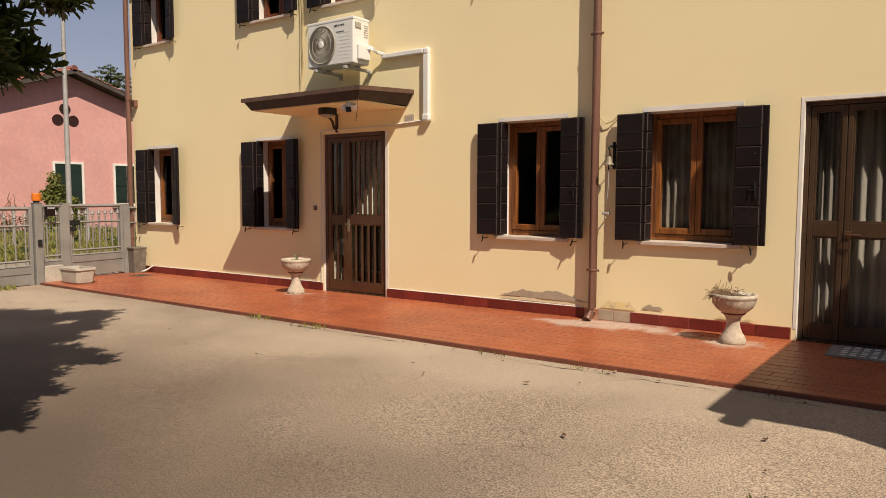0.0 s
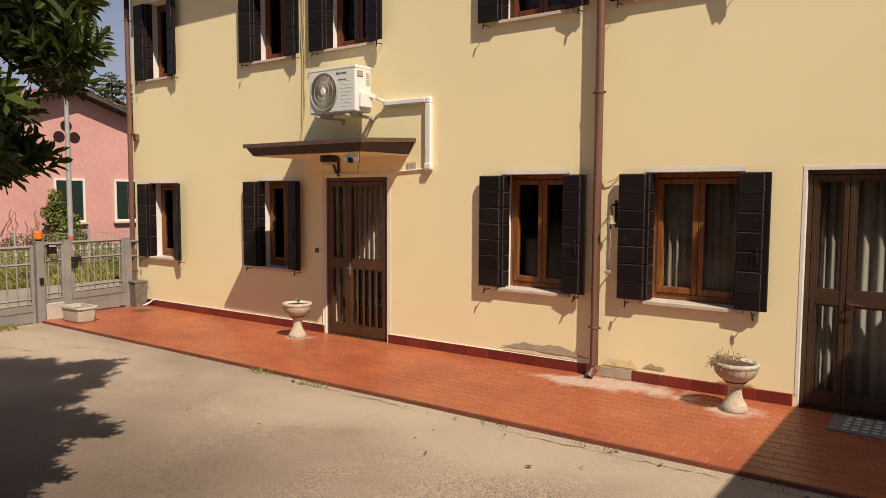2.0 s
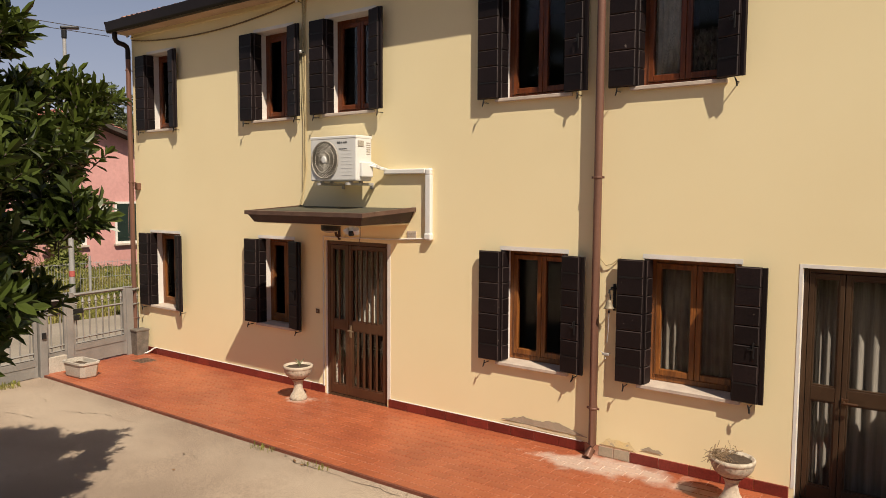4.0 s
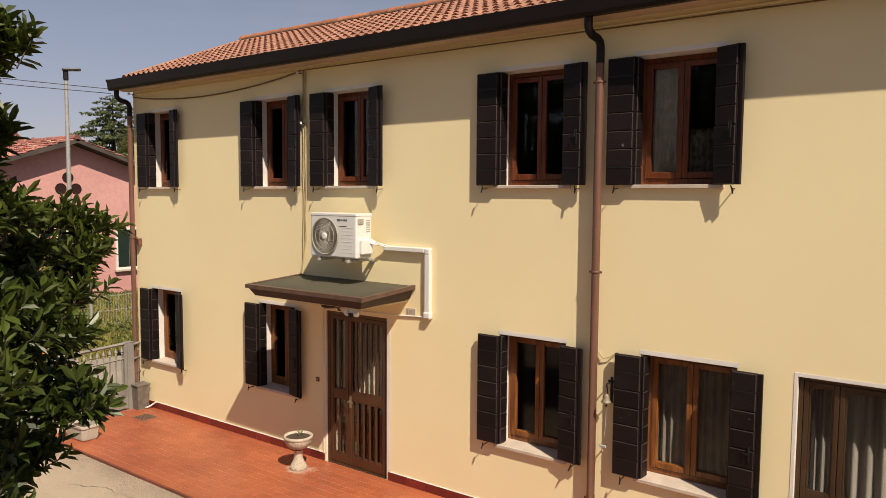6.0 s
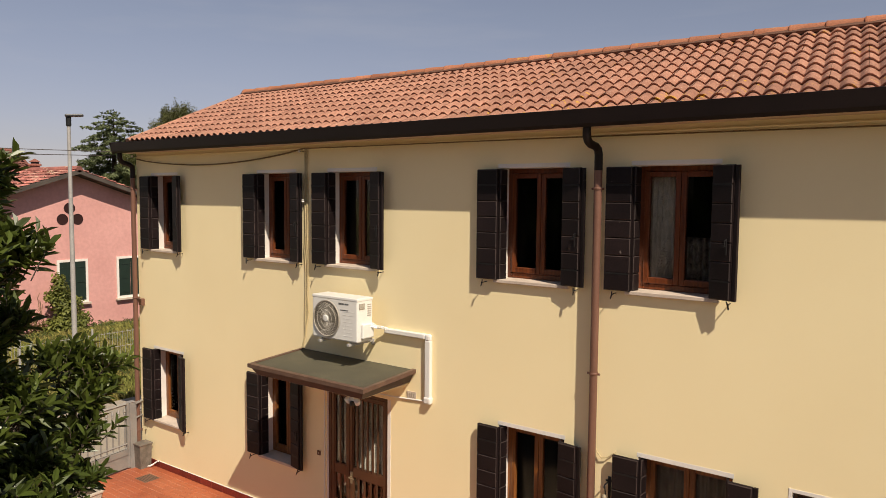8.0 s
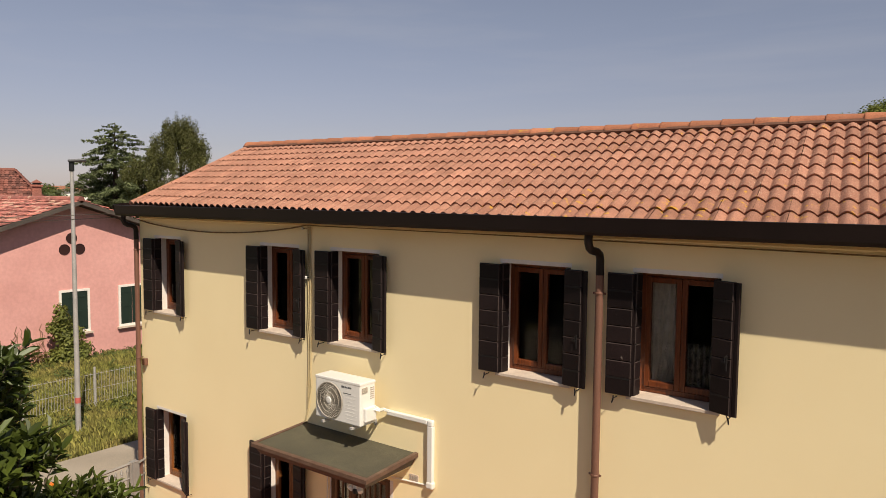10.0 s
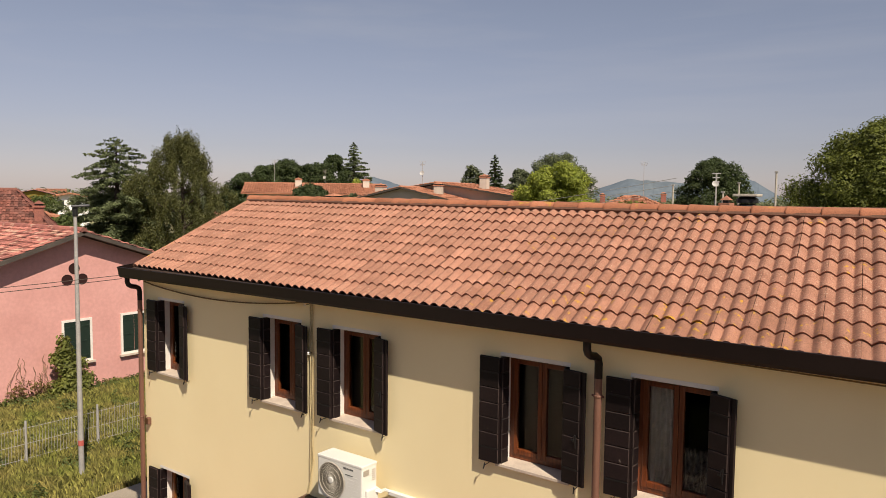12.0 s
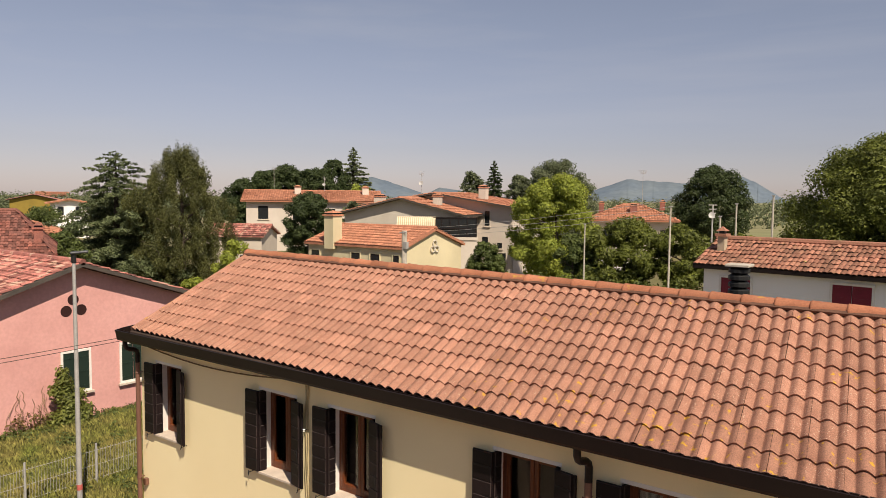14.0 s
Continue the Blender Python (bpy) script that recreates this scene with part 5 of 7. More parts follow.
tile_mesh, tile_mesh_b = smooth(raw_mesh(tv, tf, ROOFTILE)), smooth(raw_mesh(tv, tf, LICHENTILE))


def tile_pose(c, r):
    y = -0.235 + TL * r
    x = verge(y) + TW * (c + 0.25)
    return pose(x, y, roof_z(x, y) - 0.052, math.degrees(slope_angle), math.degrees(-FALL), 0)


COLS, ROWS_ = 52, 10
SPLIT = 23
V, F = [], []
rng = np.random.default_rng(4)
tv4 = np.c_[np.array(tv), np.ones(len(tv))]
for r in range(ROWS_):
    for c in range(SPLIT):
        p = (np.array(tile_pose(c, r)) @ tv4.T).T[:, :3] + rng.normal(0, 0.0012, 3)
        b = len(V) * len(tv)
        V.append(p)
        F += [tuple(b + i for i in q) for q in tf]
tagged(part("roof_tiles", smooth(raw_mesh(np.concatenate(V), F, ROOFTILE)), ROOFTILE, ROOF), kind="stuff")
# ridge caps
for k in range(41):
    x = verge(RIDGE_Y) + 0.02 + 0.40 * k
    cap = bmesh.new()
    rows_ = []
    for xx, rr in ((x, 0.084), (x + 0.006, 0.096), (x + 0.03, 0.094), (x + 0.43, 0.08)):
        zc = roof_z(xx, RIDGE_Y) - 0.012
        rows_.append([cap.verts.new((xx, RIDGE_Y + rr * math.cos(a) * 1.35, zc + rr * math.sin(a) * 0.95)) for a in (math.pi * j / 8 for j in range(9))])
    for a, b in zip(rows_, rows_[1:]):
        for j in range(8):
            cap.faces.new((a[j], b[j], b[j + 1], a[j + 1]))
    bmesh.ops.recalc_face_normals(cap, faces=cap.faces)
    part("ridge_tile", cap, RIDGETILE, ROOF, soft=True)
edge = bmesh.new()
tube(edge, [(verge(y) + 0.05, y, roof_z(verge(y), y) - 0.022) for y in (-0.24, 1.0, 2.0, RIDGE_Y)], 0.045, 8)
part("verge_mortar", edge, LICHENTILE, ROOF)
mort = bmesh.new()
for y in (RIDGE_Y - 0.1, RIDGE_Y + 0.1):
    tube(mort, [(x, y, roof_z(x, RIDGE_Y) - 0.03) for x in (verge(RIDGE_Y), -6, 0, 4.1)], 0.035, 6)
# Mortar is darkened to read as the shadow gap under the caps.
part("ridge_mortar", mort, material("ridge mortar, cap shadow in its colour", (0.15, 0.075, 0.05), rough=0.95, scale=8), ROOF)
VX, VY = -3.11, 5.2
vent = thing("roof_vent", (VX, VY, 5.95), "dark ribbed flue cowl with a stone lid on the rear slope", "chimney")
part("stack", boxed(VX - 0.11, VX + 0.11, VY - 0.11, VY + 0.11, 5.85, 6.75, bevel=0.01), CONCRETE, vent)
for k in range(4):
    z = 6.73 + 0.115 * k
    part("rib", lathe(bmesh.new(), [(0.12, 0.0), (0.17, 0.016), (0.17, 0.071), (0.12, 0.11)], (VX, VY, z), 14), BLACK, vent)
part("lid", boxed(VX - 0.187, VX + 0.187, VY - 0.187, VY + 0.187, 7.188, 7.23, bevel=0.008), CONCRETE, vent, "pale stone lid")


# ---- plants ----
def limbs(x, y, z0, top, r, reach, n, seed):
    rng = random.Random(seed)
    t = bmesh.new()
    pts = [(x + 0.03 * r * 10 * math.sin(k), y + 0.02 * r * 10 * math.cos(1.7 * k), z0 + (top - z0) * k / 5) for k in range(6)]
    tube(t, pts, [r * (1.25 - 0.2 * k) for k in range(6)], 9)
    for k in range(n):
        u = rng.uniform(0.3, 0.95)
        a = rng.uniform(0, 6.28)
        s = (x, y, z0 + (top - z0) * u)
        e = (x + reach * math.cos(a) * rng.uniform(0.5, 1), y + reach * math.sin(a) * rng.uniform(0.5, 1), s[2] + rng.uniform(0.15, 0.5) * reach)
        mid = tuple((p + q) / 2 + 0.06 * reach * rng.uniform(-1, 1) for p, q in zip(s, e))
        tube(t, [s, mid, e], [r * 0.45, r * 0.3, r * 0.12], 6)
    return t


def tree(x, y, top, wide, label, mat, seed, count=2600, size=0.35, kind="round", base=0.15, group="", lumps=70, taper=0.8):
    """A tapered trunk with limbs and a crown of many small leaves in lumps."""
    rng = random.Random(seed)
    t = thing("tree", (x, y, -0.07), label, "tree", group)
    z0 = -0.1
    if kind == "conifer":
        part("trunk", tubed([(x, y, z0), (x, y, top * 0.55), (x, y, top)], [0.03 * top, 0.02 * top, 0.01], 8), BARK, t)
        cs, rs = [], []
        boughs = 150
        for k in range(boughs):
            u = ((k + rng.random()) / boughs) ** 1.25
            rr = wide * (1 - u) ** taper + 0.02 * wide
            a = 2.4 * k + rng.uniform(-0.5, 0.5)
            reach, sag = rng.uniform(0.55, 1.18), rng.uniform(0.05, 0.32)
            zb = top * (base + (1 - base) * u)
            for q in (0.25, 0.45, 0.62, 0.78, 0.92, 1.03):
                d = rr * q * reach
                w = (0.12 - 0.05 * abs(q - 0.5)) * rr * rng.uniform(0.8, 1.25) + 0.06 * (1 - u) + 0.05
                cs.append((x + d * math.cos(a) + rng.uniform(-0.5, 0.5) * w, y + d * math.sin(a) + rng.uniform(-0.5, 0.5) * w, zb + 0.22 * d - sag * d * q * 1.3))
                rs.append((w, w, 0.35 * w + 0.02))
        V, F = leaf_cloud(cs, rs, count, size, seed, droop=0.35, shell=0.1, lie=0.5, up=1.1, flat=0.7)
    elif kind == "weeping":
        part("trunk", limbs(x, y, z0, top * 0.8, 0.022 * top, wide * 0.7, 12, seed), BARK, t)
        cs, rs = [], []
        for k in range(330):
            a, q, u = rng.uniform(0, 6.283), rng.uniform(0.1, 1) ** 0.5, rng.uniform(0.1, 0.97)
            lobe = 0.78 + 0.3 * noise.noise((1.3 * math.cos(a), 1.3 * math.sin(a), u * 4 + seed))
            w = wide * lobe * (0.68 + 0.4 * math.sin(math.pi * min(1, 1.1 * u))) * (1 if u < 0.6 else 1 - 1.75 * (u - 0.6))
            thick = rng.uniform(0.045, 0.09) * wide
            cs.append((x + w * q * math.cos(a), y + w * q * math.sin(a), top * u))
            rs.append((thick, thick, rng.uniform(0.05, 0.12) * top))
        V, F = leaf_cloud(cs, rs, count, size, seed, droop=1.6, shell=0.15, flat=0.55, lie=0.8, up=0.3)
    else:
        part("trunk", limbs(x, y, z0, top * 0.72, 0.025 * top, wide * 0.6, 9, seed), BARK, t)
        cs, rs = [], []
        for k in range(lumps):
            a, u = rng.uniform(0, 6.283), rng.uniform(0.0, 1.0)
            w = wide * math.sqrt(max(0.08, 1 - (2 * u - 0.85) ** 2 * 0.8)) * rng.uniform(0.05, 0.82) ** 0.5 * 0.98
            r = rng.uniform(0.13, 0.24) * wide
            cs.append((x + w * math.cos(a), y + w * math.sin(a), top * (base + (1 - base) * u) - r * 0.5 * u + 0.3 * r * (1 - u)))
            rs.append((r, r, r * 0.8))
        V, F = leaf_cloud(cs, rs, count, size, seed, shell=0.35)
    part("crown", raw_mesh(V, F, mat), mat, t)
    return t


def laurel(x, y, label):
    """The evergreen beside the forecourt: twigs that end in whorls of long glossy leaves."""
    t = thing("laurel_tree", (x, y, 0), label, "tree")
    rng = np.random.default_rng(11)
    part("trunk", limbs(x, y, rise(x) - 0.05, 4.3, 0.09, 1.1, 26, 3), BARK, t)
    heights = (2.0, 2.2, 2.5, 2.8, 3.1, 3.5, 3.75, 4.0, 4.3, 4.7, 4.95, 5.15)
    widths = (1.25, 1.62, 1.72, 1.74, 1.7, 1.58, 1.36, 1.28, 1.52, 1.6, 1.38, 0.95)
    lumps = []
    for k in range(330):
        z = 2.12 + 2.9 * rng.random() ** 1.25
        a = rng.uniform(0, 6.283)
        r = rng.uniform(0.16, 0.3)
        wide = np.interp(z, heights, widths) * (0.97 + 0.09 * noise.noise((1.5 * math.cos(a), 1.5 * math.sin(a), 1.2 * z)))
        out_to = (wide - 0.9 * r) * rng.uniform(0.35, 1.0) ** 0.45
        lumps.append((np.array((x + (1.1 + 0.42 * max(0.0, math.cos(a)) ** 6) * out_to * math.cos(a), y + out_to * math.sin(a), z)), r))
    for px, py, pz in ((-5.35, -4.4, 3.1), (-5.4, -4.3, 3.4), (-5.5, -4.2, 3.6), (-5.75, -4.2, 3.3), (-5.6, -4.45, 3.65), (-5.3, -4.5, 2.8), (-5.9, -4.3, 3.0)):
        lumps.append((np.array((px, py, pz)), 0.24))
    V, F, tw = [], [], bmesh.new()
    for c, r in lumps:
        for _ in range(24):
            d = rng.normal(size=3)
            d /= np.linalg.norm(d)
            d[2] = abs(d[2]) * 0.8 + d[2] * 0.2
            tip = c + d * r * rng.uniform(0.4, 1.05)
            axis = d * 0.6 + (tip - np.array((x, y, 3.2))) * 0.25 + np.array((0, 0, 0.55)) + rng.normal(0, 0.22, 3)
            axis /= np.linalg.norm(axis)
            side = np.cross(axis, rng.normal(size=3))
            side /= np.linalg.norm(side)
            other = np.cross(axis, side)
            tube(tw, [tuple(tip - axis * 0.2), tuple(tip)], 0.004, 4)
            for k in range(10):
                a = 2.4 * k
                out = side * math.cos(a) + other * math.sin(a)
                way = out + axis * (0.3 + 0.13 * k) + np.array((0, 0, -0.08))
                way /= np.linalg.norm(way)
                ln, w = rng.uniform(0.085, 0.135), rng.uniform(0.016, 0.0235)
                s = np.cross(way, axis)
                s /= np.linalg.norm(s) + 1e-9
                up = np.cross(s, way)
                p0 = tip - axis * 0.016 * (9 - k)
                end = p0 + way * ln - up * 0.01
                m1, m2 = p0 + way * ln * 0.33 + up * 0.009, p0 + way * ln * 0.72 + up * 0.006
                b = len(V)
                V += [p0, m1 + s * w * 0.9, m2 + s * w * 0.85, end, m2 - s * w * 0.85, m1 - s * w * 0.9]
                F += [(b, b + 1, b + 2, b + 3), (b, b + 3, b + 4, b + 5)]
    part("crown", raw_mesh(V, F, LAUREL), LAUREL, t, "glossy evergreen leaves")
    tagged(part("twig_mass", tw, BARK, t), kind="stuff")
    return t


laurel(-5.02, -6.3, "dense evergreen laurel tree with glossy leaves beside the forecourt")


# ---- neighbouring houses ----
def gable_house(name, at, yaw, length, width, eave, pitch, wall, roof, label, overhang=0.5, tile=0.0, windows=(), fascia=None, chimneys=(), chimney_mat=None, sills=True, trim=None, shutter_mat=None, hip=0.0):
    """A house with a ridge along its own x axis: walls, two slopes, openings let into the walls, chimneys.
    windows: (side, along, z0, z1, width); sides: s, n (long walls), e, w (gables). hip: how far the ridge ends are drawn in."""
    h = thing(name, at, label, "house")
    m = pose(*at, 0, 0, yaw)
    L, W = length / 2, width / 2
    top = eave + W * pitch
    b = bmesh.new()
    base = -0.3
    ring = [(-L, -W), (L, -W), (L, W), (-L, W)]
    lo = [b.verts.new(m @ Vector((x, y, base))) for x, y in ring]
    hi = [b.verts.new(m @ Vector((x, y, eave))) for x, y in ring]
    gt = eave + 0.001 if hip else top
    e, w = b.verts.new(m @ Vector((L, 0, gt))), b.verts.new(m @ Vector((-L, 0, gt)))
    for k in (0, 2):
        b.faces.new((lo[k], lo[(k + 1) % 4], hi[(k + 1) % 4], hi[k]))
    b.faces.new((lo[1], lo[2], hi[2], e, hi[1]))
    b.faces.new((lo[3], lo[0], hi[0], w, hi[3]))
    part("wall", b, wall, h)
    for s in (-1, 1):
        r = bmesh.new()
        yo = s * (W + overhang)
        zo = eave - overhang * pitch
        pts = [(-L - overhang, yo, zo), (L + overhang, yo, zo), (L + overhang - hip, 0, top), (-L - overhang + hip, 0, top)]
        up = [r.verts.new(m @ Vector((p[0], p[1], p[2] + 0.16))) for p in pts]
        dn = [r.verts.new(m @ Vector((p[0], p[1], p[2] + 0.02))) for p in pts]
        r.faces.new(up)
        r.faces.new(dn[::-1])
        for k in range(4):
            r.faces.new((up[k], dn[k], dn[(k + 1) % 4], up[(k + 1) % 4]))
        bmesh.ops.recalc_face_normals(r, faces=r.faces)
        slope = part("roof", r, fascia or roof, h)
        run = math.hypot(W + overhang, (W + overhang) * pitch)
        tw, tl = (tile, tile * 1.75) if tile else (0.5, 0.8)
        cols, rows = int((2 * L + 2 * overhang) / tw), max(2, int(run / tl))
        tl = run / rows
        ang = math.degrees(math.atan(pitch))

        def put(c, q):
            f = q / rows
            y, z = yo * (1 - f), zo + (top - zo) * f + 0.165
            if s < 0:
                return m @ pose(-L - overhang + c * tw, y, z, ang, 0, 0)
            return m @ pose(L + overhang - c * tw, y, z, ang, 0, 180)

        V, F = tile_field(tw, tl, cols, rows, put, n=5 if tile < 0.3 and tile else 4, jitter=0.008, seed=int(abs(at[0])) + s + 2, raise_front=0.2 * tw,
                          keep=(lambda c, q: hip * q / rows - 0.4 * tw < c * tw < 2 * (L + overhang) - hip * q / rows - 0.6 * tw) if hip else None)
        tagged(part("tiles", smooth(raw_mesh(V, F, roof)), roof, slope), kind="stuff")
    rt = tubed([m @ Vector((x, 0, top + 0.19)) for x in (-L - overhang + hip, 0, L + overhang - hip)], 0.12, 8)
    part("ridge", rt, roof, h)
    if hip:
        zo, reach = eave - overhang * pitch, W + overhang
        for s in (-1, 1):
            r = bmesh.new()
            tri = [(s * (L + overhang), -reach, zo), (s * (L + overhang), reach, zo), (s * (L + overhang - hip), 0, top)]
            up = [r.verts.new(m @ Vector((p[0], p[1], p[2] + 0.16))) for p in tri]
            dn = [r.verts.new(m @ Vector((p[0], p[1], p[2] + 0.02))) for p in tri]
            r.faces.new(up)
            r.faces.new(dn[::-1])
            for k in range(3):
                r.faces.new((up[k], dn[k], dn[(k + 1) % 3], up[(k + 1) % 3]))
            bmesh.ops.recalc_face_normals(r, faces=r.faces)
            end = part("roof", r, fascia or roof, h)
            tw = tile or 0.5
            steep = (top - zo) / hip
            rows = max(2, int(math.hypot(hip, top - zo) / (tw * 1.75)))
            cols = int(2 * reach / tw)

            def put_end(c, q):
                f = q / rows
                return m @ pose(s * (L + overhang - hip * f), s * (-reach + c * tw), zo + (top - zo) * f + 0.165, 0, 0, 90 * s) @ pose(0, 0, 0, math.degrees(math.atan(steep)))

            V, F = tile_field(tw, math.hypot(hip, top - zo) / rows, cols, rows, put_end, n=5, jitter=0.008, seed=5 + s, raise_front=0.2 * tw,
                              keep=lambda c, q: reach * q / rows - 0.4 * tw < c * tw < 2 * reach - reach * q / rows - 0.6 * tw)
            tagged(part("tiles", smooth(raw_mesh(V, F, roof)), roof, end), kind="stuff")
            for sy in (-1, 1):
                part("hip_ridge", tubed([m @ Vector((s * (L + overhang), sy * reach, zo + 0.19)), m @ Vector((s * (L + overhang - hip), 0, top + 0.19))], 0.1, 6), roof, h)
    for side, along, z0, z1, ww in windows:
        if side in "sn":
            s = -1 if side == "s" else 1
            frame_m = m @ pose(along, s * W, 0, 0, 0, 0 if s < 0 else 180)
        else:
            s = -1 if side == "w" else 1
            frame_m = m @ pose(s * L, along, 0, 0, 0, 90 if s > 0 else -90)
        t = 0.08
        fr = bmesh.new()
        for a in ((-ww / 2 - t, -ww / 2, z0 - t, z1 + t), (ww / 2, ww / 2 + t, z0 - t, z1 + t), (-ww / 2, ww / 2, z1, z1 + t), (-ww / 2, ww / 2, z0 - t, z0)):
            box(fr, a[0], a[1], -0.05, 0.03, a[2], a[3], m=frame_m)
        win = part("window", fr, trim or wall, h)
        leafm = shutter_mat or ROOM
        if shutter_mat:
            for xa, xb in ((-ww / 2, -0.01), (0.01, ww / 2)):
                part("shutter", boxed(xa, xb, -0.03, 0.02, z0, z1, bevel=0.006, m=frame_m), leafm, win)
                for q in range(3):
                    zz = z0 + (z1 - z0) * (0.08 + 0.38 * q)
                    part("batten", boxed(xa + 0.03, xb - 0.03, -0.042, -0.03, zz, zz + 0.05, m=frame_m), leafm, win)
        else:
            part("pane", boxed(-ww / 2, ww / 2, -0.012, -0.004, z0, z1, m=frame_m), BLACKGLASS, win)
        if sills:
            part("sill", boxed(-ww / 2 - 0.14, ww / 2 + 0.14, -0.14, 0.0, z0 - t - 0.07, z0 - t, m=frame_m), MARBLE, win)
    for cx, cy, ch, cw in chimneys:
        z = eave + (W - abs(cy)) * pitch
        c = boxed(cx - cw, cx + cw, cy - cw, cy + cw, z - 0.3, z + ch, m=m)
        ch_ob = part("chimney", c, chimney_mat or wall, h)
        part("cap", boxed(cx - cw - 0.08, cx + cw + 0.08, cy - cw - 0.08, cy + cw + 0.08, z + ch, z + ch + 0.1, m=m), roof, ch_ob)
        ct = bmesh.new()
        a = [ct.verts.new(m @ Vector((cx + sx * (cw + 0.05), cy + sy * (cw + 0.05), z + ch + 0.2))) for sx, sy in ((-1, -1), (1, -1), (1, 1), (-1, 1))]
        p = ct.verts.new(m @ Vector((cx, cy, z + ch + 0.38)))
        ct.faces.new(a[::-1])
        for k in range(4):
            ct.faces.new((a[k], a[(k + 1) % 4], p))
        part("cowl", ct, roof, ch_ob)
        part("flue", boxed(cx - cw + 0.03, cx + cw - 0.03, cy - cw + 0.03, cy + cw - 0.03, z + ch + 0.1, z + ch + 0.2, m=m), BLACK, ch_ob)
    return h


WHITEWALL = material("white plaster", (0.86, 0.83, 0.8), (0.8, 0.76, 0.73), rough=0.9, scale=0.5, grain=0.04)
MOSSROOF = material("old orange-brown roof tile with grey lichen", (0.34, 0.145, 0.095), (0.22, 0.11, 0.07), rough=0.92, scale=1.6, fine=25, grain=0.35, island=0.35, bump=0.3, spots=(0.4, 0.3, 0.1), spot_scale=4, spot_at=0.66)
OLDROOF = material("old maroon-brown roof tile", (0.24, 0.085, 0.06), (0.16, 0.07, 0.055), rough=0.92, scale=1.2, fine=20, grain=0.35, island=0.5, bump=0.3)
BLACKGLASS = material("dark far window glass", (0.02, 0.022, 0.024), rough=0.12, spec=0.6)
# the pink house across the verge: its gable faces the lane
pink = gable_house("house", (-32.3, 5.75, 0), 0, 12.0, 13.0, 3.45, 0.335, PINK, REDROOF, "faded pink single-storey house with a shallow tiled gable roof", overhang=0.55, tile=0.2,
                   windows=(("e", -0.09, 1.05, 2.48, 0.94), ("e", 2.12, 1.05, 2.48, 0.94)), fascia=GREYWOOD, trim=WHITE, shutter_mat=GREEN)
for y, z in ((5.62, 4.42), (5.36, 4.02), (5.9, 4.02)):
    hole = lathe(bmesh.new(), [(0.2, 0.0), (0.2, 0.012), (0.185, 0.016), (0.17, 0.006)], (0, 0, 0), 20)
    bmesh.ops.transform(hole, matrix=pose(-26.3, y, z, 0, 90, 0), verts=hole.verts)
    part("vent_hole", hole, material("dark red vent", (0.03, 0.007, 0.006), rough=0.9), pink, "round dark vent opening")

# creeper by the pink wall
cre = thing("shrub", (-25.6, 5.1, -0.07), "leafy climbing shrub in front of the pink wall", "shrub")
part("stem", limbs(-25.6, 5.1, -0.1, 1.9, 0.03, 0.5, 8, 9), BARK, cre)
V, F = leaf_cloud([(-25.55, 5.0, 0.35), (-25.6, 5.12, 0.8), (-25.75, 5.0, 1.2), (-25.7, 4.92, 1.6), (-25.75, 4.9, 1.95), (-25.5, 5.3, 0.25), (-25.6, 4.7, 0.3), (-25.7, 5.45, 1.1), (-25.6, 5.65, 0.5), (-25.7, 4.6, 1.35)],
                  [0.5, 0.46, 0.44, 0.36, 0.24, 0.4, 0.4, 0.26, 0.3, 0.22], 4200, 0.068, 21, shell=0.25)
part("crown", raw_mesh(V, F, CREEPER), CREEPER, cre)
dry = thing("dry_vine", (-26.0, 4.2, -0.07), "dry reddish vine stems against the pink wall", "vine")
dv = bmesh.new()
vine_rng = random.Random(9)
for k in range(16):
    y, z = 3.3 + 1.7 * vine_rng.random(), 0.0
    line = [(-26.0, y, -0.08)]
    for q in range(vine_rng.randint(4, 9)):
        y, z = y + vine_rng.uniform(-0.12, 0.16), z + vine_rng.uniform(0.08, 0.24)
        line.append((-26.15 - 0.02 * q, y, z))
    tube(dv, line, 0.009, 4)
part("stems", dv, DRY, dry)
V, F = leaf_cloud([(-26.1, 3.3 + 0.13 * k, 0.2 + 0.3 * vine_rng.random()) for k in range(14)], [0.2] * 14, 500, 0.05, 22)
part("leaves", raw_mesh(V, F, LITTERLEAF), LITTERLEAF, dry, "rusty withered leaves")

# town beyond
gable_house("house", (-32.9, 30.2, 0), 0, 8.6, 6.2, 5.05, 0.34, PALEYELLOW, ORANGEROOF, "small pale yellow house with an orange tile roof", overhang=0.2, tile=0.24,
            windows=(("s", -3.6, 4.1, 4.62, 0.8), ("s", 0.2, 4.1, 4.62, 0.8), ("s", 1.9, 4.1, 4.62, 0.8), ("s", 3.7, 4.1, 4.62, 0.5)), chimneys=((-2.0, -3.0, 1.9, 0.42),))
gable_house("house", (-2.55, 20.7, 0), -8.5, 10.6, 3.4, 5.9, 0.43, WHITEWALL, MOSSROOF, "white house with a weathered tile roof and maroon blinds", overhang=0.3, tile=0.17,
            windows=(("s", -4.1, 4.7, 5.5, 1.05), ("s", -0.35, 4.75, 5.58, 1.15)), trim=WHITE, shutter_mat=MAROON, chimneys=((-5.0, -0.9, 0.7, 0.13),), chimney_mat=PATCH, fascia=BROWNMETAL)
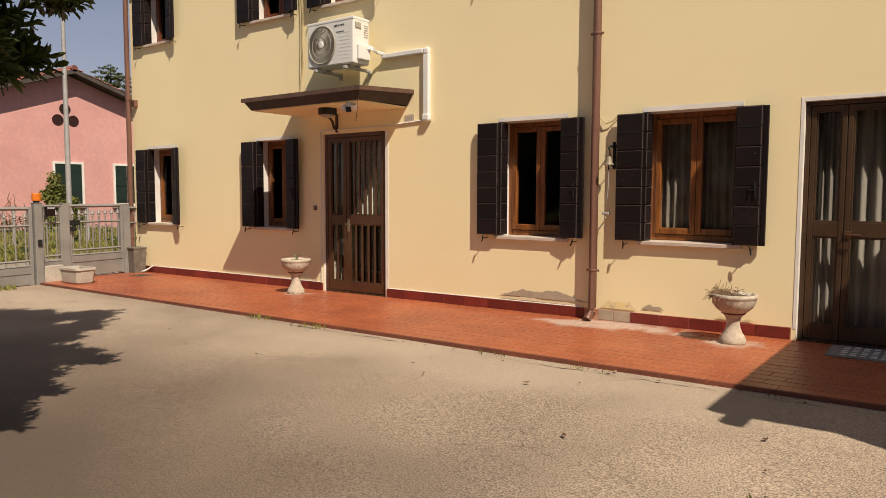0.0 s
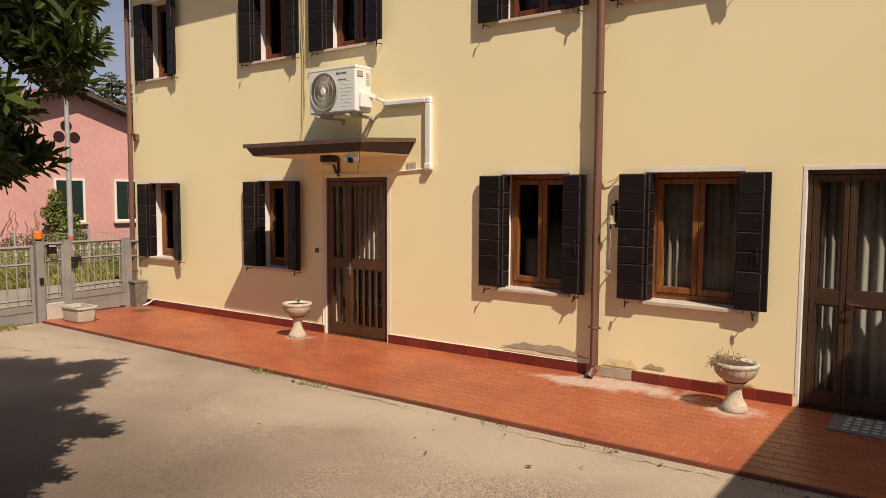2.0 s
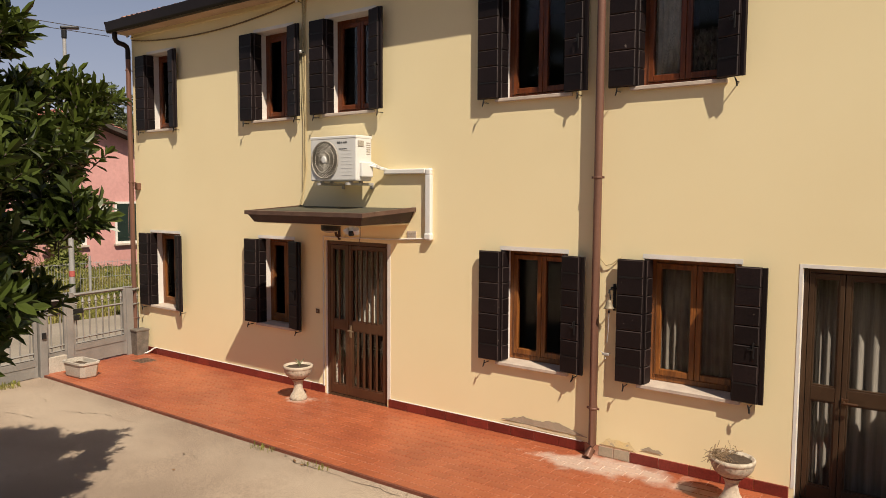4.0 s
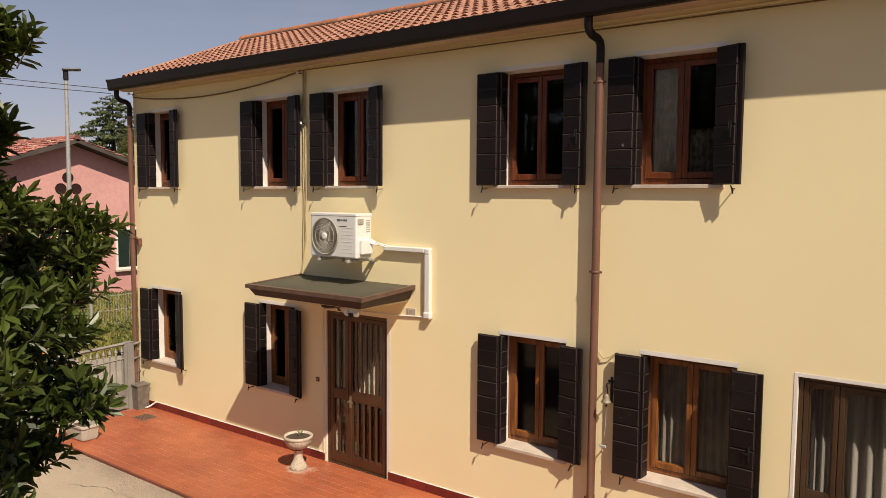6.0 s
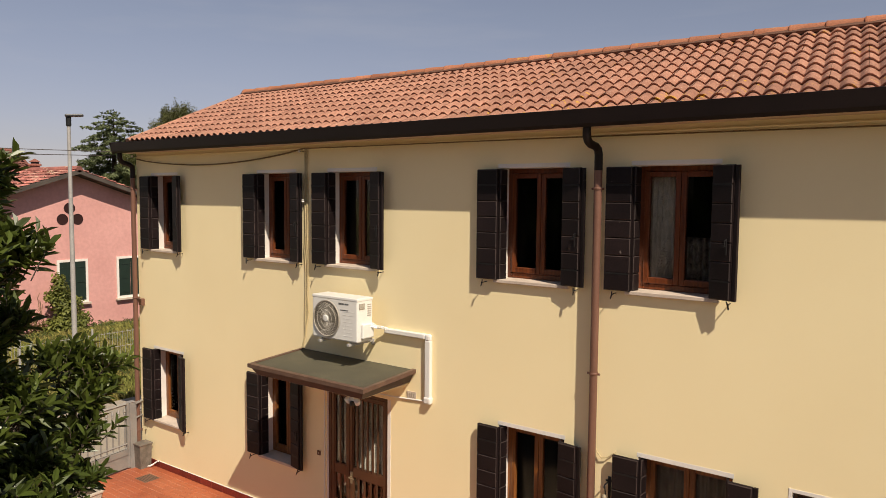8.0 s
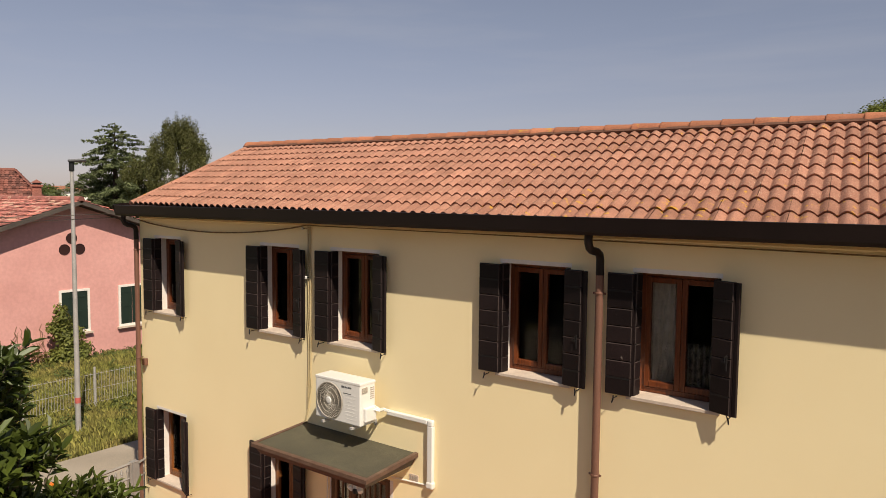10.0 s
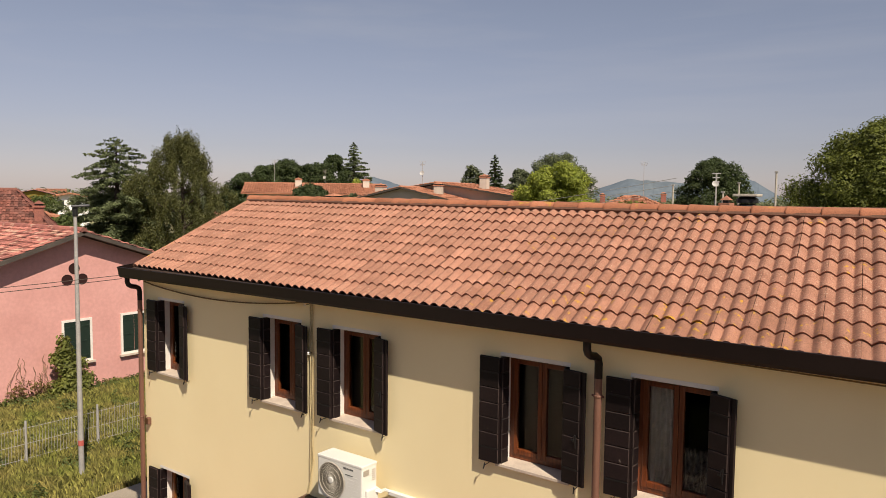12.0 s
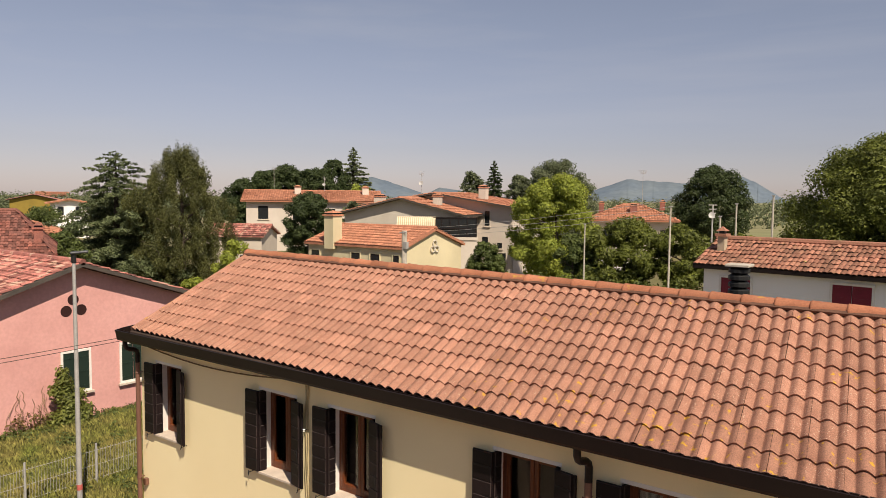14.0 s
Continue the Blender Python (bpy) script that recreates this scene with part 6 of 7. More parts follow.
gable_house("house", (-51.1, 58.2, 0), 105, 14, 13.8, 6.5, 0.23, GREYPLASTER, ORANGEROOF, "grey plastered villa with broad orange tile roofs", overhang=0.75, tile=0.36,
            windows=(("w", 3.6, 3.6, 5.2, 1.2), ("w", -0.8, 3.4, 5.0, 3.2), ("s", -4.5, 3.2, 5.6, 3.0), ("s", -0.5, 3.2, 5.6, 3.0)), fascia=GREYWOOD, chimneys=((-5.2, -3.4, 1.1, 0.4), (-3.0, 4.6, 1.3, 0.5)))
gable_house("house", (-49.5, 61.4, 0), 100, 9, 18.0, 7.3, 0.15, OFFWHITE, ORANGEROOF, "tall rear block of the villa with an orange tile roof", overhang=0.9, tile=0.36, fascia=GREYWOOD,
            windows=(("w", -6.1, 5.3, 6.9, 0.6), ("w", -5.9, 2.7, 4.1, 0.7), ("w", -7.6, 2.9, 3.5, 0.6), ("w", -7.9, 0.6, 2.4, 0.9)), chimneys=((-2.6, -4.8, 1.5, 0.42),))
bal = thing("balcony", (-39.0, 58.6, 5.0), "off-white concrete balcony with a light railing on the villa", "balcony")
bm_ = pose(-39.8, 58.5, 0, 0, 0, 10)
part("slab", boxed(-0.3, 2.2, -0.2, 3.2, 4.6, 4.85, m=bm_), OFFWHITE, bal)
part("shade_wall", boxed(-0.1, 0.05, 0.2, 3.0, 0.0, 4.6, m=bm_), OFFWHITE, bal)
part("rail", boxed(-0.2, 2.2, -0.15, -0.09, 5.65, 5.72, m=bm_), OFFWHITE, bal)
for k in range(12):
    part("baluster", boxed(-0.15 + 0.2 * k, -0.11 + 0.2 * k, -0.14, -0.1, 4.85, 5.66, m=bm_), OFFWHITE, bal)
part("post", boxed(2.0, 2.15, -0.15, 0.0, 0.0, 4.6, m=bm_), OFFWHITE, bal)
gable_house("house", (-86, 73, 0), 47, 20, 11, 7.6, 0.26, OFFWHITE, ORANGEROOF, "long off-white house with a low red roof", overhang=0.8, tile=0.36,
            windows=(("s", -7.5, 4.8, 6.8, 1.5), ("s", -2.4, 4.8, 6.4, 1.4), ("s", 2.6, 4.8, 6.4, 1.4), ("s", 7.2, 4.8, 6.4, 1.4)), chimneys=((-2.4, -2.0, 1.2, 0.5), (8.2, -2.0, 1.2, 0.5)))
gable_house("house", (-58.6, 38.0, 0), 35, 5.4, 5.6, 4.4, 0.3, OFFWHITE, REDROOF, "low white garage with a red tile roof", overhang=0.3, tile=0.3, windows=(("s", 1.2, 1.0, 2.6, 1.2),))
gable_house("house", (-40.2, 92, 0), 24, 10.5, 11, 5.6, 0.34, OFFWHITE, ORANGEROOF, "low house with a broad red hipped tile roof", overhang=0.9, tile=0.36, hip=5.0,
            windows=(("s", -3, 2.4, 4.2, 1.4), ("s", 1.0, 2.4, 4.2, 1.4), ("s", 4.4, 2.4, 4.2, 1.4)), chimneys=((-4.2, -2.0, 0.9, 0.35), (0.2, -3.2, 1.1, 0.45), (4.2, -1.0, 0.8, 0.35)), chimney_mat=OLDROOF)
gable_house("house", (-198.0, 79.4, 0), -27, 14, 10.5, 6.7, 0.24, OCHRE, REDROOF, "broad ochre house with a dark eave and red tile roof", overhang=0.8, tile=0.36, fascia=BROWNMETAL)
gable_house("house", (-45.3, 6.8, 0), 65, 12, 9.0, 5.1, 0.45, PINK, OLDROOF, "old house with a dark mottled hipped tile roof and chimneys", overhang=0.4, tile=0.18, hip=1.9,
            chimneys=((2.9, -0.8, 0.8, 0.22), (5.6, -3.4, 0.8, 0.22)), chimney_mat=OLDROOF)
gable_house("house", (-141.6, 61.0, 0), -25, 7.0, 6.4, 6.5, 0.2, WHITEWALL, ORANGEROOF, "distant white house with an orange roof", overhang=0.9, tile=0.5,
            windows=(("e", -1.5, 4.3, 5.9, 1.0), ("e", 1.5, 4.3, 5.9, 1.0), ("s", 0.0, 4.3, 5.9, 1.0)))
gable_house("house", (-290, 126, 0), 60, 10, 9, 7.6, 0.28, WHITEWALL, ORANGEROOF, "far white house with a shallow tile roof", overhang=0.8, tile=0.7, windows=(("s", -2.0, 4.6, 6.4, 1.6), ("s", 2.0, 4.6, 6.4, 1.6)))
gable_house("house", (-66.5, 20.6, 0), 62, 5.6, 5, 4.9, 0.3, OFFWHITE, ORANGEROOF, "low house with an orange hipped tile roof", overhang=0.5, tile=0.3, hip=2.2, windows=(("s", 0.0, 2.6, 3.8, 1.4),))
for k, (dy, dz) in enumerate(((0, 0.32), (-0.22, -0.05), (0.22, -0.05))):
    ring = [(-28.52, 30.2 + dy + 0.2 * math.cos(a), 4.95 + dz + 0.2 * math.sin(a)) for a in (2 * math.pi * j / 16 for j in range(17))]
    solo("wall_ring", tubed(ring, 0.05, 5), GREYPLASTER, "round stone ring vent on the yellow gable", "vent", "gable rings")

# glazed veranda and awning of the villa
ver = thing("veranda", (-41.6, 50.5, 3.0), "dark glazed veranda on the side of the villa", "veranda")
vm = pose(-41.6, 50.5, 0, 0, 0, 35.8)
part("glass", boxed(-2.2, 2.2, -0.02, 1.8, 4.4, 6.35, m=vm), BLACKGLASS, ver)
part("floor", boxed(-2.3, 2.3, -0.1, 1.8, 4.1, 4.4, m=vm), OFFWHITE, ver)
part("base", boxed(-2.2, 2.2, 0.0, 1.8, -0.2, 4.1, m=vm), OFFWHITE, ver)
for k in range(6):
    part("mullion", boxed(-2.2 + 0.85 * k, -2.1 + 0.85 * k, -0.08, -0.02, 4.4, 6.35, m=vm), BROWNMETAL, ver)
for zz in (4.4, 5.2, 6.25):
    part("rail", boxed(-2.2, 2.2, -0.09, -0.02, zz, zz + 0.1, m=vm), BROWNMETAL, ver)
AWNING = material("cream awning cloth", (0.7, 0.6, 0.43), rough=0.9, scale=3)
STRIPE = material("tan awning stripe", (0.5, 0.39, 0.24), rough=0.9, scale=3)
awn = thing("awning", (-43.0, 45.6, 5.4), "cream striped window awning of the villa", "awning")
for k in range(38):
    u0, u1 = -1.9 + 0.1 * k, -1.8 + 0.1 * k
    arc = [(0.55 - 1.1 * math.sin(a), -0.15 + 1.05 * math.cos(a)) for a in (math.pi / 2 * j / 6 for j in range(7))]
    v = [pose(-44.6, 48.15, 5.5, 0, 0, 36) @ Vector((u, y, z)) for u in (u0, u1) for y, z in arc]
    part("stripe", raw_mesh(v, [(j, j + 1, j + 8, j + 7) for j in range(6)], STRIPE if k % 2 else AWNING), AWNING, awn)

def parked_car(x, y, yaw, paint, label):
    """A small hatchback: shaped body, glass, four wheels."""
    c = thing("car", (x, y, 0), label, "car", "parked cars")
    m = pose(x, y, 0, 0, 0, yaw)
    side_line = [(-1.95, 0.35), (-2.0, 0.62), (-1.9, 0.9), (-1.2, 0.98), (1.85, 1.0), (1.98, 0.7), (1.95, 0.35)]
    b = bmesh.new()
    rows = [[b.verts.new(m @ Vector((px, sy * w, pz))) for px, pz in side_line] for sy, w in ((-1, 0.72), (-1, 0.82), (1, 0.82), (1, 0.72))]
    for r0, r1 in zip(rows, rows[1:]):
        for k in range(6):
            b.faces.new((r0[k], r0[k + 1], r1[k + 1], r1[k]))
    for r0 in (rows[0], rows[-1][::-1]):
        b.faces.new(r0)
    bmesh.ops.recalc_face_normals(b, faces=b.faces)
    part("body", b, paint, c)
    g = bmesh.new()
    lo = [g.verts.new(m @ Vector(p)) for p in ((-1.15, -0.72, 0.97), (1.75, -0.72, 0.99), (1.75, 0.72, 0.99), (-1.15, 0.72, 0.97))]
    hi = [g.verts.new(m @ Vector(p)) for p in ((-0.35, -0.58, 1.42), (1.4, -0.58, 1.42), (1.4, 0.58, 1.42), (-0.35, 0.58, 1.42))]
    for k in range(4):
        g.faces.new((lo[k], lo[(k + 1) % 4], hi[(k + 1) % 4], hi[k]))
    part("glass", g, BLACKGLASS, c)
    part("roof", boxed(-0.38, 1.43, -0.6, 0.6, 1.415, 1.47, bevel=0.02, m=m), paint, c)
    for px in (-1.25, 1.25):
        for py in (-0.74, 0.74):
            w = lathe(bmesh.new(), [(0.2, -0.09), (0.3, -0.08), (0.3, 0.08), (0.2, 0.09)], (0, 0, 0), 14)
            bmesh.ops.transform(w, matrix=m @ pose(px, py, 0.3, 90), verts=w.verts)
            part("wheel", w, BLACK, c)
    return c


parked_car(-43.2, 77.0, 20, BLACKGLASS, "small dark hatchback parked in the villa yard")
parked_car(-41.2, 70.6, 28, GALV, "pale grey car parked in the villa yard")
solo("villa_yard", boxed(-46.0, -33.0, 57.0, 84.0, -0.2, 0.0), CONCRETE, "pale concrete yard beside the villa", "yard", kind="structure")

# trees, near to far
tree(-56.9, 24.1, 11.8, 6.6, "tall blue-green cedar with tiered drooping branches", CEDARGREEN, 31, 105000, 0.14, "conifer", 0.06, taper=0.62)
tree(-52.4, 27.2, 11.9, 5.2, "big weeping birch with drooping olive-green foliage", BIRCHGREEN, 32, 95000, 0.1, "weeping")
tree(-32.6, 54.8, 10.6, 4.9, "bright yellow-green leafy tree", LIMEGREEN, 33, 70000, 0.12, base=0.02, lumps=120)
tree(-5.0, 52.0, 12.9, 7.0, "very broad dark green tree with a domed crown", OLIVE, 34, 210000, 0.105, base=0.06, lumps=240)
tree(-1.0, 50.0, 12.0, 6.0, "broad green tree beside the white house", OLIVE, 35, 70000, 0.13, base=0.08, lumps=120)
tree(-33.2, 108, 13.8, 6.2, "dense dark round-crowned tree in the fields", DARKGREEN, 36, 44000, 0.18, base=0.12, lumps=130)
tree(-60.5, 108, 15.2, 7.4, "tall dusty green poplar-like tree", DULLGREEN, 37, 40000, 0.18, base=0.08, lumps=150)
tree(-69.3, 109.5, 12.7, 3.8, "dusty green tree beside the narrow spruce", DULLGREEN, 66, 20000, 0.2, base=0.1, lumps=190)
tree(-66, 112, 13.4, 4.4, "dusty green tree behind the villa", DULLGREEN, 38, 12000, 0.2)
tree(-74.7, 109, 15.4, 4.4, "narrow dark green spruce tree", DARKGREEN, 39, 34000, 0.24, "conifer", 0.05)
tree(-79, 108, 13.4, 3.4, "thin grey-green leafy tree behind the villa", DULLGREEN, 40, 15000, 0.18, base=0.1, lumps=170)
tree(-118, 115.4, 19.8, 7.4, "tall dark spruce behind the long house", CEDARGREEN, 41, 60000, 0.3, "conifer", 0.05)
tree(-119.8, 110.9, 16.7, 4.6, "dark upright evergreen tree", DARKGREEN, 42, 24000, 0.25, base=0.05, lumps=190)
for k, (x, y, top) in enumerate(((-118.7, 95.7, 15.0), (-124, 89, 12.2), (-116, 100, 14.2), (-122, 95, 13.9), (-117, 104, 14.4), (-121.5, 91.8, 13.6))):
    tree(x, y, top, 5.6, "dark leafy tree behind the long house", DARKGREEN, 50 + k, 18000, 0.25, lumps=130, group="trees behind the long house")
tree(-113, 112, 11.2, 4.6, "pale green rounded tree", LIMEGREEN, 60, 10000, 0.24)
tree(-73.5, 60.5, 8.9, 4.3, "dense dark bushy tree in a garden", DARKGREEN, 43, 40000, 0.14, base=0.02, lumps=150)
tree(-71, 66.5, 7.6, 2.2, "small palm-like garden tree", DULLGREEN, 44, 3000, 0.36)
tree(-21.0, 43.6, 6.9, 4.0, "dense green garden tree", OLIVE, 45, 36000, 0.11, base=0.0)
tree(-24.4, 42.0, 5.6, 2.3, "green garden shrub tree", MIDGREEN, 46, 14000, 0.11, base=0.0)
tree(-16.6, 44.0, 6.5, 3.7, "dense green garden tree by the pole", OLIVE, 47, 30000, 0.11, base=0.0)
tree(-12.6, 43.0, 6.0, 3.4, "leafy green garden tree", OLIVE, 48, 24000, 0.11, base=0.0)
tree(-33.5, 44.0, 4.6, 1.9, "green bush beside the villa yard", MIDGREEN, 49, 14000, 0.11, base=0.0, lumps=150)
tree(-31.1, 16.5, 5.9, 1.9, "bright green shrub behind the house", LIMEGREEN, 61, 14000, 0.08, base=0.0)
tree(-31.2, 22.4, 4.2, 2.4, "green shrub behind the house", MIDGREEN, 62, 14000, 0.08, base=0.0)
tree(-35.0, 16.4, 3.7, 1.5, "green garden shrub behind the pink house", LIMEGREEN, 63, 9000, 0.09, base=0.0)
tree(-52, 17.2, 5.6, 2.2, "small green tree beside the old house", MIDGREEN, 64, 10000, 0.11)
tree(-77.6, 27.7, 7.0, 3.6, "green tree before the ochre house", MIDGREEN, 65, 10000, 0.12)


def woods(count, seed, near, far, a0, a1, tall, size, leaves=55):
    rng = np.random.default_rng(seed)
    cs, rs = [], []
    for _ in range(count):
        a, d = radians(rng.uniform(a0, a1)), rng.uniform(near, far)
        r = tall * rng.uniform(0.35, 0.6)
        cs.append((-d * math.sin(a), d * math.cos(a), r * 0.8))
        rs.append((r * 1.2, r * 1.2, r))
    return leaf_cloud(cs, rs, count * leaves, size, seed)


V, F = leaf_cloud([(-26 + 0.55 * k, 37.5 - 0.1 * k + 1.2 * math.sin(1.3 * k), 1.2) for k in range(34)], [(1.0, 1.3, 1.9)] * 34, 26000, 0.1, 77)
solo("garden_hedge", raw_mesh(V, F, MIDGREEN), MIDGREEN, "unclipped green garden hedge and vines", "hedge", kind="stuff")
V, F = woods(170, 73, 260, 520, 54, 74, 9.0, 0.42, 240)
solo("far_trees", raw_mesh(V, F, DULLGREEN), DULLGREEN, "tall far trees along the horizon behind the roofs", "trees", kind="stuff")
V, F = woods(300, 71, 220, 640, -4, 82, 9.5, 0.6, 170)
solo("far_trees", raw_mesh(V, F, DULLGREEN), DULLGREEN, "scattered far hedgerows and trees over the plain", "trees", kind="stuff")
# Unseen tree row for the panes' reflections, tall to hold back sky light.
for k in range(10):
    tree(-19 + 4.3 * k + 0.8 * math.sin(5 * k), -25.5 - 1.6 * (k % 3), 11.4 + 0.7 * math.sin(3 * k), 3.9, "unseen leafy green tree added across the forecourt, mirrored in the panes", DARKGREEN, 80 + k, 9000, 0.2, base=0.03, group="trees across the forecourt")


def hill(points, dist, thick, label):
    """A hill range: a smooth ridge with an uneven skyline; points are bearing (degrees left of +y) and height."""
    n, v, f = 60, [], []
    for i in range(n + 1):
        u = i / n * (len(points) - 1)
        k = min(int(u), len(points) - 2)
        w = u - k
        w = w * w * (3 - 2 * w)
        a = radians(points[k][0] * (1 - w) + points[k + 1][0] * w)
        z = points[k][1] * (1 - w) + points[k + 1][1] * w
        z *= 1 + 0.05 * noise.noise((i * 0.35, dist * 0.01, 0))
        for d, s in ((-0.5, 0.0), (-0.2, 0.55), (0.0, 1.0), (0.4, 0.0)):
            r = dist + d * thick
            v.append((-r * math.sin(a), r * math.cos(a), z * s - 2 + (6 * noise.noise((i * 0.5, s * 3, dist)) if 0 < s < 1 else 0)))
    for i in range(n):
        for k in range(3):
            a = i * 4 + k
            f.append((a, a + 4, a + 5, a + 1))
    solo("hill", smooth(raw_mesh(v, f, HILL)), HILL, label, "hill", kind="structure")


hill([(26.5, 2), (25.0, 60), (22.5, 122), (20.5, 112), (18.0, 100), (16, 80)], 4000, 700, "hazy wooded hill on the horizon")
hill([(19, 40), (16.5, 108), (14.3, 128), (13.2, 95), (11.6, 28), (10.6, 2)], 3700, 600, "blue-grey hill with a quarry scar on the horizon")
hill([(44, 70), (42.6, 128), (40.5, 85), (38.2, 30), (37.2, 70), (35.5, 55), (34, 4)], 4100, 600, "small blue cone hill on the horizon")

# poles, wires and aerials over the gardens
for x, y, h in ((-21.6, 38.05, 6.5), (-13.15, 30.7, 7.9), (-10.56, 33.6, 8.07), (-7.97, 30.1, 8.5), (-9.72, 27.6, 7.5)):
    p = thing("utility_pole", (x, y, -0.07), "slim grey utility pole in the gardens", "pole", "utility poles")
    part("shaft", tubed([(x, y, -0.1), (x, y, h)], [0.075, 0.045], 8), CONCRETE, p)
    part("cap", boxed(x - 0.07, x + 0.07, y - 0.07, y + 0.07, h, h + 0.06), GALV, p)
post = thing("utility_pole", (-23.09, 20.57, -0.07), "stout concrete utility pole with a small box before the yellow house", "pole")
part("shaft", tubed([(-23.09, 20.57, -0.1), (-23.09, 20.57, 6.6)], [0.17, 0.13], 10), CONCRETE, post)
part("box", boxed(-23.02, -22.8, 20.4, 20.56, 5.7, 6.05, bevel=0.01), GALV, post)
part("bracket", tubed([(-23.3, 20.45, 6.5), (-22.85, 20.45, 6.52)], 0.03, 6), GALV, post)
for k in range(3):
    pts = [(-44 + 31 * u, 45 - 14.2 * u, 4.6 + 0.35 * k + 3.0 * u - 1.2 * u * (1 - u)) for u in (i / 12 for i in range(13))]
    solo("garden_wire", tubed(pts, 0.013, 4), GALV, "grey overhead wire across the gardens", "wire")


def aerial(x, y, z, h, dish=False, size=1.0):
    a = thing("aerial", (x, y, z), "thin roof aerial" + (" with a pale satellite dish" if dish else " with cross bars"), "aerial", "roof aerials")
    part("mast", tubed([(x, y, z - 0.6), (x, y, z + h)], 0.03, 6), GALV, a)
    rods = bmesh.new()
    for k in range(4):
        zz = z + h - 0.15 * k
        tube(rods, [(x - size * (0.5 - 0.08 * k), y - 0.3 * size, zz), (x + size * (0.5 - 0.08 * k), y + 0.3 * size, zz)], 0.018, 4)
    part("rods", rods, GALV, a)
    if dish:
        d = lathe(bmesh.new(), [(size * r, size * q) for r, q in ((0.1, 0.0), (0.35, 0.04), (0.45, 0.1), (0.44, 0.11), (0.1, 0.02))], (0, 0, 0), 14)
        bmesh.ops.transform(d, matrix=pose(x, y - 0.1, z + 0.5 * h, 70, 0, 25), verts=d.verts)
        part("dish", d, GALV, a)


aerial(-51.0, 57.0, 8.6, 2.6, True, 0.6)
aerial(-84.5, 74.0, 9.0, 2.4, True, 0.6)
aerial(-92.0, 70.0, 9.0, 4.0)
aerial(-7.75, 19.6, 7.35, 0.75, True, 0.26)
aerial(-38.6, 92, 8.0, 4.5)

# ---- plinth tiles ----
def plinth_run(x0, x1):
    n = max(1, round((x1 - x0) / 0.305))
    w = (x1 - x0) / n
    v, f = [], []
    c = 0.004
    me = raw_mesh([(0.004, 0, 0), (w - 0.004, 0, 0), (w - 0.004, 0, 0.108), (0.004, 0, 0.108), (0.004 + c, -0.008, 0.002), (w - 0.004 - c, -0.008, 0.002), (w - 0.004 - c, -0.008, 0.105), (0.004 + c, -0.008, 0.105)],
                  [(4, 5, 6, 7), (0, 1, 5, 4), (1, 2, 6, 5), (2, 3, 7, 6), (3, 0, 4, 7)], PLINTH)
    for k in range(n):
        x = x0 + k * w
        t = new("plinth_tile", me)
        t.parent, t.matrix_parent_inverse = PLINTHS, world_of(PLINTHS).inverted()
        t.matrix_basis = pose(x, -0.004, paving_z(x + w / 2), 0, -0.49, 0)


pl = bmesh.new()
for xa, xb in ((-12.16, -7.36), (-6.17, -1.335)):
    v = box(pl, xa, xb, -0.004, 0.0, 0, 0.112)
    for w in v:
        w.co.z += paving_z(w.co.x)
PLINTHS = part("plinth", pl, JOINT, house, "dark red tile plinth")
plinth_run(-12.16, -7.36)
plinth_run(-6.17, -3.36)
plinth_run(-2.85, -1.335)
bare = bmesh.new()
for xa, xb in ((-3.2, -3.04), (-3.03, -2.86)):
    box(bare, xa, xb, -0.007, 0.0, paving_z(xa) + 0.003, paving_z(xa) + 0.108, 0.002)
solo("cement_patch", bare, PATCH, "bare grey cement where plinth tiles are missing", "patch")
cap_line = bmesh.new()
for xa, xb in ((-11.62, -7.38), (-6.12, -3.4)):
    tube(cap_line, [(xa, -0.008, paving_z(xa) + 0.116), (xb, -0.008, paving_z(xb) + 0.116)], 0.007, 6)
part("plinth_edge", cap_line, WHITE, house, "white painted line over the plinth")

# ---- roof tiles that pass nearest ----
for r in range(ROWS_):
    for c in range(SPLIT, COLS):
        t = new("roof_tile", tile_mesh_b if (r < 2 and random.random() < 0.85) or random.random() < 0.12 else tile_mesh)
        t.parent, t.matrix_parent_inverse = ROOF, world_of(ROOF).inverted()
        m = tile_pose(c, r)
        m.translation += Vector([random.gauss(0, 0.0012) for _ in range(3)])
        t.matrix_basis = m

# ---- paving tiles ----
PW, PD = 0.245, 0.122


def paver(w, d, c=0.003):
    return raw_mesh([(0, 0, -0.006), (w, 0, -0.006), (w, d, -0.006), (0, d, -0.006), (c, c, 0), (w - c, c, 0), (w - c, d - c, 0), (c, d - c, 0)],
                    [(4, 5, 6, 7), (0, 1, 5, 4), (1, 2, 6, 5), (2, 3, 7, 6), (3, 0, 4, 7)], PATIO)


paver_mesh = paver(PW - 0.004, PD - 0.004)
V, F = [], []
pv = np.array([v.co[:] for v in paver_mesh.vertices])
pf = [tuple(p.vertices) for p in paver_mesh.polygons]
count = 0
for j in range(15):
    y = -1.885 + j * 0.1255
    for i in range(-1, 66):
        x = -12.08 + (i + 0.5 * (j % 2)) * PW
        if x < -12.09 or x > 3.7:
            continue
        z = paving_z(x) + random.uniform(-0.0008, 0.0012)
        if -5.3 < x < -0.9 and count < 298:
            t = new("paving_tile", paver_mesh)
            t.parent = PATIO_BASE
            t.matrix_basis = pose(x, y, z, 0, -0.487, 0)
            count += 1
        else:
            b = len(V) * len(pv)
            V.append(pv + np.array((x, y, z)) + np.c_[np.zeros(8), np.zeros(8), pv[:, 0] * 0.0085])
            F += [tuple(b + k for k in q) for q in pf]
tagged(part("paving_tiles", raw_mesh(np.concatenate(V), F, PATIO), PATIO, PATIO_BASE), kind="stuff")
ed = bmesh.new()
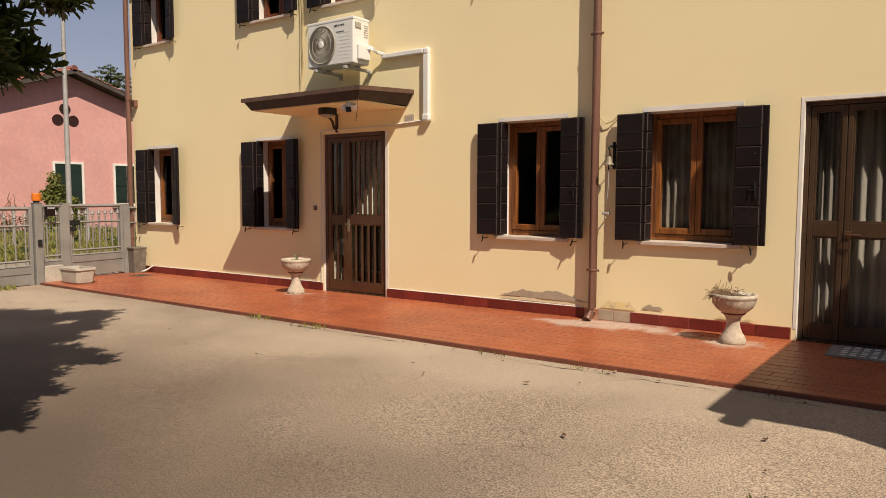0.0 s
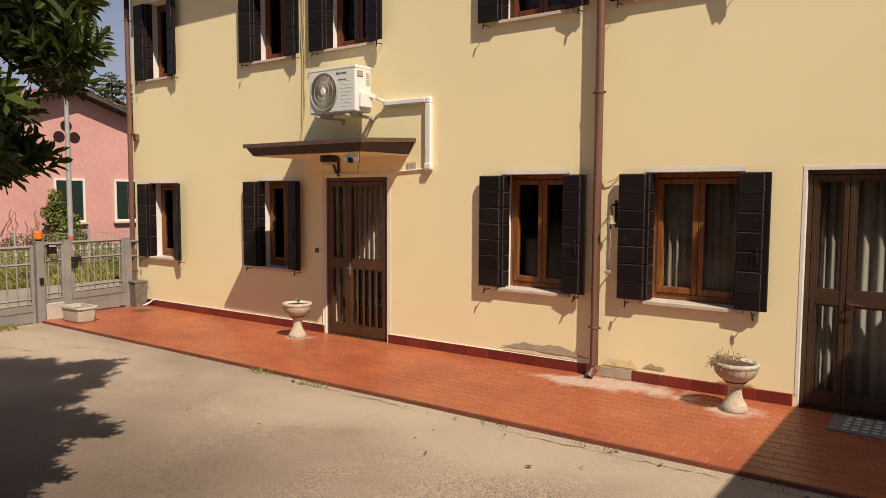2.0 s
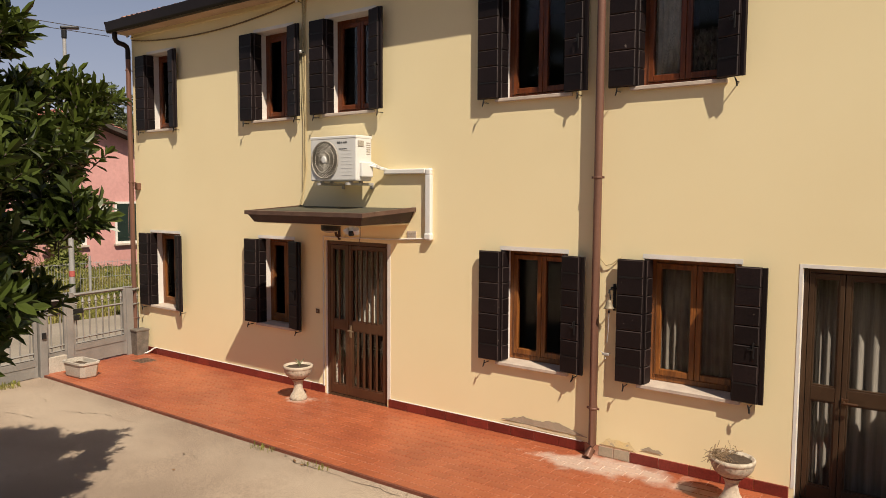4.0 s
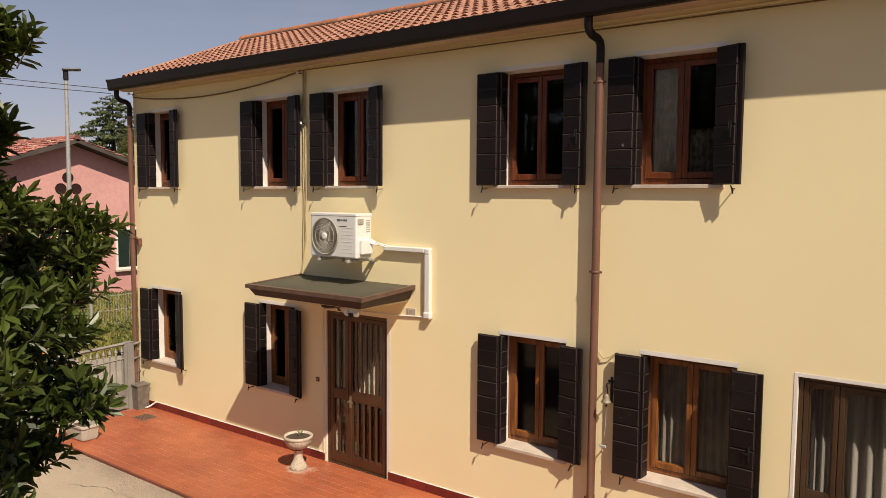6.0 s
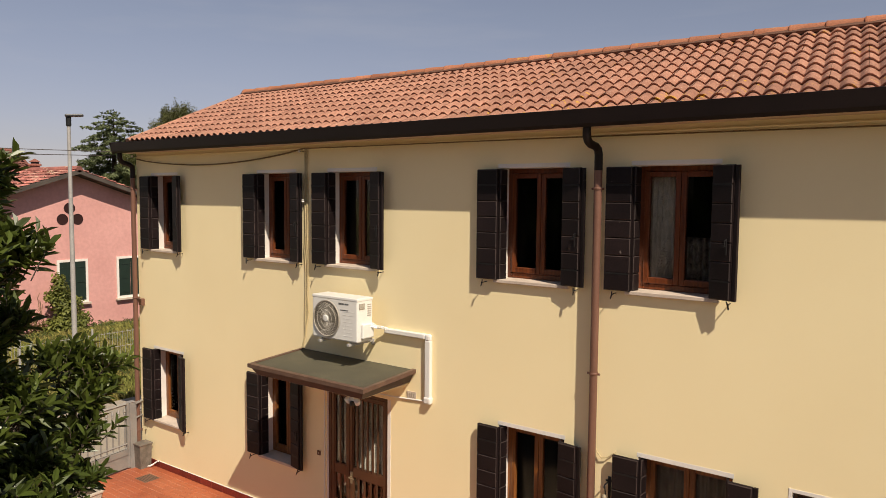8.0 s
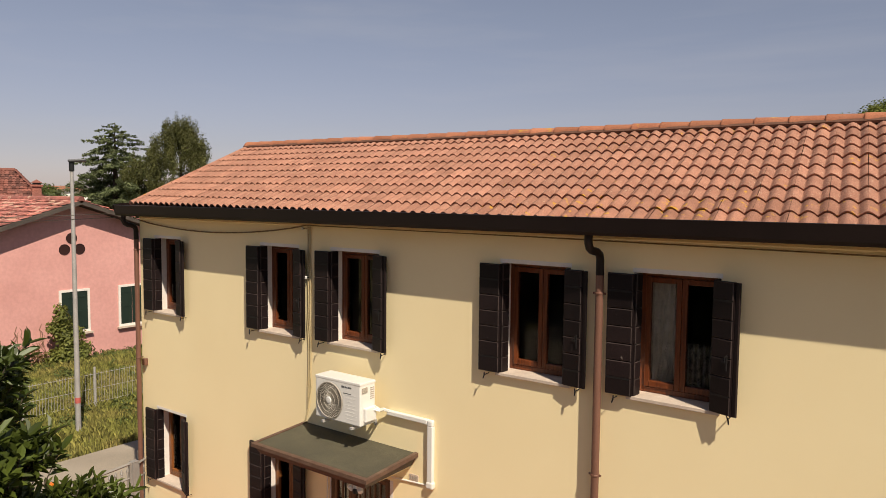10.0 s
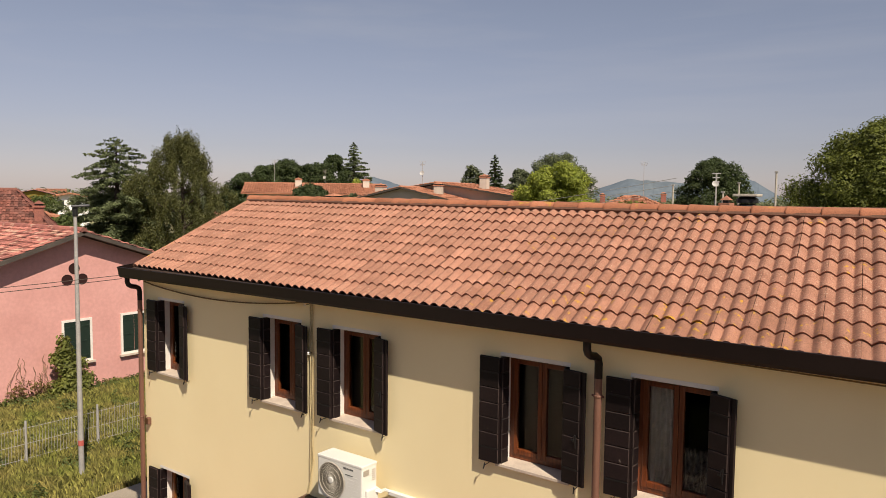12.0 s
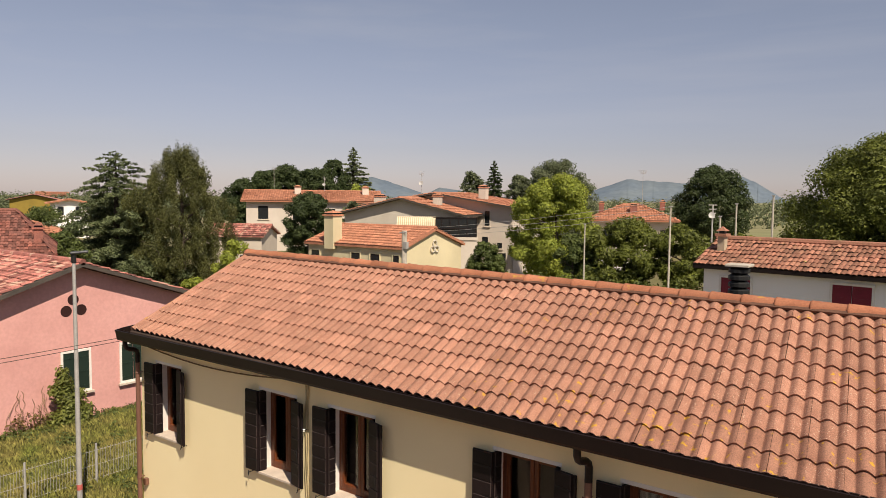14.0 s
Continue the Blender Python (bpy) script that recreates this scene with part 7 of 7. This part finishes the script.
for v in box(ed, -12.1, 4.0, -1.915, -1.888, 0, 0.05):
    v.co.z += paving_z(v.co.x) - 0.05
part("edging", ed, material("brown-red edge tile", (0.21, 0.062, 0.034), (0.13, 0.045, 0.028), rough=0.7, scale=5, fine=40, grain=0.25), PATIO_BASE, "edge tiles in a darker red than the paving")


# ---- forecourt cracks, litter and weeds ----
def crack(points, seed, wide=0.006):
    """A dark, wandering crack in the asphalt."""
    rng = random.Random(seed)
    line = []
    for (xa, ya), (xb, yb) in zip(points, points[1:]):
        n = max(3, int(math.hypot(xb - xa, yb - ya) / 0.07))
        for i in range(n):
            u = i / n
            line.append((xa + (xb - xa) * u + rng.gauss(0, 0.012), ya + (yb - ya) * u + rng.gauss(0, 0.014)))
    v, f = [], []
    for i, (x, y) in enumerate(line):
        w = wide * rng.uniform(0.05, 1.0) * max(0.12, min(1.0, 0.6 + 1.6 * noise.noise((x * 1.7, y * 1.7, seed))))
        z = rise(x) + 0.012 + 0.008 * noise.noise((x * 0.7, y * 0.7, 0)) - 0.006 * max(0, -4 - y) + 0.004
        v += [(x, y - w, z), (x, y + w, z)]
    for i in range(len(line) - 1):
        f.append((2 * i, 2 * i + 2, 2 * i + 3, 2 * i + 1))
    return v, f


CRACK = material("dirt-filled crack", (0.12, 0.092, 0.066), (0.2, 0.155, 0.112), rough=1.0, scale=9)
for k, (pts, w) in enumerate(((((-6.2, -2.0), (-4.6, -2.02), (-3.0, -2.06), (-1.2, -2.04), (1.5, -2.1), (3.6, -2.08)), 0.009), (((-1.9, -3.75), (-1.6, -3.85), (-1.3, -3.82)), 0.003),
                              (((-9.6, -2.6), (-9.0, -2.35), (-8.2, -2.3)), 0.007), (((-10.2, -3.1), (-9.4, -2.9), (-8.7, -2.95), (-8.1, -2.7)), 0.006), (((0.9, -2.3), (1.0, -3.0), (0.8, -3.8), (1.1, -4.6)), 0.008),
                              (((-2.6, -3.2), (-2.1, -3.5), (-1.9, -3.75), (-2.2, -4.1)), 0.004), (((-8.6, -2.1), (-8.3, -2.5), (-8.5, -2.9)), 0.005), (((-7.4, -2.3), (-6.6, -2.6), (-6.0, -2.55)), 0.003),
                              (((-10.9, -2.4), (-10.2, -2.5), (-9.6, -2.35)), 0.005))):
    v, f = crack(pts, 90 + k, w)
    solo("asphalt_crack", raw_mesh(v, f, CRACK), CRACK, "thin dirt-filled crack in the asphalt", "crack", "forecourt cracks")
LITTER = material("dry fallen leaf", (0.2, 0.1, 0.04), (0.1, 0.055, 0.028), rough=0.9, rand=0.4, scale=8)
for k in range(46):
    x, y = random.uniform(-9.5, 1.5), -1.9 - abs(random.gauss(0, 1.3)) if k % 2 else -1.97 - random.random() * 0.1
    s_, a = random.uniform(0.01, 0.03), random.uniform(0, 6.28)
    z = rise(x) + 0.028
    lv = [(x + s_ * math.cos(a + q) * r, y + s_ * math.sin(a + q) * r, z + h) for q, r, h in ((0, 1, 0.006), (1.2, 0.5, 0.0), (2.2, 0.55, 0.003), (3.14, 0.9, 0.007), (4.1, 0.5, 0.0), (5.1, 0.5, 0.004))]
    solo("fallen_leaf", raw_mesh(lv, [(0, 1, 2, 3), (0, 3, 4, 5)], LITTER), LITTER, "dry brown leaf on the forecourt", "leaf", "fallen leaves")
solo("edge_weeds", grass(700, -6.5, 2.5, -2.04, -1.93, 0.03, 12, lambda x, y: noise.noise((x * 2.3, 0, 4)) > 0.2, 0.3, 0.02), GRASS, "tiny weeds in the joint along the paving", "weeds", kind="stuff")
solo("edge_weeds", grass(40, -0.75, -0.66, -3.95, -3.86, 0.06, 13, None, 0.4, 0.05), GRASS, "small green weed growing in a crack", "weeds", kind="stuff")
